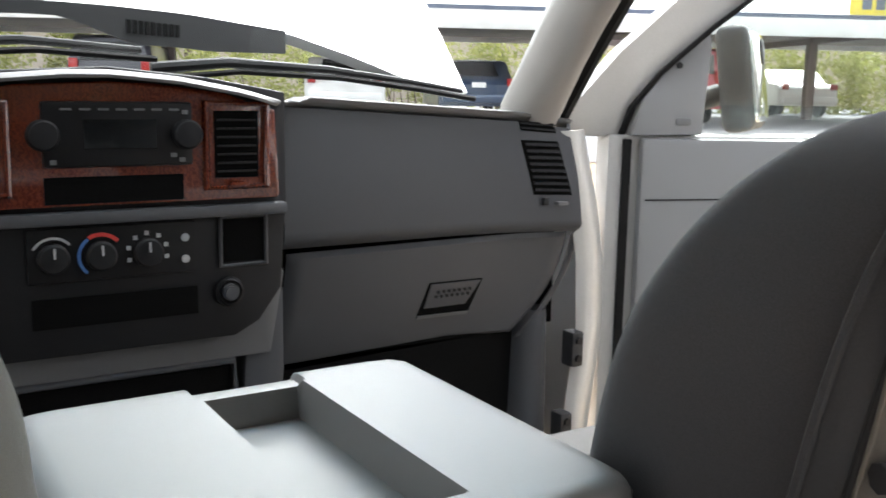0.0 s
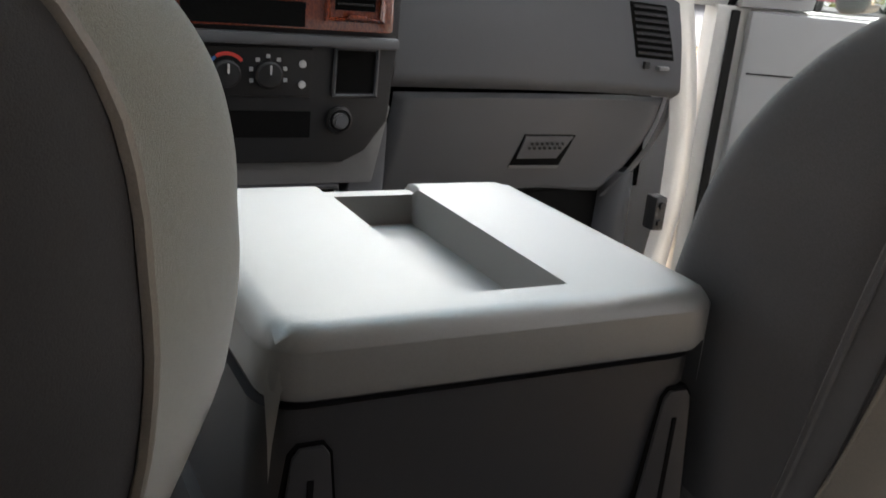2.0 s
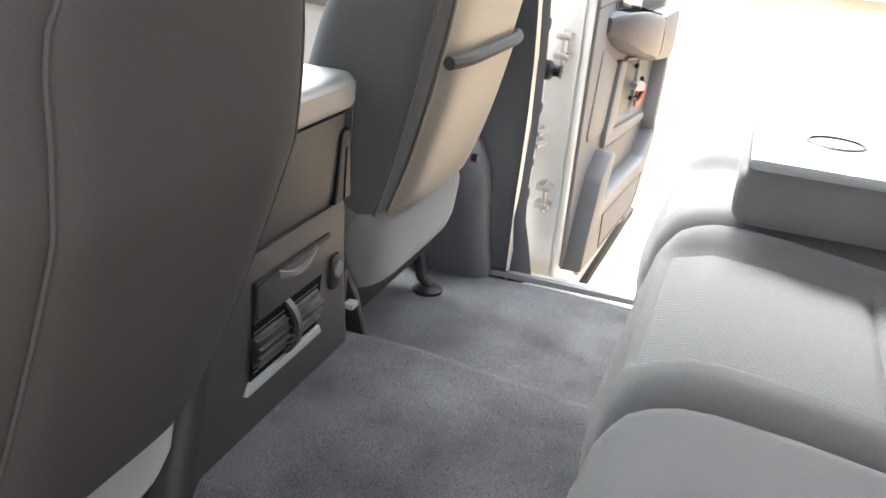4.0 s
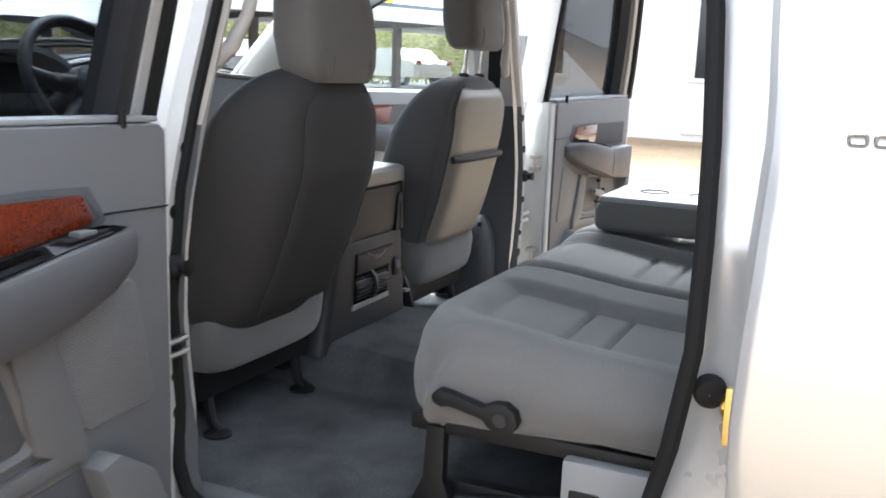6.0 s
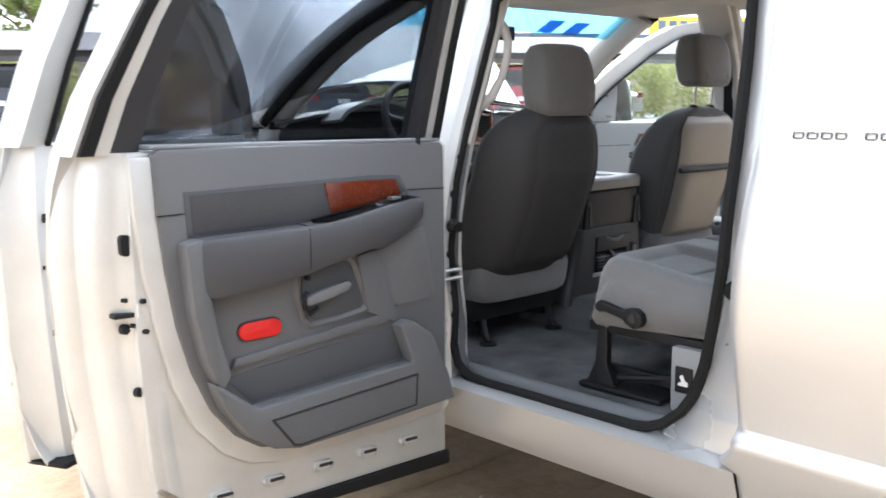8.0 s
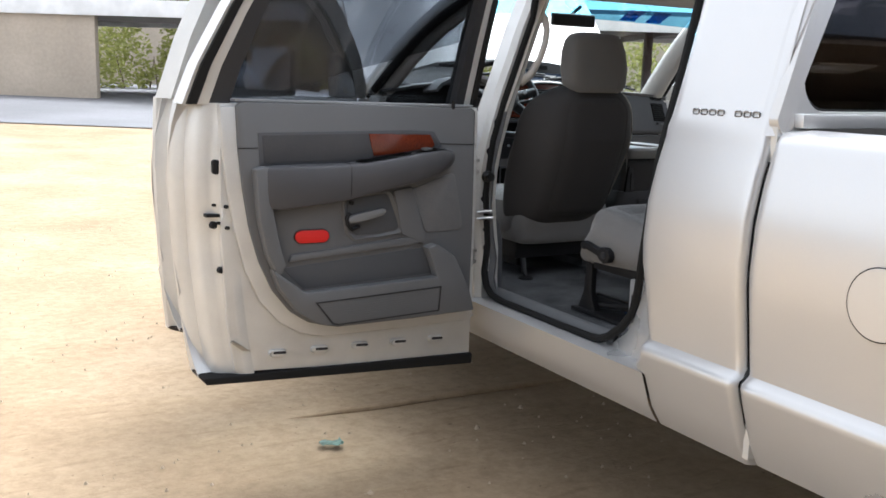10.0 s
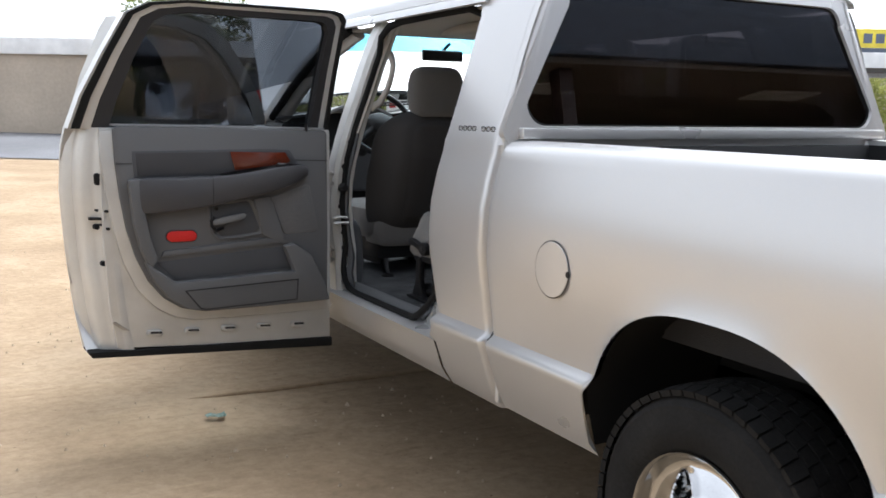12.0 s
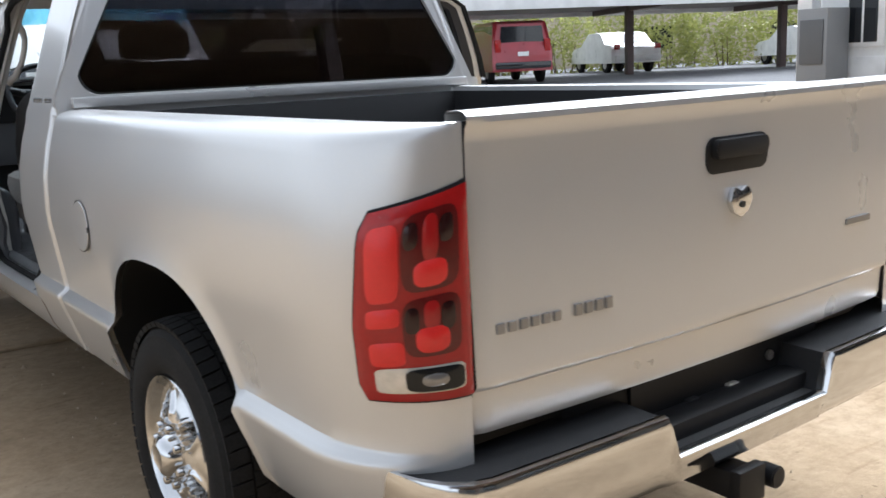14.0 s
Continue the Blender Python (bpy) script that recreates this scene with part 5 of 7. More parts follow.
    part("seat_frame", L(box(cx - 0.22, cx + 0.22, 2.50, 2.95, 0.70, 0.80, 0.015)), BLACK, st, "black steel seat frame")
    for sx in (-1, 1):
        rail = part("seat_rail", L(box(cx + sx * 0.17 - 0.02, cx + sx * 0.17 + 0.02, 2.53, 2.98, 0.665, 0.70, 0.006)), BLACK, st)
        part("rail_foot", L(tube([(cx + sx * 0.17, 2.56, 0.74), (cx + sx * 0.17, 2.52, 0.71), (cx + sx * 0.17, 2.505, 0.645), (cx + sx * 0.17, 2.485, 0.628)], [0.014, 0.014, 0.012, 0.010], 8)), BLACK, rail, "black foot bolted to the floor")
        part("foot_pad", L(lathe([(0.032, 0.0), (0.032, 0.006), (0.024, 0.012), (0.0005, 0.014)], (cx + sx * 0.17, 2.490, 0.617), (0, 0, 1), 16)), BLACK, rail)
        part("rail_front_foot", L(box(cx + sx * 0.17 - 0.022, cx + sx * 0.17 + 0.022, 2.90, 2.97, 0.60, 0.66, 0.005)), BLACK, rail)
    return st


front_seat(-0.462, -0.025, VINYL, VINYL, False, "dark grey cloth front seat with lowered headrest", driver_lean, 0.40)
front_seat(0.510, 0.075, VINYL_TAN, SEAT_GREY, True, "grey front seat with taupe back panel and pocket")

# seat belt stalk and recliner beside the passenger seat
stalk = thing("seat_belt_buckle", "black seat belt buckle stalk beside the passenger seat", "seat belt buckle", at=(0.235, 2.50, 0.66))
part("stalk", box(-0.012, 0.012, -0.02, 0.03, 0.0, 0.17, 0.008), BLACK, stalk)
part("bracket", box(-0.02, 0.02, -0.04, 0.05, -0.02, 0.045, 0.008), BLACK, stalk)
part("recliner_arm", prism([(-0.05, 0.05), (0.02, 0.06), (0.04, 0.16), (0.0, 0.18), (-0.03, 0.12)], "x", 0.018, 0.034, 0.004), BLACK, stalk, "black recliner arm")
part("floor_shoe", prism([(-0.10, -0.035), (0.06, -0.035), (0.055, 0.02), (-0.02, 0.05), (-0.085, -0.005)], "x", -0.028, 0.062, 0.004), BLACK, stalk, "black floor shoe")
part("shoe_bolt", disc((0.004, -0.075, -0.022), (0, -0.4, 1), 0.012, 0.010, 12, bev=0.002), STEEL, stalk)
part("tag", box(-0.012, 0.012, -0.040, -0.022, 0.108, 0.118, 0.003), PLASTIC_LIGHT, stalk, "white plastic tag")

# ---- rear bench ----
bench = thing("rear_bench", "grey cloth folding rear bench with armrest and side lever", "bench seat", at=(0.02, 1.75, 0.62))
BENCH_AT = Matrix.Translation((-0.02, -1.75, -0.62))


def B(bm):
    bm.transform(BENCH_AT)
    return bm


def cushion(x0, x1, ins, long=1.0):
    """A bolstered seat cushion; ins are the seat insets as pairs of x."""
    top = lambda y: table([(1.44, 0.955), (1.52, 0.962), (1.7, 0.975), (1.85, 0.995), (1.93, 1.0), (1.98, 0.985), (2.01, 0.945), (2.02, 0.90)], y)
    ys = [1.47, 1.50, 1.54, 1.58, 1.62, 1.64, 1.645, 1.65, 1.68, 1.70, 1.72, 1.725, 1.73, 1.76, 1.80, 1.84, 1.88, 1.91, 1.94, 1.965, 1.985, 2.0, 2.012, 2.02]
    nx = 40
    def fn(u, v):
        y = ys[round(v * (len(ys) - 1))]
        x = x0 + (x1 - x0) * u
        e = min(x - x0, x1 - x)
        z = top(y) - 0.03 * max(0, 1 - e / 0.035) ** 2
        for a, b in ins:
            if a < x < b:
                q = min(x - a, b - x, 0.035) / 0.035
                q *= min(1, max(0, (2.0 - y) / 0.02)) if x0 > -0.5 else min(1, max(0, (1.93 - y) / 0.05))
                z -= 0.028 * q
                for g in (1.645, 1.725):
                    z -= 0.010 * math.exp(-((y - g) / 0.006) ** 2) * q
        y -= (y - 1.47) / 0.55 * (0.005 + 0.105 * max(0, 1 - (x - x0) / 0.20) ** 2 * (1 if x0 < -0.7 else 0.15))
        return (x, 1.47 + (y - 1.47) * long, z)
    bm = sheet(fn, nx, len(ys) - 1)
    # skirts: sides and front drop to the pan
    def skirt(u, v):
        per = [(x0, y) for y in ys] + [(x0 + (x1 - x0) * i / nx, 2.02) for i in range(1, nx)] + [(x1, y) for y in ys[::-1]]
        x, y = per[min(len(per) - 1, round(u * (len(per) - 1)))]
        yy, z = fn((x - x0) / (x1 - x0), ys.index(y) / (len(ys) - 1))[1:]
        low = table([(1.47, 0.815), (1.65, 0.818), (1.9, 0.80), (2.02, 0.80)], y)
        out = 0.020 * math.sin(math.pi * min(1, v * 1.1)) + 0.004
        dx = -out if x == x0 else out if x == x1 else 0
        dy = out * 0.35 if y > 2.0 else 0
        inn = 0.03 * max(0, (v - 0.85) / 0.15)
        if x == x0: dx += inn
        if x == x1: dx -= inn
        if y > 2.0: dy -= inn
        return (x + dx * min(1, v * 6), yy + dy * min(1, v * 6), z + (low - z) * v)
    per_n = len(ys) * 2 + nx - 2
    sheet(skirt, per_n, 12, bm)
    bmesh.ops.remove_doubles(bm, verts=bm.verts, dist=0.0006)
    return bm


near = part("cushion", B(cushion(-0.775, -0.215, [(-0.70, -0.38)])), CLOTH_BENCH, bench, "grey cloth cushion")
mid = part("cushion", B(cushion(-0.205, 0.335, [(-0.14, 0.27)], 1.02)), CLOTH_BENCH, bench, "grey cloth cushion")
far = part("cushion", B(cushion(0.345, 0.80, [(0.42, 0.74)], 1.06)), CLOTH_BENCH, bench, "grey cloth cushion")
for o, x0, x1, k in ((near, -0.70, -0.38, 1.0), (mid, -0.14, 0.27, 1.02), (far, 0.42, 0.74, 1.06)):
    def ribs(u, v):
        y = 1.50 + (0.40 if x0 < -0.5 else 0.485) * v
        z = table([(1.44, 0.955), (1.52, 0.962), (1.7, 0.975), (1.85, 0.995), (1.93, 1.0), (1.98, 0.985), (2.01, 0.945)], y) - 0.028 * (min(1, max(0, (1.93 - y) / 0.05)) if x0 < -0.5 else 1)
        return (x0 + 0.034 + (x1 - x0 - 0.068) * u, 1.47 + (y - 1.47) * k, z + 0.003 - 0.010 * sum(math.exp(-((y - g) / 0.006) ** 2) for g in (1.645, 1.725)))
    part("seat_insert", B(sheet(ribs, 6, 80)), RIBBED if x0 > -0.5 else CLOTH_BENCH, o, "ribbed cloth insert" if x0 > -0.5 else "")
part("pan", B(box(-0.76, 0.80, 1.50, 1.96, 0.785, 0.815, 0.006)), BLACK, bench)
# folded middle armrest with cup holders
ar = part("armrest", B(box(0.30, 0.66, 1.44, 1.93, 1.0, 1.085, 0.03, 3)), CLOTH, bench, "folded armrest")
tr = part("armrest_tray", B(box(0.31, 0.65, 1.45, 1.92, 1.08, 1.10, 0.012, 2)), PLASTIC_LIGHT, ar, "grey plastic tray")
for y in (1.80, 1.66):
    part("cup_holder", B(lathe([(0.044, 0.0), (0.040, 0.003), (0.038, -0.001), (0.0005, -0.001)], (0.48, y, 1.1005), (0, 0, 1), 28)), BLACK, tr)
# backrest behind
part("backrest", B(sheet(lambda u, v: (-0.80 + 1.62 * u, 1.44 - 0.22 * v + 0.03 * math.sin(math.pi * v), 0.93 + 0.55 * v - 0.03 * abs(2 * u - 1) ** 8), 24, 12, thick=0.10)), CLOTH, bench)
for cx in (-0.48, 0.48):
    part("headrest", B(loft([super_ring(cx, 1.20, 1.49 + z, w, d, 20, 0.5, 1.0) for z, w, d in ((0, 0.11, 0.045), (0.02, 0.135, 0.055), (0.1, 0.13, 0.055), (0.14, 0.10, 0.04))])), CLOTH, bench)
# side lever
own = bmesh.new()
ol = [(1.745, 0.835), (1.765, 0.828), (1.79, 0.838), (1.80, 0.850), (1.86, 0.862), (1.875, 0.858), (1.892, 0.864), (1.895, 0.878), (1.882, 0.890), (1.86, 0.886), (1.80, 0.872), (1.785, 0.882), (1.76, 0.884), (1.742, 0.872), (1.736, 0.852)]
lever = part("recline_lever", B(prism(ol, "x", -0.822, -0.795, 0.006, 2)), BLACK, bench, "black plastic recline lever")
part("lever_pivot", B(disc((-0.815, 1.766, 0.857), (-1, 0, 0), 0.013, 0.012, 18, bev=0.002)), PLASTIC_DARK, lever)
# folding legs and floor frame
for x in (-0.755, 0.74):
    leg = part("leg", B(prism([(1.89, 0.80), (1.925, 0.80), (1.93, 0.70), (1.955, 0.645), (1.96, 0.632), (1.86, 0.632), (1.875, 0.66), (1.89, 0.70)], "x", x - 0.012, x + 0.012, 0.004)), BLACK, bench, "black steel leg")
    part("foot_plate", B(box(x - 0.03, x + 0.05, 1.70, 1.975, 0.622, 0.636, 0.005)), BLACK, leg)
    part("foot_bar", B(tube([(x + 0.02, 1.93, 0.645), (x + 0.03, 1.80, 0.665), (x + 0.06, 1.60, 0.70)], 0.012, 8)), BLACK, leg)
    part("hinge_bar", B(box(x + 0.03, x + 0.06, 1.55, 1.93, 0.655, 0.685, 0.005)), BLACK, leg)
part("rear_support", B(box(-0.72, 0.74, 1.42, 1.50, 0.62, 0.80, 0.01)), BLACK, bench)

# jack cover beside the bench
jack = thing("jack_cover", "light grey plastic jack storage cover with black switch", "storage cover", at=(-0.74, 1.60, 0.62))
jb = part("cover", box(-0.045, 0.06, -0.12, 0.068, 0.0, 0.175, 0.008), PLASTIC_LIGHT, jack)
plateb = part("label_plate", box(-0.050, -0.043, 0.0, 0.052, 0.055, 0.125, 0.004), BLACK, jb, "black label plate")
part("symbol", prism([(0.012, 0.075), (0.040, 0.075), (0.040, 0.082), (0.030, 0.086), (0.036, 0.100), (0.028, 0.106), (0.020, 0.090), (0.012, 0.086)], "x", -0.0515, -0.0495), WHITE, plateb, smooth=False)

# ---- centre console ----
con = thing("centre_console", "dark grey plastic centre console with pale tray lid", "console", at=(0.02, 2.63, 0.70))
CON_AT = Matrix.Translation((-0.02, -2.63, -0.70))


def C(bm):
    bm.transform(CON_AT)
    return bm


def con_ring(x0, x1, y0, y1, z, r=0.03):
    return [(x, y, z) for x, y in round_outline(x1 - x0, y1 - y0, r, 5, (x0 + x1) / 2, (y0 + y1) / 2)]


lower = [con_ring(-0.245, 0.240, 2.462, 3.06, 0.69, 0.03), con_ring(-0.232, 0.228, 2.462, 3.06, 0.75), con_ring(-0.205, 0.212, 2.463, 3.04, 0.85), con_ring(-0.178, 0.207, 2.465, 3.0, 0.955), con_ring(-0.172, 0.203, 2.468, 3.0, 0.966)]
base = part("base", C(loft(lower)), PLASTIC_DARK, con)
part("bin", C(loft([con_ring(-0.162, 0.196, 2.474, 2.80, 0.966), con_ring(-0.160, 0.197, 2.470, 2.80, 0.985), con_ring(-0.158, 0.198, 2.468, 2.80, 1.098)])), PLASTIC_DARK, con)
part("lid_gap", C(loft([con_ring(-0.152, 0.192, 2.475, 2.80, 1.095), con_ring(-0.152, 0.192, 2.475, 2.80, 1.112)])), BLACK, con)


def lid_top():
    xs = [-0.160, -0.157, -0.150, -0.138, -0.12, -0.06, -0.016, -0.012, -0.009, -0.006, 0.02, 0.05, 0.074, 0.077, 0.081, 0.085, 0.12, 0.16, 0.178, 0.190, 0.197, 0.200]
    ys = [2.455, 2.458, 2.465, 2.477, 2.490, 2.498, 2.501, 2.505, 2.6, 2.7, 2.76, 2.764, 2.768, 2.775, 2.785, 2.795, 2.800, 2.802]
    def fn(u, v):
        x, y = xs[round(u * (len(xs) - 1))], ys[round(v * (len(ys) - 1))]
        rx, ry = max(0, abs(x - 0.02) - 0.15) / 0.03, max(0, 2.485 - y, y - 2.772) / 0.03
        r = math.hypot(rx, ry)
        z = 1.155 - 0.013 * r ** 6
        if -0.0105 < x < 0.0795 and 2.4995 < y < 2.766:
            z = 1.122 - 0.004 * (y - 2.5)
        if -0.014 < x < 0.083 and y > 2.766:
            z -= 0.006
        if r > 1:
            k = 1 / r
            x = 0.02 + math.copysign(0.15 + max(0, abs(x - 0.02) - 0.15) * k, x - 0.02) if rx > 0 else x
            y = (2.485 - (2.485 - y) * k) if y < 2.485 else (2.772 + (y - 2.772) * k if y > 2.772 else y)
        return (x, y, z)
    return sheet(fn, len(xs) - 1, len(ys) - 1)


lid = part("lid", C(loft([con_ring(-0.156, 0.196, 2.459, 2.80, 1.108, 0.028), con_ring(-0.160, 0.200, 2.455, 2.802, 1.116, 0.03), con_ring(-0.160, 0.200, 2.455, 2.802, 1.1425, 0.03)], cap=False)), LID, con, "pale grey lid with a tray")
part("tray", C(lid_top()), LID, lid)
for x in (-0.123, 0.176):
    part("latch_gap", C(prism([(x - 0.026, 0.966), (x + 0.026, 0.966), (x + 0.015, 1.066), (x + 0.009, 1.074), (x - 0.009, 1.074), (x - 0.015, 1.066)], "y", 2.4665, 2.475)), VOID, con)
    la = part("latch", C(prism([(x - 0.0235, 0.968), (x + 0.0235, 0.968), (x + 0.0128, 1.065), (x + 0.008, 1.0715), (x - 0.008, 1.0715), (x - 0.0128, 1.065)], "y", 2.4640, 2.475, 0.0015)), PLASTIC_DARK, con)
    part("latch_slot", C(box(x - 0.0022, x + 0.0022, 2.4632, 2.4660, 0.970, 1.048)), VOID, la)
# fold-down holder, vents and outlet low on the back
hol = part("holder_door", C(prism([(-0.078, 0.880), (0.106, 0.880), (0.124, 0.928), (-0.076, 0.928)], "y", 2.457, 2.468, 0.003)), PLASTIC_DARK, con)
part("holder_gap", C(prism([(-0.082, 0.876), (0.110, 0.876), (0.129, 0.932), (-0.080, 0.932)], "y", 2.4605, 2.466)), BLACK, con)
part("holder_grip", C(loft([[(x, 2.458 - d, z0), (x, 2.458 - d, z0 + 0.006), (x, 2.458, z0 + 0.008), (x, 2.458, z0 - 0.006)] for x, z0, d in [(-0.026 + 0.106 * i / 12, 0.924 - 0.014 * math.sin(math.pi * i / 12), 0.002 + 0.005 * math.sin(math.pi * i / 12)) for i in range(13)]])), PLASTIC, hol)
part("vent_recess", C(prism([(-0.090, 0.798), (0.095, 0.798), (0.106, 0.876), (-0.083, 0.876)], "y", 2.4605, 2.466)), VOID, con, "black recess with round vents")
for x0, x1 in ((-0.086, 0.000), (0.010, 0.096)):
    vent = part("air_vent", C(lathe([(0.001, 0), (0.036, 0), (0.038, 0.004), (0.038, x1 - x0 - 0.004), (0.036, x1 - x0), (0.001, x1 - x0)], (x0, 2.4905, 0.836), (1, 0, 0), 24)), BLACK, con, "black barrel air vent")
    for k in range(8):
        a = radians(-62 + 18 * k)
        cy, cz = 2.4905 - 0.0395 * math.cos(a), 0.836 + 0.0395 * math.sin(a)
        part("vent_slat", C(prism([(cy - 0.0035, cz - 0.0006), (cy + 0.004, cz - 0.0012), (cy + 0.004, cz + 0.0008), (cy - 0.0035, cz + 0.0004)], "x", x0 + 0.003, x1 - 0.003)), ARM_VINYL, vent, smooth=False)
ridge_line = [(2.4905 - 0.046 * math.cos(radians(q)), 0.836 + 0.044 * math.sin(radians(q))) for q in range(-65, 66, 13)]
part("vent_divider", C(sheet(lambda u, v: (-0.001 + 0.012 * u, *ridge_line[round(v * (len(ridge_line) - 1))]), 2, len(ridge_line) - 1, thick=0.006)), PLASTIC_DARK, con)
part("lower_strip", C(prism([(-0.104, 0.783), (0.104, 0.785), (0.098, 0.799), (-0.094, 0.798)], "y", 2.4555, 2.466, 0.002)), PLASTIC_LIGHT, con, "pale trim strip")
out = part("outlet_bezel", C(prism(round_outline(0.036, 0.056, 0.012, 4, 0.152, 0.864), "y", 2.458, 2.466, 0.003)), BLACK, con)
part("outlet", C(lathe([(0.012, -0.002), (0.013, 0.005), (0.011, 0.007), (0.0005, 0.008)], (0.152, 2.460, 0.868), (0, -1, 0), 20)), PLASTIC, out, "grey power outlet cap")

# ---- dashboard ----
dash = thing("dashboard", "grey dashboard with wood-look stack and passenger vents", "dashboard", at=(0.0, 3.45, 0.95))
DASH_AT = Matrix.Translation((0.0, -3.45, -0.95))


def D(bm):
    bm.transform(DASH_AT)
    return bm


def dash_top(x):
    return table([(-0.9, 1.37), (-0.7, 1.40), (-0.45, 1.425), (-0.24, 1.412), (-0.20, 1.412), (-0.1, 1.428), (0.0, 1.437), (0.06, 1.438), (0.15, 1.431), (0.24, 1.416), (0.30, 1.401), (0.34, 1.397), (0.77, 1.374), (0.93, 1.355)], x)


def top_pad():
    prof = [(3.372, -0.020), (3.364, -0.012), (3.362, -0.004), (3.368, 0.002), (3.385, 0.005), (3.45, 0.004), (3.55, -0.008), (3.62, -0.03)]
    def fn(u, v):
        x = -0.90 + 1.79 * u
        y, dz = prof[round(v * 7)]
        back = 0.055 if x > 0.33 else 0.055 * max(0, (x - 0.28) / 0.05)
        w = 0.02 * max(0, (abs(x) - 0.7) / 0.2)
        hood_out = 0.026 * min(1.0, max(0.0, (0.31 - abs(x - 0.055)) / 0.06)) * max(0.0, 1 - v / 0.6)
        return (x, y + back * (1 - v) - w - hood_out, dash_top(x) + dz - (0.025 * v * (1.0 if abs(x - 0.055) < 0.3 else 0.3)))
    return sheet(fn, 90, 7)


part("top_pad", D(top_pad()), PLASTIC_MID, dash, "grey dashboard top pad")


def fascia_y(x, z):
    v = min(max((z - 1.152) / (dash_top(x) - 0.018 - 1.152), 0), 1)
    u = (x - 0.325) / (0.572 - 0.02 * v)
    y = 3.396 + 0.012 * v - 0.006 * math.sin(math.pi * v) - 0.05 * max(0, (u - 0.55) / 0.45) ** 2 * (1 - 0.3 * v)
    return y + (0.02 * (1 - v / 0.06) if v < 0.06 else 0)


def fascia():
    """Passenger side, upper panel."""
    def fn(u, v):
        x = 0.325 + (0.572 - 0.02 * v) * u
        z = 1.152 + (dash_top(x) - 0.018 - 1.152) * v
        return (x, fascia_y(x, z), z)
    return sheet(fn, 30, 24, thick=-0.01)


part("upper_panel", D(fascia()), DASH, dash, "slate grey upper passenger panel")


def glove_y(u, v):
    e = min(u, 1 - u, v, 1 - v)
    return 3.445 - 0.035 * v + 0.03 * (1 - v) ** 2 - 0.03 * max(0, (u - 0.7) / 0.3) ** 2 + 0.010 * max(0, 1 - e / 0.03) ** 2


def glove():
    def fn(u, v):
        x = 0.338 + (0.557 - 0.08 * (1 - v) ** 2.2) * u - 0.02 * (1 - v) ** 2 * (1 - u)
        z = 0.930 + 0.016 * u + (1.143 - 0.930 - 0.011 * u) * v
        return (x, glove_y(u, v), z)
    return sheet(fn, 36, 24, thick=-0.01)


def on_glove(x, z):
    u = (x - 0.338) / 0.54
    return glove_y(u, (z - 0.930 - 0.016 * u) / (0.213 - 0.011 * u))


def patch(depth, corners, off, thick, n=6):
    """A plate that follows a panel, given by its four corners in x and z."""
    a, b, c, d = [Vector(q) for q in corners]
    def fn(u, v):
        q = a.lerp(b, u).lerp(d.lerp(c, u), v)
        return (q.x, depth(q.x, q.y) - off, q.y)
    bm = sheet(fn, n, n)
    bmesh.ops.recalc_face_normals(bm, faces=bm.faces)
    if bm.faces[0].normal.y > 0:
        bmesh.ops.reverse_faces(bm, faces=bm.faces)
    bmesh.ops.solidify(bm, geom=bm.faces[:], thickness=thick)
    return bm


gb = part("glove_box", D(glove()), DASH, dash, "slate grey glove box lid")
# black backing paints the dark of the gap round the lid
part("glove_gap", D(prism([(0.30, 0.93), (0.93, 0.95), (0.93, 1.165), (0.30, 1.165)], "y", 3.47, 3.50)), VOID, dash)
part("glove_latch_recess", D(patch(on_glove, ((0.600, 1.003), (0.712, 1.001), (0.729, 1.066), (0.614, 1.067)), 0.0012, 0.003)), VOID, gb)
la = part("glove_latch", D(patch(on_glove, ((0.611, 1.018), (0.700, 1.018), (0.724, 1.063), (0.617, 1.064)), 0.0035, 0.004)), DASH, gb)
for k in range(14):
    x, z = 0.630 + 0.0115 * (k % 7) + 0.003 * (k // 7), 1.040 + 0.009 * (k // 7)
    part("latch_rib", D(disc((x, on_glove(x, z) - 0.0048, z), (0, -1, 0), 0.003, 0.002, 8)), STACK, la)
part("latch_lip", D(patch(on_glove, ((0.598, 0.998), (0.710, 0.996), (0.712, 1.001), (0.600, 1.003)), 0.004, 0.005)), PLASTIC, gb)


def dash_end():
    """Rounded end panel that carries on from the glove box and the upper panel towards the door."""
    def fn(u, v):
        z = 0.936 + (1.352 - 0.936) * v
        if z < 1.150:
            w = (z - 0.936) / 0.214
            x, y = 0.338 + 0.557 - 0.08 * (1 - w) ** 2.2 + 0.003, glove_y(1.0, w) - 0.008
            out = 0.044
        else:
            x = 0.893 - 0.018 * (z - 1.150) / 0.2
            y, out = fascia_y(x, z) + 0.004, 0.026
        a = math.pi / 2 * u
        return (x + out * math.sin(a), y + 0.045 * (1 - math.cos(a)), z)
    return sheet(fn, 8, 40)


part("end_cap", D(dash_end()), DASH, dash)
# added black block that stands in for the footwell's shade below the dash
part("footwell_shade", D(box(0.31, 0.90, 3.47, 3.52, 0.58, 0.955, 0.01)), VOID, dash, "added black panel for the shade under the glove box")
part("kick_panel", D(loft([[(0.868 + 0.036 * math.cos(a) * k, 3.475 + 0.05 * math.sin(a), z) for a in [2 * math.pi * q / 16 for q in range(16)]] for z, k in ((0.60, 1.3), (0.80, 1.15), (0.96, 1.0), (0.99, 0.9))])), DASH, dash, "grey kick panel")
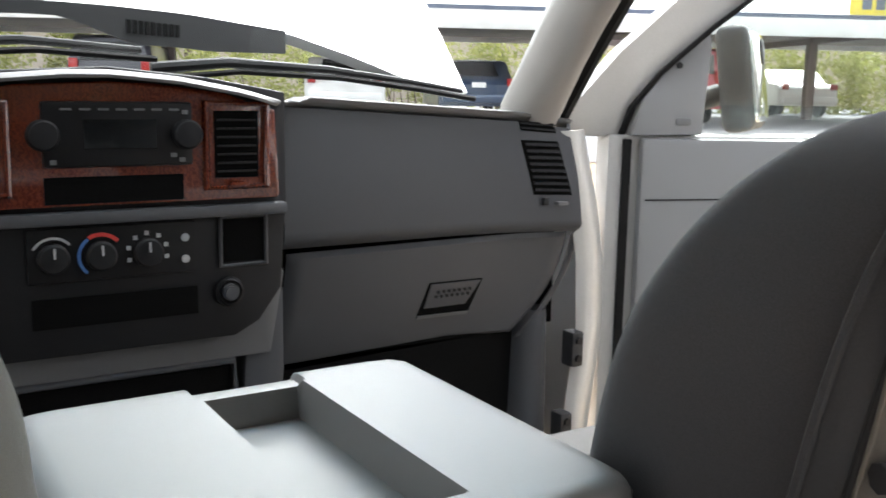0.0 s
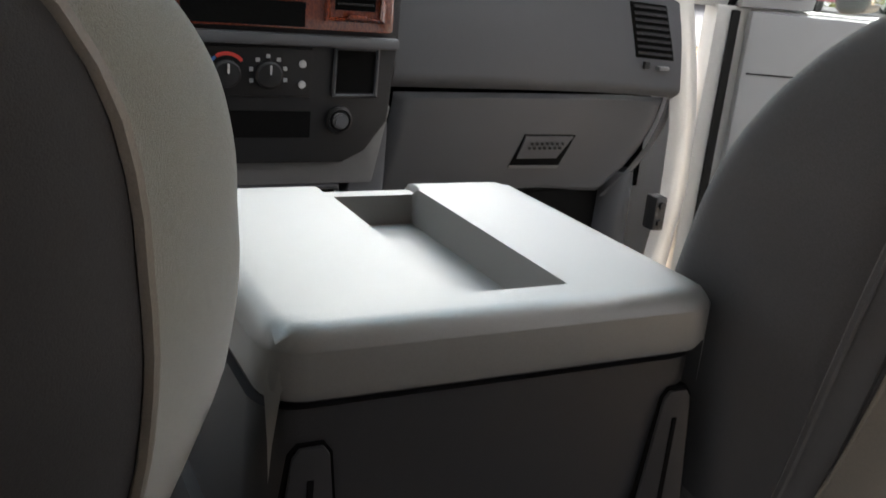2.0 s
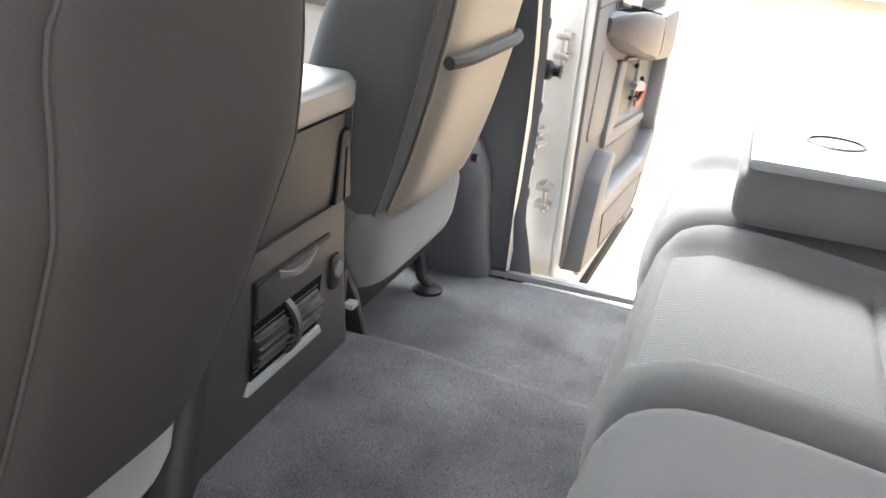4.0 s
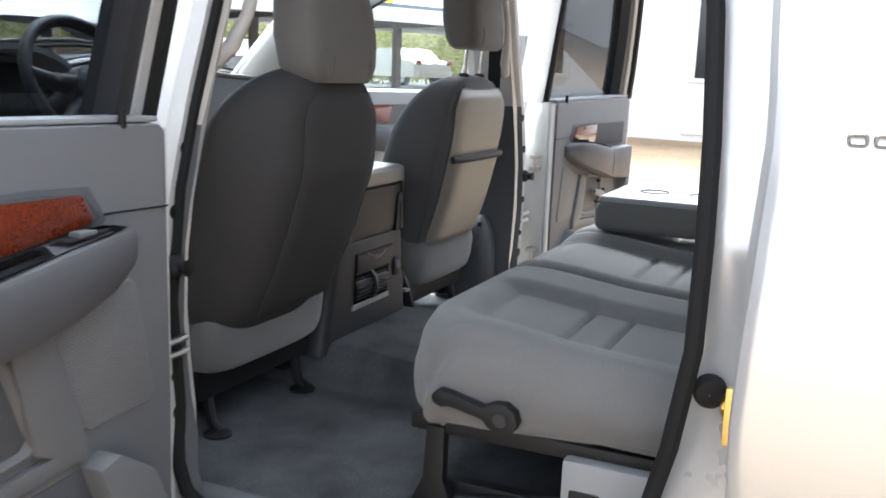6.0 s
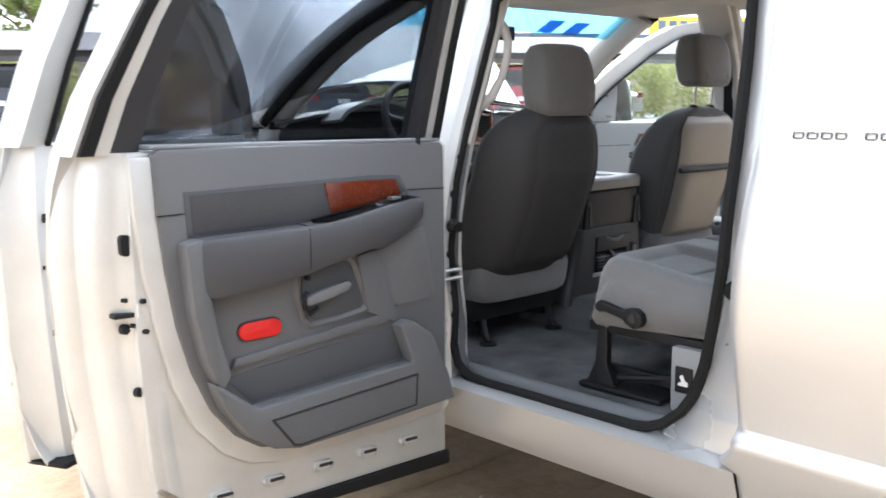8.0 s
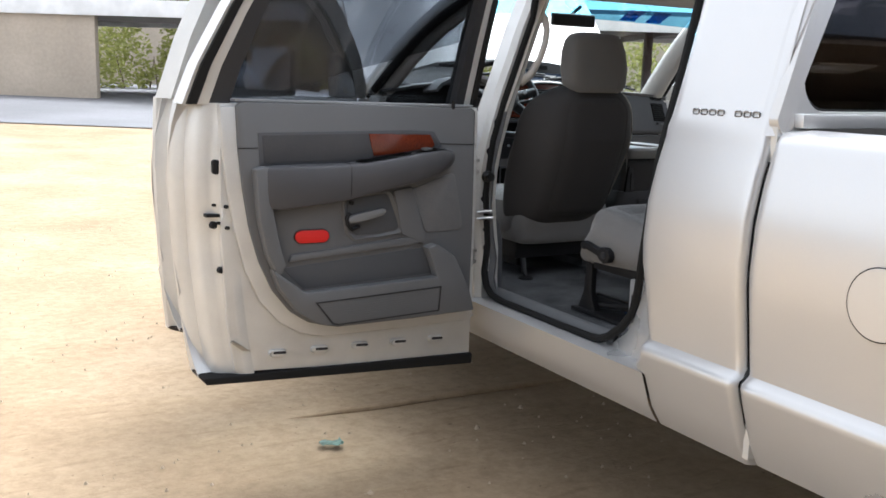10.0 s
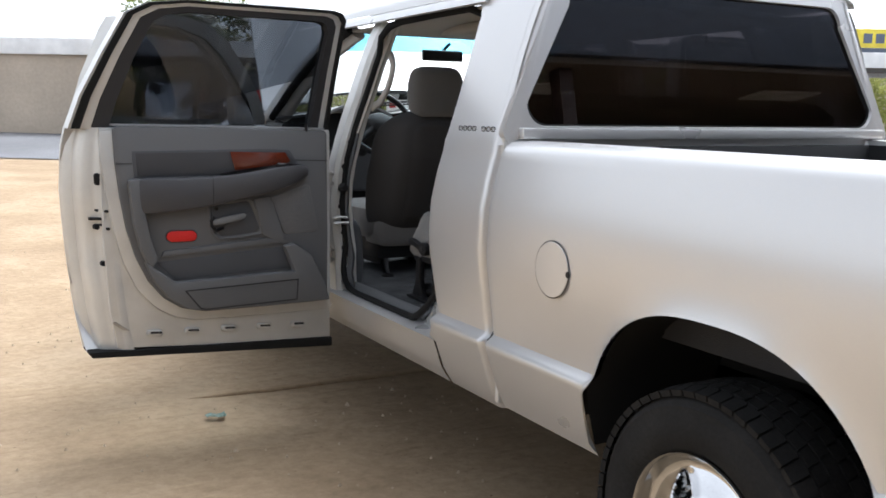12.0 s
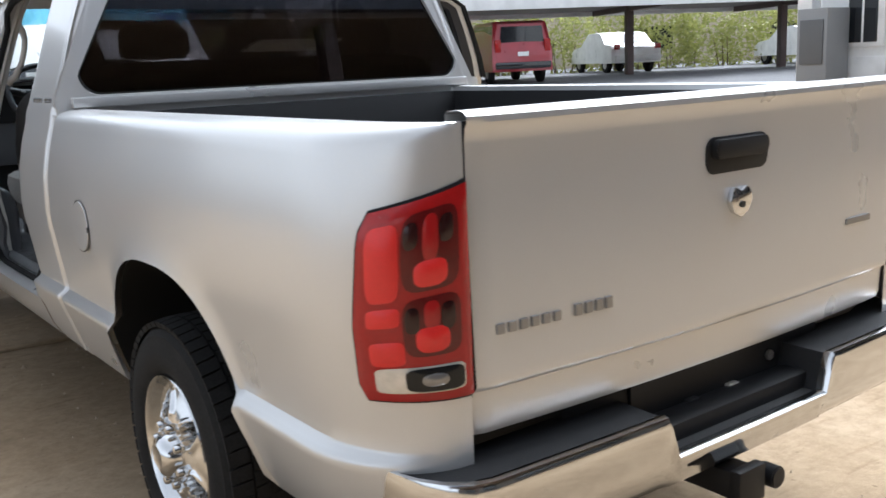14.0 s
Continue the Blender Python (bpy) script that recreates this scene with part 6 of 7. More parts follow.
# passenger side vents
vb = part("side_vent", D(patch(fascia_y, ((0.802, 1.224), (0.875, 1.222), (0.852, 1.320), (0.779, 1.323)), 0.0012, 0.004)), VOID, dash, "black slatted air vent")
for k in range(8):
    z, x = 1.2295 + 0.0118 * k, 0.0024 * k
    part("vent_slat", D(patch(fascia_y, ((0.805 - x, z + 0.001), (0.870 - x, z - 0.001), (0.869 - x, z + 0.004), (0.804 - x, z + 0.006)), 0.004, 0.004, 3)), STACK, vb, smooth=False)
dv = part("defrost_vent", D(patch(fascia_y, ((0.781, 1.340), (0.850, 1.335), (0.846, 1.353), (0.777, 1.357)), 0.0012, 0.004)), VOID, dash, "black slotted demister vent")
for k in (0.0, 0.0085):
    part("vent_slat", D(patch(fascia_y, ((0.781, 1.3435 + k), (0.850, 1.3385 + k), (0.850, 1.3415 + k), (0.781, 1.3465 + k)), 0.003, 0.003, 3)), STACK, dv, smooth=False)
part("vent_thumb", D(box(0.818, 0.830, fascia_y(0.824, 1.212) - 0.006, fascia_y(0.824, 1.212) + 0.01, 1.204, 1.218, 0.002)), STACK, vb)
part("vent_lock", D(box(0.842, 0.866, fascia_y(0.875, 1.208) - 0.004, fascia_y(0.875, 1.208) + 0.01, 1.204, 1.211, 0.002)), PLASTIC, vb)

# centre stack
stack = part("centre_stack", D(prism([(-0.215, 1.03), (0.235, 1.03), (0.275, 1.05), (0.312, 1.10), (0.322, 1.24), (0.322, 1.402), (0.20, 1.422), (0.06, 1.434), (-0.1, 1.424), (-0.215, 1.408)], "y", 3.378, 3.50, 0.006)), STACK, dash, "dark grey centre stack")
part("wood_bezel", D(prism([(-0.195, 1.243), (0.303, 1.243), (0.306, 1.25), (0.300, 1.376), (0.22, 1.400), (0.12, 1.412), (0.05, 1.414), (-0.06, 1.408), (-0.13, 1.396), (-0.195, 1.378)], "y", 3.366, 3.382, 0.004)), WOOD, stack, "reddish wood-look bezel")


def frame_loop(outline, t, w, mat, name, parent):
    part(name, D(tube([(x, t, z) for x, z in outline], w, 8, closed=True)), mat, parent)


radio = part("radio", D(box(-0.030, 0.172, 3.358, 3.38, 1.297, 1.386, 0.006)), BLACK, stack, "black car radio")
part("display", D(box(0.022, 0.120, 3.3565, 3.359, 1.322, 1.362, 0.001)), SCREEN_DARK, radio)
for x in (-0.030, 0.162):
    kn = part("radio_knob", D(lathe([(0.021, 0), (0.021, 0.010), (0.018, 0.014), (0.001, 0.015)], (x, 3.358, 1.341), (0, -1, 0), 24)), STACK, radio)
for k in range(7):
    part("radio_button", D(box(-0.006 + 0.024 * k, 0.008 + 0.024 * k, 3.3555, 3.359, 1.374, 1.377)), DULL_PRINT, radio, smooth=False)
for x, z in ((-0.018, 1.305), (0.155, 1.305), (0.143, 1.312), (0.160, 1.372)):
    part("radio_button", D(box(x - 0.004, x + 0.004, 3.3555, 3.359, z - 0.003, z + 0.003)), DULL_PRINT, radio, smooth=False)
# flush plate, no real hollow; the slot's shade is its colour
part("cubby", D(box(-0.030, 0.158, 3.3648, 3.38, 1.247, 1.284)), VOID, stack, "flush black plate for the dark of an empty slot")
for x0, x1 in ((-0.172, -0.085), (0.205, 0.272)):
    vt = part("stack_vent", D(box(x0, x1, 3.3645, 3.39, 1.276, 1.374)), VOID, stack, "black vent in a wood frame")
    frame_loop([(x0 - 0.012, 1.262), (x1 + 0.012, 1.262), (x1 + 0.013, 1.384), (x0 - 0.013, 1.386)], 3.364, 0.006, WOOD, "vent_frame", vt)
    for k in range(7):
        part("vent_slat", D(box(x0 + 0.004, x1 - 0.004, 3.361, 3.366, 1.284 + 0.0125 * k, 1.287 + 0.0125 * k)), BLACK, vt, smooth=False)
    part("vent_lever", D(box(x0 + 0.02, x0 + 0.05, 3.355, 3.364, 1.263, 1.270, 0.002)), WOOD, vt)
part("stack_ledge", D(box(-0.215, 0.318, 3.362, 3.40, 1.218, 1.236, 0.005)), DASH, stack)
hv = part("climate_panel", D(box(-0.055, 0.176, 3.374, 3.382, 1.138, 1.214, 0.002)), BLACK, stack, "black climate control panel")
for k, x in enumerate((-0.022, 0.041, 0.106)):
    kn = part("climate_knob", D(lathe([(0.0215, 0), (0.021, 0.009), (0.018, 0.012), (0.001, 0.013)], (x, 3.374, 1.172), (0, -1, 0), 24)), STACK, hv)
    part("knob_pointer", D(box(x - 0.0015, x + 0.0015, 3.3575, 3.3595, 1.174, 1.188)), PALE_PRINT, kn, smooth=False)


def arc_mark(cx, cz, r, a0, a1, w, mat, name):
    def fn(u, v):
        q, a = r + w * v, radians(a0 + (a1 - a0) * u)
        return (cx + q * math.cos(a), 3.3722, cz + q * math.sin(a))
    part(name, D(sheet(fn, 16, 1, thick=0.001)), mat, hv, smooth=False)


arc_mark(-0.022, 1.172, 0.027, 150, 40, 0.0035, PALE_PRINT, "fan_scale")
arc_mark(0.041, 1.172, 0.0275, 230, 125, 0.0045, BLUE_PRINT, "cold_scale")
arc_mark(0.041, 1.172, 0.0275, 122, 40, 0.0055, RED_PRINT, "warm_scale")
for k in range(7):
    a = radians(200 - 36 * k)
    x, z = 0.106 + 0.028 * math.cos(a), 1.172 + 0.028 * math.sin(a)
    part("mode_symbol", D(box(x - 0.003, x + 0.003, 3.3728, 3.375, z - 0.003, z + 0.003)), PALE_PRINT, hv, smooth=False)
for z in (1.158, 1.190):
    part("climate_button", D(disc((0.160, 3.3745, z), (0, -1, 0), 0.006, 0.004, 14, bev=0.001)), PALE_PRINT, hv)
for x0, x1 in ((0.219, 0.281), (-0.185, -0.115)):
    cb = part("square_cubby", D(box(x0, x1, 3.3765, 3.382, 1.147, 1.212)), VOID, stack, "black square blank")
    frame_loop([(x0 - 0.005, 1.142), (x1 + 0.005, 1.142), (x1 + 0.005, 1.217), (x0 - 0.005, 1.217)], 3.375, 0.004, DASH, "cubby_rim", cb)
part("lower_slot", D(box(-0.052, 0.178, 3.3765, 3.382, 1.073, 1.115)), VOID, stack)
lt = part("lighter_socket", D(lathe([(0.023, 0.0), (0.022, 0.006), (0.018, 0.008), (0.016, 0.004), (0.001, 0.004)], (0.226, 3.377, 1.102), (0, -1, 0), 24)), BLACK, stack, "black lighter socket")
part("lighter_knob", D(disc((0.226, 3.374, 1.102), (0, -1, 0), 0.013, 0.012, 20, bev=0.003)), DASH, lt)
part("lower_shelf", D(prism([(-0.23, 0.99), (0.30, 0.99), (0.325, 1.12), (0.318, 1.13), (0.28, 1.055), (0.24, 1.033), (-0.23, 1.033)], "y", 3.395, 3.50, 0.006)), PLASTIC, dash)
# solid black block in place of the bin's unlit inside
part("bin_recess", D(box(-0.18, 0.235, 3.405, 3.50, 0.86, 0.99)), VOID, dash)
part("bin_rim", D(tube([(-0.19, 3.402, 0.86), (-0.19, 3.402, 0.985), (0.24, 3.402, 0.985), (0.245, 3.402, 0.86)], 0.006, 8)), DASH, dash)
part("side_leg", D(prism([(0.235, 0.66), (0.30, 0.66), (0.325, 0.96), (0.325, 1.10), (0.26, 1.00)], "y", 3.40, 3.50, 0.008)), DASH, dash)
part("knee_panel", D(box(-0.88, -0.22, 3.40, 3.50, 0.95, 1.20, 0.02)), DASH, dash)
part("driver_panel", D(box(-0.88, -0.215, 3.39, 3.50, 1.19, 1.40, 0.02)), STACK, dash)
part("cluster_hood", D(sheet(lambda u, v: (-0.66 + 0.42 * u, 3.26 + 0.16 * v, 1.375 + 0.075 * math.sin(math.pi * u) ** 0.6 - 0.01 * v), 16, 6, thick=0.015)), PLASTIC_LIGHT, dash)
part("key_knob", D(disc((-0.175, 3.372, 1.10), (0, -1, 0), 0.008, 0.02, 14, bev=0.002)), CHROME, dash)

# ---- steering wheel ----
SW_AT = Matrix.Translation((-0.445, 3.0, 1.345)) @ Euler((radians(60), 0, 0)).to_matrix().to_4x4()
sw = thing("steering_wheel", "dark grey four-spoke steering wheel with stalk levers", "steering wheel", at=(-0.445, 3.0, 1.345))
sw.rotation_euler = (radians(60), 0, 0)


def W(bm):
    bm.transform(SW_AT.inverted())
    return bm


rim = part("rim", tube([(0.186 * math.cos(a), 0.186 * math.sin(a), 0) for a in [2 * math.pi * k / 48 for k in range(48)]], 0.0155, 12, closed=True), STACK, sw, "dark leather rim")
hub = part("hub", loft([[(0.07 * k * math.cos(a), 0.055 * k * math.sin(a), z) for a in [2 * math.pi * q / 24 for q in range(24)]] for k, z in ((1.1, -0.03), (1.15, 0.0), (1.0, 0.02), (0.6, 0.028), (0.1, 0.03))]), STACK, sw)
for a in (12, 168, 215, 325):
    d = Vector((math.cos(radians(a)), math.sin(radians(a)), 0))
    sp = part("spoke", tube([d * 0.06, d * 0.12 + Vector((0, 0, -0.008)), d * 0.182], [0.024, 0.021, 0.020], 10), STACK, sw)
    if a < 200:
        part("spoke_button", disc(d * 0.115 + Vector((0, 0, 0.012)), (0, 0, 1), 0.012, 0.006, 12, bev=0.002), PLASTIC, sp)
part("column", disc((0, 0, -0.03), (0, 0, -1), 0.045, 0.26, 20), BLACK, sw)
part("shift_lever", W(tube([(-0.40, 3.16, 1.31), (-0.30, 3.13, 1.318), (-0.22, 3.12, 1.330), (-0.19, 3.12, 1.338), (-0.158, 3.12, 1.342), (-0.151, 3.12, 1.342)], [0.007, 0.008, 0.009, 0.013, 0.013, 0.008], 12)), BLACK, sw, "black shift lever")
part("wiper_stalk", W(tube([(-0.40, 3.17, 1.34), (-0.28, 3.14, 1.362), (-0.205, 3.12, 1.372)], [0.006, 0.007, 0.009], 10)), BLACK, sw)
part("stalk_tip", W(disc((-0.206, 3.12, 1.371), (1, 0, 0), 0.012, 0.014, 14, bev=0.003)), STACK, sw)

# ---- rear end of the truck ----
def corner(a, z, out=0.0):
    """A point on the rounded rear corner of the bed; a runs from 0 on the side to 90 on the back."""
    s, c = math.sin(radians(a)), math.cos(radians(a))
    return (-(half(z) - (half(z) - 0.774) * (1 - c)) - out * c, -0.80 - 0.285 * s - out * s, z)


def lamp_top(a):
    return 1.150 + 0.060 * (a - 30) / 57


def lamp_patch(a0, a1, f0, f1, out, nu=18, nv=22, soft=0.12):
    """A patch of the lamp; f0 and f1 are fractions of the lamp's height."""
    def fn(u, v):
        f = f0 + (f1 - f0) * v
        left = a0 + 4.5 * max(0, f) ** 1.5 + 3.0 * max(0, abs(f - 0.5) - 0.42) / 0.08
        a = left + (a1 - left) * u
        top = lamp_top(a)
        z = 0.802 + (top - 0.802) * f
        e = min(u, 1 - u, v, 1 - v)
        return corner(a, z, out + 0.004 - (0.006 * max(0, 1 - e / soft) ** 2))
    return sheet(fn, nu, nv)


def lamp_oval(a0, a1, f0, f1, out, dome, n=5.0):
    """A domed cell of the lamp with rounded corners."""
    def fn(u, v):
        t = 2 * math.pi * u
        c, q = math.cos(t), math.sin(t)
        k = v * (abs(c) ** n + abs(q) ** n) ** (-1 / n)
        a, f = (a0 + a1) / 2 + (a1 - a0) / 2 * c * k, (f0 + f1) / 2 + (f1 - f0) / 2 * q * k
        return corner(a, 0.802 + (lamp_top(a) - 0.802) * f, out + 0.004 + dome * (1 - v ** 2))
    return sheet(fn, 40, 8, closed_u=True)


def tail_lamp(sx):
    lamp = part("tail_lamp", flip(lamp_patch(35, 89.5, 0, 1, 0.012, soft=0.06), sx), LAMP_RED, truck, "red tail lamp with dark bowls and clear reversing lens")
    part("lamp_gasket", flip(lamp_patch(33.8, 90, -0.015, 1.014, 0.005, soft=0.05), sx), RUBBER, lamp)
    for f0, f1 in ((0.56, 0.945), (0.235, 0.53)):
        bowl = part("lamp_bowl", flip(lamp_oval(57, 83, f0, f1, 0.0135, 0.002), sx), LAMP_DARK, lamp, "dark red lamp bowl")
        part("bulb_cover", flip(lamp_oval(62, 77, f0 + 0.02, f0 + 0.15, 0.0165, 0.006, 3), sx), RED, bowl, "bright red bulb cover")
        part("bulb_stripe", flip(lamp_oval(66, 73, f0 + 0.14, f1 - 0.02, 0.0165, 0.003, 3), sx), LAMP_RED, bowl)
        # dark cells paint the shade in the bowl's upper corners
        part("bowl_shade", flip(lamp_oval(73.5, 80, f1 - 0.17, f1 - 0.04, 0.0165, 0.002, 3), sx), LAMP_BLACK, bowl)
        part("bowl_shade", flip(lamp_oval(58, 64, f1 - 0.17, f1 - 0.04, 0.0165, 0.002, 3), sx), LAMP_BLACK, bowl)
    part("side_reflector", flip(lamp_oval(42, 56, 0.53, 0.92, 0.0135, 0.004), sx), RED, lamp, "bright red reflector")
    part("side_reflector", flip(lamp_oval(42, 56, 0.40, 0.50, 0.0135, 0.003), sx), RED, lamp)
    part("side_reflector", flip(lamp_oval(42, 57, 0.195, 0.325, 0.0135, 0.004), sx), RED, lamp)
    rev = part("reversing_lens", flip(lamp_oval(43, 84, 0.05, 0.185, 0.0135, 0.003, 9), sx), LAMP_CLEAR, lamp, "clear reversing lens")
    part("reversing_bowl", flip(lamp_oval(56, 83, 0.058, 0.178, 0.0168, 0.003), sx), SCREEN_DARK, rev)
    part("reversing_bulb", flip(lamp_oval(63, 75, 0.085, 0.15, 0.0200, 0.004, 2.5), sx), LAMP_GREY, rev)


def flip(bm, sx):
    bm.transform(Matrix.Diagonal((sx, 1, 1, 1)))
    return bm


tail_lamp(1)
tail_lamp(-1)

gate_prof = [(-1.035, 1.318), (-1.036, 1.334), (-1.045, 1.340), (-1.075, 1.341), (-1.092, 1.338), (-1.100, 1.330), (-1.101, 1.318), (-1.094, 1.308), (-1.091, 1.28), (-1.091, 1.18), (-1.094, 1.05), (-1.098, 0.92), (-1.101, 0.83),
             (-1.102, 0.812), (-1.098, 0.803), (-1.088, 0.797), (-1.085, 0.78), (-1.083, 0.72), (-1.078, 0.706), (-1.06, 0.70), (-1.035, 0.70)]


def gate():
    def fn(u, v):
        y, z = gate_prof[round(v * (len(gate_prof) - 1))]
        x = 0.768 * (2 * u - 1)
        bow = 0.030 * (1 - (x / 0.768) ** 2)
        e = min(u, 1 - u)
        return (x, y - bow * (1 if y < -1.05 else 0.3) + 0.008 * max(0, 1 - e / 0.008), z)
    return sheet(fn, 60, len(gate_prof) - 1)


tg = part("tailgate", gate(), SILVER, truck, "silver tailgate with black handle")
part("gate_inner", box(-0.765, 0.765, -1.05, -1.03, 0.70, 1.318), LINER, tg)
hd = part("gate_handle_recess", prism(round_outline(0.235, 0.085, 0.03, 5, 0.008, 1.195), "y", -1.124, -1.10, 0.004), BLACK, tg, "black tailgate handle")
part("gate_handle", prism(round_outline(0.20, 0.045, 0.018, 5, 0.008, 1.210), "y", -1.140, -1.118, 0.006), BLACK, hd)
em = part("gate_emblem", prism([(-0.028, 1.105), (-0.034, 1.085), (-0.020, 1.058), (0.008, 1.045), (0.036, 1.058), (0.050, 1.085), (0.044, 1.105), (0.030, 1.118), (0.008, 1.108), (-0.014, 1.118)], "y", -1.137, -1.122, 0.004), CHROME, tg, "chrome emblem as a plain shape")
part("lock_cylinder", disc((0.008, -1.136, 1.076), (0, -1, 0), 0.008, 0.005, 16), PLASTIC_DARK, em)
for k in range(11):
    if k == 6:
        continue
    x = -0.722 + 0.0285 * k
    part("gate_lettering", box(x, x + 0.019, -1.099 - 0.006 - 0.03 * (1 - (x / 0.768) ** 2), -1.097 - 0.03 * (1 - (x / 0.768) ** 2), 0.909, 0.930 if k < 6 else 0.934, 0.002), LETTER, tg, smooth=False)
part("gate_lettering", box(0.50, 0.62, -1.118, -1.108, 0.955, 0.972, 0.002), LETTER, tg, smooth=False)


# rear bumper
def bumper_line(x):
    ax = abs(x)
    if ax < 0.80:
        return -1.205 + 0.02 * (ax / 0.80) ** 2
    s = (ax - 0.80) / 0.130
    return -1.185 + 0.215 * (1 - math.sqrt(max(0, 1 - s * s)))


XS = [-0.930, -0.9285, -0.925, -0.918, -0.905, -0.88, -0.845, -0.80, -0.72, -0.6, -0.5, -0.4, -0.345, -0.325, -0.315, -0.305, -0.29, -0.27, -0.2, -0.1, 0.0]
XS += [-x for x in XS[-2::-1]]


def bump_top(x):
    return 0.560 + 0.095 * min(1, max(0, (abs(x) - 0.29) / 0.03))


def bumper_face():
    rows = [(0.030, 0.0), (0.018, 0.004), (0.006, 0.002), (0.0, -0.008), (0.0, -0.03), (0.010, -0.07), (0.016, -0.11), (0.020, -0.15), (0.035, -0.175), (0.06, -0.185)]
    def fn(u, v):
        x = XS[round(u * (len(XS) - 1))]
        d, dz = rows[round(v * (len(rows) - 1))]
        low = 0.655 - 0.185
        t = bump_top(x)
        z = t + dz * (t - low) / 0.185
        return (x * (1 - d * 0.3), bumper_line(x) + d, z)
    return sheet(fn, len(XS) - 1, len(rows) - 1)


bump = part("rear_bumper", bumper_face(), CHROME, truck, "chrome step bumper with black treads")


def bumper_pad():
    def fn(u, v):
        x = XS[1:-1][round(u * (len(XS) - 3))] * 0.985
        y0 = bumper_line(x) + 0.026
        y1 = max(y0 + 0.002, -1.02 if abs(x) < 0.75 else -1.02 + 0.12 * (abs(x) - 0.75) / 0.2)
        return (x, y0 + (y1 - y0) * v, bump_top(x) - 0.004 + 0.004 * v)
    return sheet(fn, len(XS) - 3, 6)


part("tread_pad", bumper_pad(), LINER, bump, "black plastic step tread")
part("plate_recess", box(-0.29, 0.29, -1.06, -1.04, 0.56, 0.70), BLACK, bump)
part("plate_lamp", box(0.06, 0.10, -1.075, -1.055, 0.592, 0.604, 0.003), LAMP_CLEAR, bump, "small plate lamp")
part("plate_lamp", box(-0.10, -0.06, -1.075, -1.055, 0.592, 0.604, 0.003), PLASTIC_DARK, bump)
part("bolt", disc((0.24, -1.062, 0.64), (0, -1, 0), 0.014, 0.008, 12), STEEL, bump)
part("under_filler", box(-0.75, 0.75, -1.14, -1.05, 0.52, 0.60, 0.02), BLACK, bump)
ht = part("tow_hitch", box(-0.10, -0.02, -1.22, -1.0, 0.39, 0.46, 0.008), BLACK, truck, "black tow hitch receiver")
part("receiver_collar", box(-0.11, -0.01, -1.23, -1.20, 0.38, 0.47, 0.006), BLACK, ht)
part("wiring_socket", disc((0.03, -1.19, 0.42), (0, -1, 0), 0.028, 0.05, 14, bev=0.004), BLACK, ht)
part("cross_tube", tube([(-0.5, -1.05, 0.44), (0.5, -1.05, 0.44)], 0.035, 10), BLACK, ht)

# high brake lamp
hb = part("high_brake_lamp", box(-0.20, 0.20, 1.035, 1.065, 1.892, 1.922, 0.008), LAMP_RED, truck, "red high brake lamp")
part("cargo_lens", box(-0.06, 0.06, 1.031, 1.041, 1.898, 1.916, 0.004), LAMP_CLEAR, hb)

# fuel door
fx = half(0.965)
fd = part("fuel_door", lathe([(0.0806, 0.0), (0.0804, 0.0016), (0.0792, 0.0028), (0.04, 0.0036), (0.0008, 0.0040)], (-fx - 0.001, 0.609, 0.966), (-1, 0, 0.02), 48), SILVER, truck, "round silver fuel door")
part("fuel_gap", lathe([(0.0808, 0.0), (0.0808, 0.0010), (0.0834, 0.0010), (0.0834, 0.0)], (-fx - 0.0008, 0.609, 0.966), (-1, 0, 0.02), 48), BLACK, fd)
part("finger_notch", disc((-fx - 0.0026, 0.534, 0.963), (-1, 0, 0), 0.013, 0.0018, 20, bev=0.0006), SILVER, fd)
part("notch_shade", disc((-fx - 0.0030, 0.5285, 0.963), (-1, 0, 0), 0.0095, 0.0022, 18), BLACK, fd)

# badge on the cab quarter, as plain bars
bd = part("quarter_badge", box(-half(1.352) - 0.003, -half(1.352) + 0.004, 1.045, 1.31, 1.339, 1.343, 0.001), CHROME, truck, "chrome badge as plain bars", smooth=False)
for k in range(8):
    if k == 4:
        continue
    y, bx = 1.288 - 0.0305 * k, -half(1.356) - 0.002
    part("badge_bar", tube([(bx, y - 0.011 + p, 1.355 + q) for p, q in round_outline(0.021, 0.014, 0.004, 3)], 0.0024, 6, closed=True), BADGE, bd, smooth=False)

# door striker on the opening
for sx in (-1, 1):
    st = part("door_striker", tube([(sx * 0.962, 1.392, 0.996), (sx * 0.925, 1.400, 0.996), (sx * 0.912, 1.404, 0.990), (sx * 0.909, 1.406, 0.979), (sx * 0.913, 1.404, 0.970), (sx * 0.962, 1.392, 0.966)], 0.006, 8), BRASS, truck, "yellow zinc door striker")
    part("striker_plate", box(sx * 0.958 - 0.008, sx * 0.958 + 0.008, 1.384, 1.400, 0.942, 1.022, 0.003), BRASS, st)
    part("rubber_stop", lathe([(0.024, -0.012), (0.023, 0.004), (0.018, 0.012), (0.0005, 0.016)], (sx * 0.902, 1.428, 0.992), (sx * 0.75, -0.1, 0), 22), RUBBER, st, "black rubber stop")


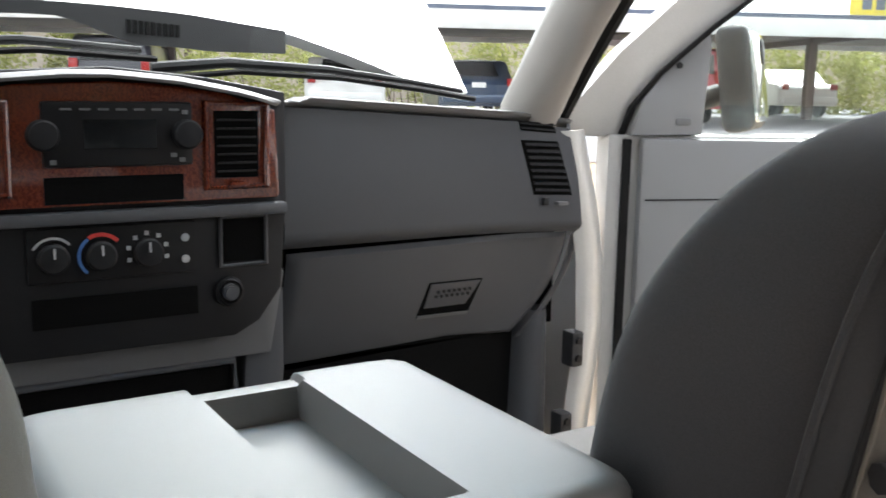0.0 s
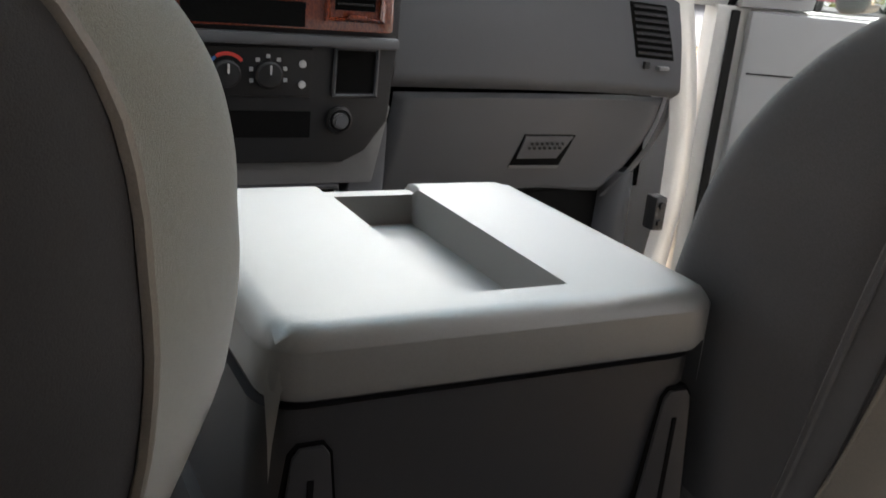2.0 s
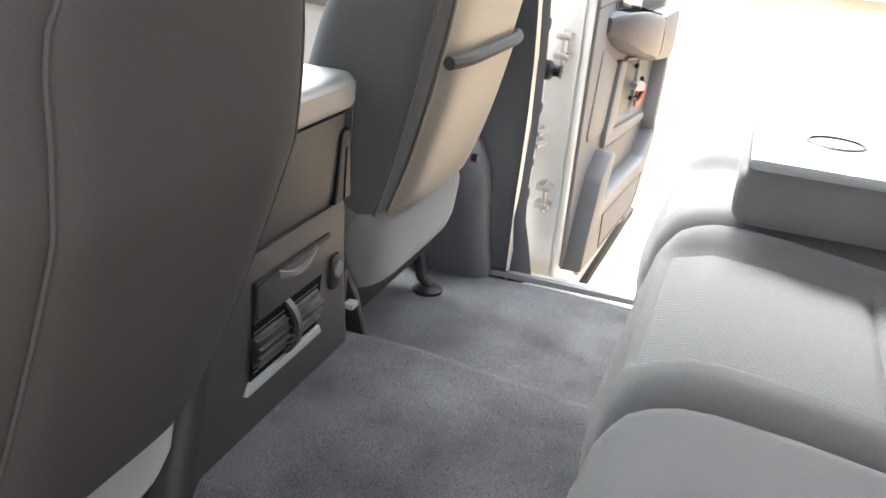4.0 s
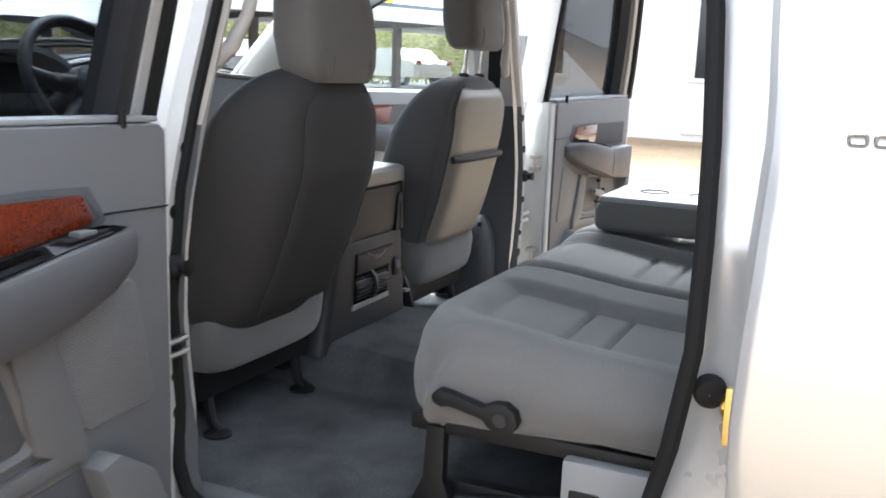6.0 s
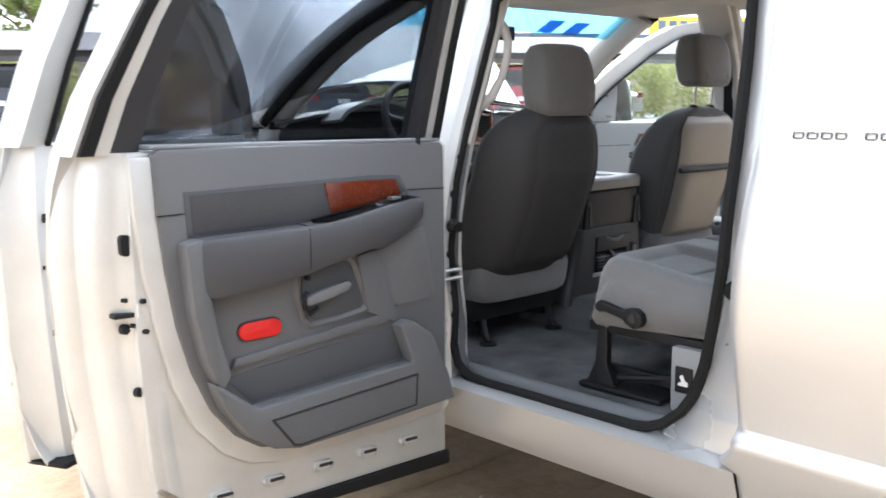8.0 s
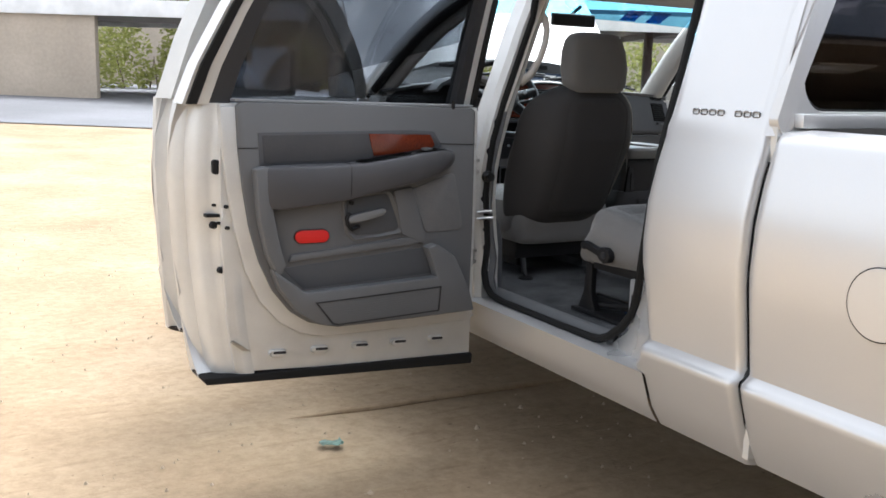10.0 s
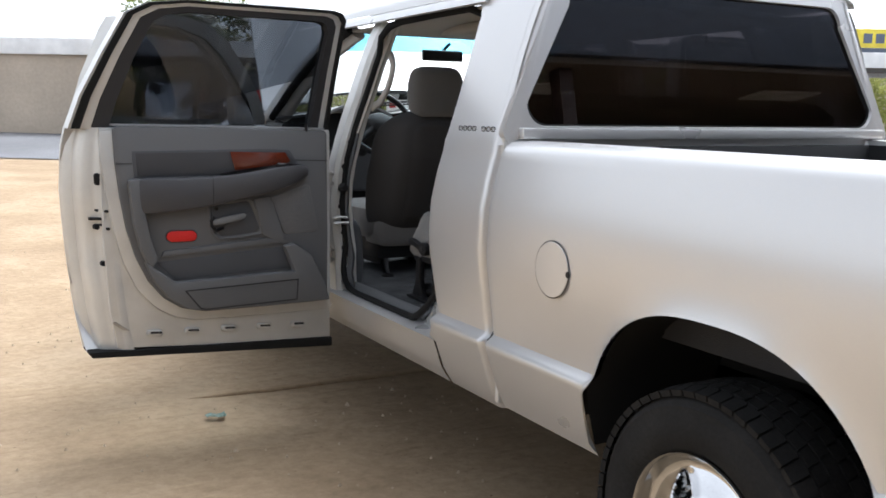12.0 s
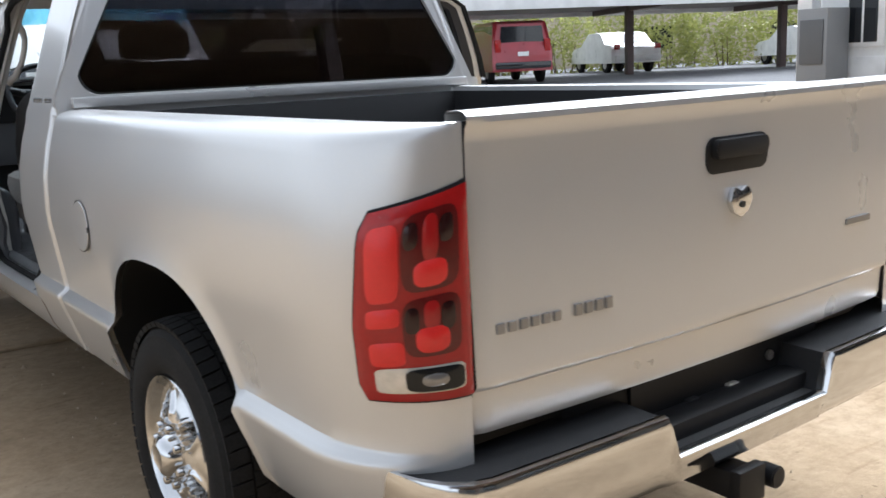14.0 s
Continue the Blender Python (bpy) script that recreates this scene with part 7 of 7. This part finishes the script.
# ---- wheels ----
def wheel_face():
    """Polished dish with five broad spokes and five three-cornered windows between them."""
    rs = [0.040, 0.060, 0.075, 0.085, 0.095, 0.103, 0.108, 0.112, 0.116, 0.121, 0.126, 0.131, 0.136, 0.141, 0.146, 0.151, 0.156, 0.161, 0.166, 0.171, 0.176, 0.181, 0.186, 0.193, 0.200, 0.208, 0.214, 0.219, 0.224, 0.227]
    base = [(0.040, 0.012), (0.085, 0.010), (0.105, 0.004), (0.13, -0.006), (0.16, -0.022), (0.185, -0.034), (0.200, -0.030), (0.212, -0.012), (0.219, 0.002), (0.224, 0.006), (0.227, 0.0)]
    n = 200
    def fn(u, v):
        r, a = rs[round(v * (len(rs) - 1))], 2 * math.pi * u
        d = table(base, r)
        q = ((a - radians(50)) / radians(72) + 0.5) % 1.0 - 0.5
        arc = abs(q) * radians(72) * r
        # the window is widest near the hub and comes to a point near the rim
        width = table([(0.106, 0.0), (0.113, 0.030), (0.125, 0.034), (0.150, 0.024), (0.172, 0.010), (0.180, 0.0)], r)
        inside = width - arc
        if inside > 0:
            d -= 0.060 * min(1.0, inside / 0.004)
        elif 0.098 < r < 0.190:
            d += 0.010 * math.exp(-((-inside - 0.008) / 0.009) ** 2) * min(1, (0.190 - r) / 0.015)
        return (-d, r * math.cos(a), r * math.sin(a))
    return sheet(fn, n, len(rs) - 1, closed_u=True)


def wheel(x, y, sx):
    w = part("wheel", lathe([(0.212, -0.10), (0.216, -0.03), (0.222, -0.012), (0.2265, 0.0)], (0, 0, 0), (-1, 0, 0), 64), CHROME, truck, "chrome wheel with black tyre")
    part("wheel_face", wheel_face(), CHROME, w, "polished chrome wheel face with five windows")
    part("brake_drum", disc((0.062, 0, 0), (1, 0, 0), 0.205, 0.02, 40), VOID, w, "black brake behind the windows")
    prof = [(0.205, -0.20), (0.24, -0.235), (0.30, -0.245), (0.35, -0.235), (0.383, -0.215), (0.396, -0.19), (0.400, -0.15), (0.402, -0.12), (0.400, -0.09), (0.396, -0.05), (0.385, -0.025), (0.365, -0.006), (0.352, 0.004), (0.34, 0.004), (0.315, 0.014), (0.28, 0.016),
            (0.25, 0.010), (0.232, 0.0), (0.224, -0.010), (0.218, -0.05)]
    prof = [(0.226 + (r - 0.226) * 0.885 if r > 0.226 else r, d) for r, d in prof]
    ty = part("tyre", lathe(prof, (0, 0, 0), (-1, 0, 0), 80), TYRE, w, "black all-terrain tyre")
    tread = bmesh.new()
    for k in range(56):
        a0 = 2 * math.pi * k / 56
        for row, (d0, d1, sh) in enumerate(((-0.055, -0.005, 0), (-0.10, -0.062, 0.45), (-0.145, -0.107, 0.1), (-0.19, -0.152, 0.55), (-0.240, -0.197, 0.2))):
            a = a0 + sh * 2 * math.pi / 56
            wd = 2 * math.pi / 56 * 0.43
            pts = []
            for aa, d, r in ((a - wd, d0, 0), (a + wd, d0, 0), (a + wd * 1.4, d1, 0), (a - wd * 0.6, d1, 0)):
                pts.append((d, aa, 0.3745))
            low = [tread.verts.new((-d, r * math.cos(q), r * math.sin(q))) for d, q, r in pts]
            top = [tread.verts.new((-d, (r + 0.010) * math.cos(q), (r + 0.010) * math.sin(q))) for d, q, r in pts]
            if row in (0, 4):
                for i in (2, 3) if row == 0 else (0, 1):
                    q, d = pts[i][1], pts[i][0]
                    top[i].co = Vector((-d - 0.004 * (1 if row == 0 else -1), 0.3765 * math.cos(q), 0.3765 * math.sin(q)))
                    low[i].co = Vector((-d, 0.3605 * math.cos(q), 0.3605 * math.sin(q)))
            tread.faces.new(top)
            for i in range(4):
                tread.faces.new((low[i], low[(i + 1) % 4], top[(i + 1) % 4], top[i]))
    tagged(part("tyre_tread", tread, TYRE, ty, smooth=False), kind="stuff")
    for k in range(8):
        b = 2 * math.pi * k / 8
        part("lug_nut", lathe([(0.015, -0.004), (0.015, 0.020), (0.011, 0.030), (0.001, 0.033)], (-0.004, 0.086 * math.cos(b), 0.086 * math.sin(b)), (-1, 0, 0), 14), CHROME, w, "chrome lug nut")
    part("hub_cap", lathe([(0.068, 0.0), (0.066, 0.006), (0.061, 0.030), (0.054, 0.046), (0.036, 0.056), (0.030, 0.052), (0.001, 0.054)], (0, 0, 0), (-1, 0, 0), 40), CHROME, w, "chrome hub cap")
    w.location = (x, y, 0.378)
    w.rotation_euler = (radians(17), 0, 0 if sx > 0 else math.pi)
    return w


for y in (0.02, 4.077):
    wheel(-0.975, y, 1)
    wheel(0.975, y, -1)
part("axle", tube([(-0.8, 0.02, 0.40), (-0.15, 0.02, 0.40), (0, 0.02, 0.40), (0.15, 0.02, 0.40), (0.8, 0.02, 0.40)], [0.045, 0.05, 0.13, 0.05, 0.045], 14), BLACK, truck, "black rear axle")

# ---- the lot around: parking shed, cars, hedge, trees, buildings ----
LINE, ALONG, AWAY = Vector((3.6, 24.0, 0)), Vector((0.9, -0.437, 0)).normalized(), Vector((0.437, 0.9, 0)).normalized()
TURN = math.atan2(ALONG.y, ALONG.x)


def spot(s, n, z=0.0):
    p = LINE + ALONG * s + AWAY * n
    return Vector((p.x, p.y, terrain(p.x, p.y) + z))


def road_sheet():
    def fn(u, v):
        p = spot(-45 + 100 * u, -7.5 + 50 * v)
        return (p.x, p.y, p.z + 0.02)
    return sheet(fn, 60, 30)


tagged(part("road", road_sheet(), ASPHALT), "grey asphalt drive and parking bays", "road", kind="structure")


def bar_at(s0, s1, n0, n1, z0, z1, bev=0.0):
    bm = box(s0, s1, n0, n1, z0, z1, bev)
    bm.transform(Matrix.Translation(LINE) @ Matrix.Rotation(TURN, 4, "Z"))
    return bm


G = terrain(20, 20)
shed = thing("parking_shed", "long open parking shed with white fascia and steel posts", "carport")
part("roof", bar_at(-16, 36, 0.0, 6.0, 2.95, 3.12, 0.02), SHED_UNDER, shed)
part("fascia", bar_at(-16, 36, -0.08, 0.0, 2.80, 3.22, 0.01), WHITE, shed, "white metal fascia")
part("fascia", bar_at(-16, 36, 6.0, 6.08, 2.80, 3.22, 0.01), WHITE, shed)
for s in (1.9, 7.0, 12.6, 18.6, 24.0, 30.0, 35.5):
    part("post", bar_at(s - 0.11, s + 0.11, 2.6, 2.85, 0.55, 2.96, 0.01), RUST_STEEL, shed, "dark steel post")
    part("beam", bar_at(s - 0.06, s + 0.06, 0.1, 5.9, 2.78, 2.95), RUST_STEEL, shed)
wall = thing("block_wall", "beige rendered block wall closing the shed's end", "wall", kind="structure")
part("block_wall_face", bar_at(-16, -2.6, 0.05, 0.35, 0.3, 2.95, 0.01), BEIGE_WALL, wall)
sign = thing("roof_sign", "dull blue roof sign with a yellow panel", "sign")
part("board", bar_at(5, 36, 1.0, 1.12, 3.24, 3.42, 0.01), SIGN_BLUE, sign)
part("yellow_panel", bar_at(18.6, 22.5, 0.95, 1.0, 3.42, 3.95, 0.01), SIGN_YELLOW, sign, "yellow panel")
for k in range(9):
    part("lettering_bar", bar_at(18.9 + 0.36 * k, 19.15 + 0.36 * k, 0.935, 0.95, 3.55, 3.82), SIGN_BLUE, sign, smooth=False)
tagged(shed)


def vehicle(name, label, s, n, paint, tall, length, width=1.85, face=1):
    """A parked car with its back to the lot."""
    ob = thing(name, label, "car")
    if tall:
        prof = [(-2.3, 0.35), (-2.3, 0.95), (-2.22, 1.10), (-2.05, 1.70), (-1.9, 1.78), (0.3, 1.80), (0.55, 1.72), (1.05, 1.15), (1.9, 1.06), (2.2, 0.95), (2.3, 0.6), (2.25, 0.35)]
        glass = [(-2.02, 1.16), (-1.93, 1.66), (0.28, 1.70), (0.86, 1.16)]
    else:
        prof = [(-2.2, 0.35), (-2.2, 0.85), (-2.05, 0.98), (-1.5, 1.02), (-0.95, 1.40), (-0.5, 1.46), (0.4, 1.45), (1.05, 1.0), (1.9, 0.90), (2.2, 0.75), (2.25, 0.35)]
        glass = [(-1.35, 1.03), (-0.9, 1.35), (0.38, 1.40), (0.88, 1.03)]
    k = length / 4.6
    prof, glass = [(y * k, z) for y, z in prof], [(y * k, z) for y, z in glass]
    def body_rings():
        rings = []
        for x, f in ((-width / 2, 0.90), (-width / 2 + 0.06, 0.97), (-width / 2 + 0.16, 1.0), (0, 1.01), (width / 2 - 0.16, 1.0), (width / 2 - 0.06, 0.97), (width / 2, 0.90)):
            rings.append([(x * (1.0 if z < 1.0 else 1 - 0.17 * (z - 1.0)), y * (1 - (1 - f) * 0.3), 0.35 + (z - 0.35) * (0.92 + 0.08 * f)) for y, z in prof])
        return rings
    part("body", loft(body_rings()), paint, ob)
    for sx in (-1, 1):
        part("side_window", prism(glass, "x", sx * width * 0.445, sx * width * 0.452), CAR_GLASS, ob, smooth=False)
        for y in (-1.35 * k, 1.40 * k):
            w = part("wheel", lathe([(0.01, -0.18), (0.30, -0.18), (0.34, -0.15), (0.34, -0.03), (0.30, 0.0), (0.20, 0.0)], (sx * width * 0.48, y, 0.34), (sx, 0, 0), 24), TYRE, ob)
            part("rim", lathe([(0.20, -0.01), (0.10, 0.005), (0.01, 0.01)], (sx * width * 0.48, y, 0.34), (sx, 0, 0), 16), STEEL, w)
        part("tail_lamp", box(sx * width * 0.36, sx * width * 0.46, -2.31 * k, -2.18 * k, 0.82 if not tall else 0.90, 1.0 if not tall else 1.25, 0.02), LAMP_RED, ob)
    if tall:
        part("rear_window", prism([(-0.66, 1.16), (0.66, 1.16), (0.60, 1.62), (-0.60, 1.62)], "y", -2.10 * k - 0.10, -2.10 * k + 0.05), CAR_GLASS, ob, smooth=False)
    else:
        own = bmesh.new()
        own.faces.new([own.verts.new(q) for q in ((-0.6, -1.47 * k, 1.06), (0.6, -1.47 * k, 1.06), (0.52, -1.0 * k, 1.40), (-0.52, -1.0 * k, 1.40))])
        bmesh.ops.solidify(own, geom=own.faces[:], thickness=0.01)
        part("rear_window", own, CAR_GLASS, ob, smooth=False)
    part("bumper", box(-width * 0.46, width * 0.46, -2.38 * k, -2.2 * k, 0.42, 0.62, 0.04), CAR_GLASS if tall else paint, ob)
    part("plate_bar", box(-0.16, 0.16, -2.335 * k, -2.30 * k, 0.78, 0.90), WHITE, ob, "blank number plate")
    p = spot(s, n)
    ob.location = (p.x, p.y, p.z + 0.01)
    ob.rotation_euler = (0, 0, math.atan2(AWAY.y, AWAY.x) - math.pi / 2 + (0 if face > 0 else math.pi))
    return ob


vehicle("parked_suv", "dark grey parked sport utility vehicle under the shed", 1.0, 2.6, PAINT_DARK, True, 4.8, 1.9)
vehicle("parked_suv", "red parked sport utility vehicle under the shed", 14.3, 2.4, PAINT_RED, True, 4.5, 1.8)
vehicle("parked_car", "white parked saloon car beyond the shed", 20.0, 7.6, PAINT_WHITE, False, 4.6)
vehicle("parked_car", "white parked saloon car behind the truck's hood", 6.2, 2.6, PAINT_WHITE, False, 4.7)
vehicle("parked_car", "dark blue parked saloon car under the shed", 9.3, 2.6, PAINT_BLUE, False, 4.6)
vehicle("parked_car", "white parked saloon car at the hedge", 28.0, 7.8, PAINT_WHITE, False, 4.5)

rng = random.Random(7)


def leaf_cloud(centres, count, size, squash=1.0, bm=None):
    """Small bent leaves scattered through overlapping clumps."""
    vs, fs = [], []
    for _ in range(count):
        c, r = centres[rng.randrange(len(centres))]
        d = Vector((rng.gauss(0, 1), rng.gauss(0, 1), rng.gauss(0, 1))).normalized() * r * (rng.random() ** 0.35)
        p = Vector(c) + Vector((d.x, d.y, d.z * squash))
        a = Vector((rng.gauss(0, 1), rng.gauss(0, 1), rng.gauss(0, 0.6))).normalized()
        b = a.cross(Vector((rng.gauss(0, 1), rng.gauss(0, 1), rng.gauss(0, 1)))).normalized()
        s = size * rng.uniform(0.6, 1.4)
        i = len(vs)
        vs += [p - a * s, p + b * s * 0.45, p + a * s, p - b * s * 0.45]
        fs.append((i, i + 1, i + 2, i + 3))
    me = bpy.data.meshes.new("leaves")
    me.from_pydata([tuple(v) for v in vs], [], fs)
    return me


def leaves(name, me, mat, parent=None):
    me.materials.append(mat)
    ob = new(name, me)
    if parent is not None:
        ob.parent = parent
    return ob


clumps = []
for i in range(150):
    s = -22 + 64 * i / 150 + rng.uniform(-0.3, 0.3)
    p = spot(s, 11.0 + rng.uniform(-1.2, 1.4))
    h = 1.0 + 0.9 * noise.noise((s * 0.35, 2, 0)) + rng.uniform(-0.2, 0.35)
    for k in range(3):
        clumps.append(((p.x + rng.uniform(-0.4, 0.4), p.y + rng.uniform(-0.4, 0.4), p.z + 0.5 + (h + 0.6) * k / 2), 0.55 + 0.25 * rng.random()))
hedge = leaves("hedge", leaf_cloud(clumps, 52000, 0.10), FOLIAGE)
tagged(hedge, "ragged yellow-green shrub hedge behind the bays", "hedge", kind="stuff")
stems = bmesh.new()
for i in range(120):
    p = spot(-22 + 64 * rng.random(), 11 + rng.uniform(-0.8, 0.8))
    tube([p, p + Vector((rng.uniform(-0.3, 0.3), rng.uniform(-0.3, 0.3), 1.2))], [0.03, 0.012], 5, stems)
tagged(part("hedge_stems", stems, BARK), "thin brown shrub stems under the hedge", "hedge", kind="stuff")


def tree(s, n, height, spread):
    p = spot(s, n)
    ob = thing("tree", "broad leafy tree behind the parking shed", "tree", at=tuple(p))
    bm = tube([(0, 0, -0.1), (0.05, 0.02, height * 0.2), (-0.03, 0.06, height * 0.45), (0.05, 0, height * 0.75)], [0.20, 0.15, 0.11, 0.05], 10)
    cs = []
    for k in range(11):
        a = rng.uniform(0, 2 * math.pi)
        z0 = height * rng.uniform(0.28, 0.6)
        tip = Vector((math.cos(a) * spread * rng.uniform(0.5, 0.95), math.sin(a) * spread * rng.uniform(0.5, 0.95), z0 + height * rng.uniform(0.12, 0.35)))
        tube([(0, 0, z0), tip * 0.5 + Vector((0, 0, z0 * 0.55)), tip], [0.07, 0.045, 0.015], 6, bm)
        cs += [(tip, 0.75), (tip * 0.75 + Vector((0, 0, height * 0.15)), 0.65)]
    cs += [((rng.uniform(-0.6, 0.6), rng.uniform(-0.6, 0.6), height * rng.uniform(0.7, 0.95)), 0.7) for _ in range(6)]
    part("trunk", bm, BARK, ob)
    leaves("crown", leaf_cloud(cs, 7000, 0.10, 0.8), FOLIAGE_DARK, ob)
    return ob


tree(-3.0, 12.5, 5.6, 2.2)
tree(0.6, 13.5, 6.6, 2.4)

far = thing("long_building", "long low tan building beyond the hedge", "building")
part("wall", bar_at(-30, 60, 24, 32, 0.2, 4.3, 0.02), BEIGE_WALL, far)
part("roof", bar_at(-30.3, 60.3, 23.6, 32.4, 4.3, 4.55, 0.02), SHED_UNDER, far)
for k in range(9):
    win = part("window", bar_at(-20 + 8 * k, -18 + 8 * k, 23.97, 24.0, 1.6, 2.9), CAR_GLASS, far, smooth=False)

# white office beside the lot
off = thing("white_office", "white painted office building with a window bay", "building")
OX = 15.0
part("wall", box(OX, OX + 9, -9.0, 7.8, 0.0, 4.6, 0.01), OFFICE_WHITE, off)
part("roof", box(OX - 0.5, OX + 9.5, -9.4, 8.2, 4.6, 4.85, 0.02), WHITE, off)
for y0, y1 in ((3.25, 4.25), (6.45, 7.25), (-0.8, 0.2), (-4.5, -3.5)):
    wf = part("window", box(OX - 0.05, OX - 0.003, y0, y1, 1.38, 3.3, 0.01), WHITE, off, "white window frame")
    part("pane", box(OX - 0.06, OX - 0.045, y0 + 0.12, y1 - 0.12, 1.46, 3.2), CAR_GLASS, wf, smooth=False)
    part("mullion", box(OX - 0.065, OX - 0.055, (y0 + y1) / 2 - 0.02, (y0 + y1) / 2 + 0.02, 1.46, 3.2), WHITE, wf, smooth=False)
    part("sill_panel", box(OX - 0.035, OX - 0.003, y0 - 0.05, y1 + 0.05, 0.45, 1.2, 0.012), WHITE, off)
part("corner_post", box(OX - 0.35, OX - 0.05, 7.7, 8.0, 0.3, 4.6, 0.01), WHITE, off)
unit = thing("air_unit", "grey metal air unit beside the office wall", "air conditioner")
part("case", box(OX - 0.9, OX - 0.15, 7.05, 7.65, 0.33, 2.1, 0.02), PLASTIC_LIGHT, unit)
part("fan_grille", box(OX - 0.93, OX - 0.89, 7.12, 7.58, 1.1, 1.9, 0.01), PLASTIC, unit)

# sales building behind the walk, seen in the rear glass
shop = thing("sales_building", "grey sales building with a dark blue canopy", "building")
part("wall", box(-9, 18, -19, -8.5, 0.0, 3.4, 0.01), SHOP_WALL, shop)
part("fascia", box(-9.3, 18.3, -19, -4.9, 3.42, 4.9, 0.02), SIGN_BLUE, shop, "dark blue fascia")
part("canopy_soffit", box(-9.2, 18.2, -8.5, -5.0, 3.34, 3.415, 0.01), SHED_UNDER, shop, "brown underside of the canopy")
for k in range(5):
    part("canopy_post", box(-8.1 + 6.0 * k, -7.9 + 6.0 * k, -5.4, -5.2, 0.0, 3.34, 0.01), RUST_STEEL, shop, "dark canopy post")
for k in range(5):
    wf = part("window", box(-6.2 + 4.6 * k, -3.4 + 4.6 * k, -8.5, -8.45, 0.75, 2.6, 0.01), PLASTIC_DARK, shop, "dark shop window frame")
    part("pane", box(-6.1 + 4.6 * k, -3.5 + 4.6 * k, -8.455, -8.44, 0.85, 2.5), CAR_GLASS, wf, smooth=False)
    part("soffit_panel", box(-5.8 + 4.6 * k, -4.6 + 4.6 * k, -6.4, -5.9, 3.315, 3.345), WHITE, shop, smooth=False)

# grit and scraps on the dirt
grit = bmesh.new()
for _ in range(1500):
    x, y = rng.uniform(-5.5, 1.0), rng.uniform(-3.0, 8.0)
    r = rng.uniform(0.003, 0.011) * (1 if rng.random() < 0.95 else 1.8)
    o = [Vector((rng.uniform(0.6, 1) * math.cos(a), rng.uniform(0.6, 1) * math.sin(a), 0)) * r for a in [k * 1.2566 for k in range(5)]]
    base_z = terrain(x, y) + 0.002
    b = [grit.verts.new(Vector((x, y, base_z - 0.004)) + v) for v in o]
    t = grit.verts.new((x, y, base_z + r * 0.7))
    for i in range(5):
        grit.faces.new((b[i], b[(i + 1) % 5], t))
tagged(part("grit", grit, STONE, smooth=False), "small pale stones scattered on the dirt", "gravel", kind="stuff")
scrap = thing("plastic_scrap", "crumpled green plastic scrap lying on the dirt", "litter", at=(-1.47, 2.55, 0.012))
part("scrap_sheet", sheet(lambda u, v: (-0.045 + 0.09 * u, -0.025 + 0.05 * v + 0.015 * math.sin(7 * u), 0.010 * noise.noise((u * 5, v * 4, 3)) + 0.008), 10, 8, thick=0.001), SCRAP, scrap)
ridge = part("dirt_ridge", tube([(-1.60, 2.93, -0.010), (-1.45, 2.915, -0.004), (-1.319, 2.904, -0.001), (-1.145, 2.880, 0.001), (-0.952, 2.877, 0.0), (-0.647, 2.874, 0.001), (-0.30, 2.86, -0.002), (0.1, 2.87, -0.01)],
                                [0.004, 0.008, 0.012, 0.016, 0.014, 0.017, 0.014, 0.006], 8), DIRT)
tagged(ridge, "low scuffed ridge in the packed dirt", "dirt", kind="stuff")
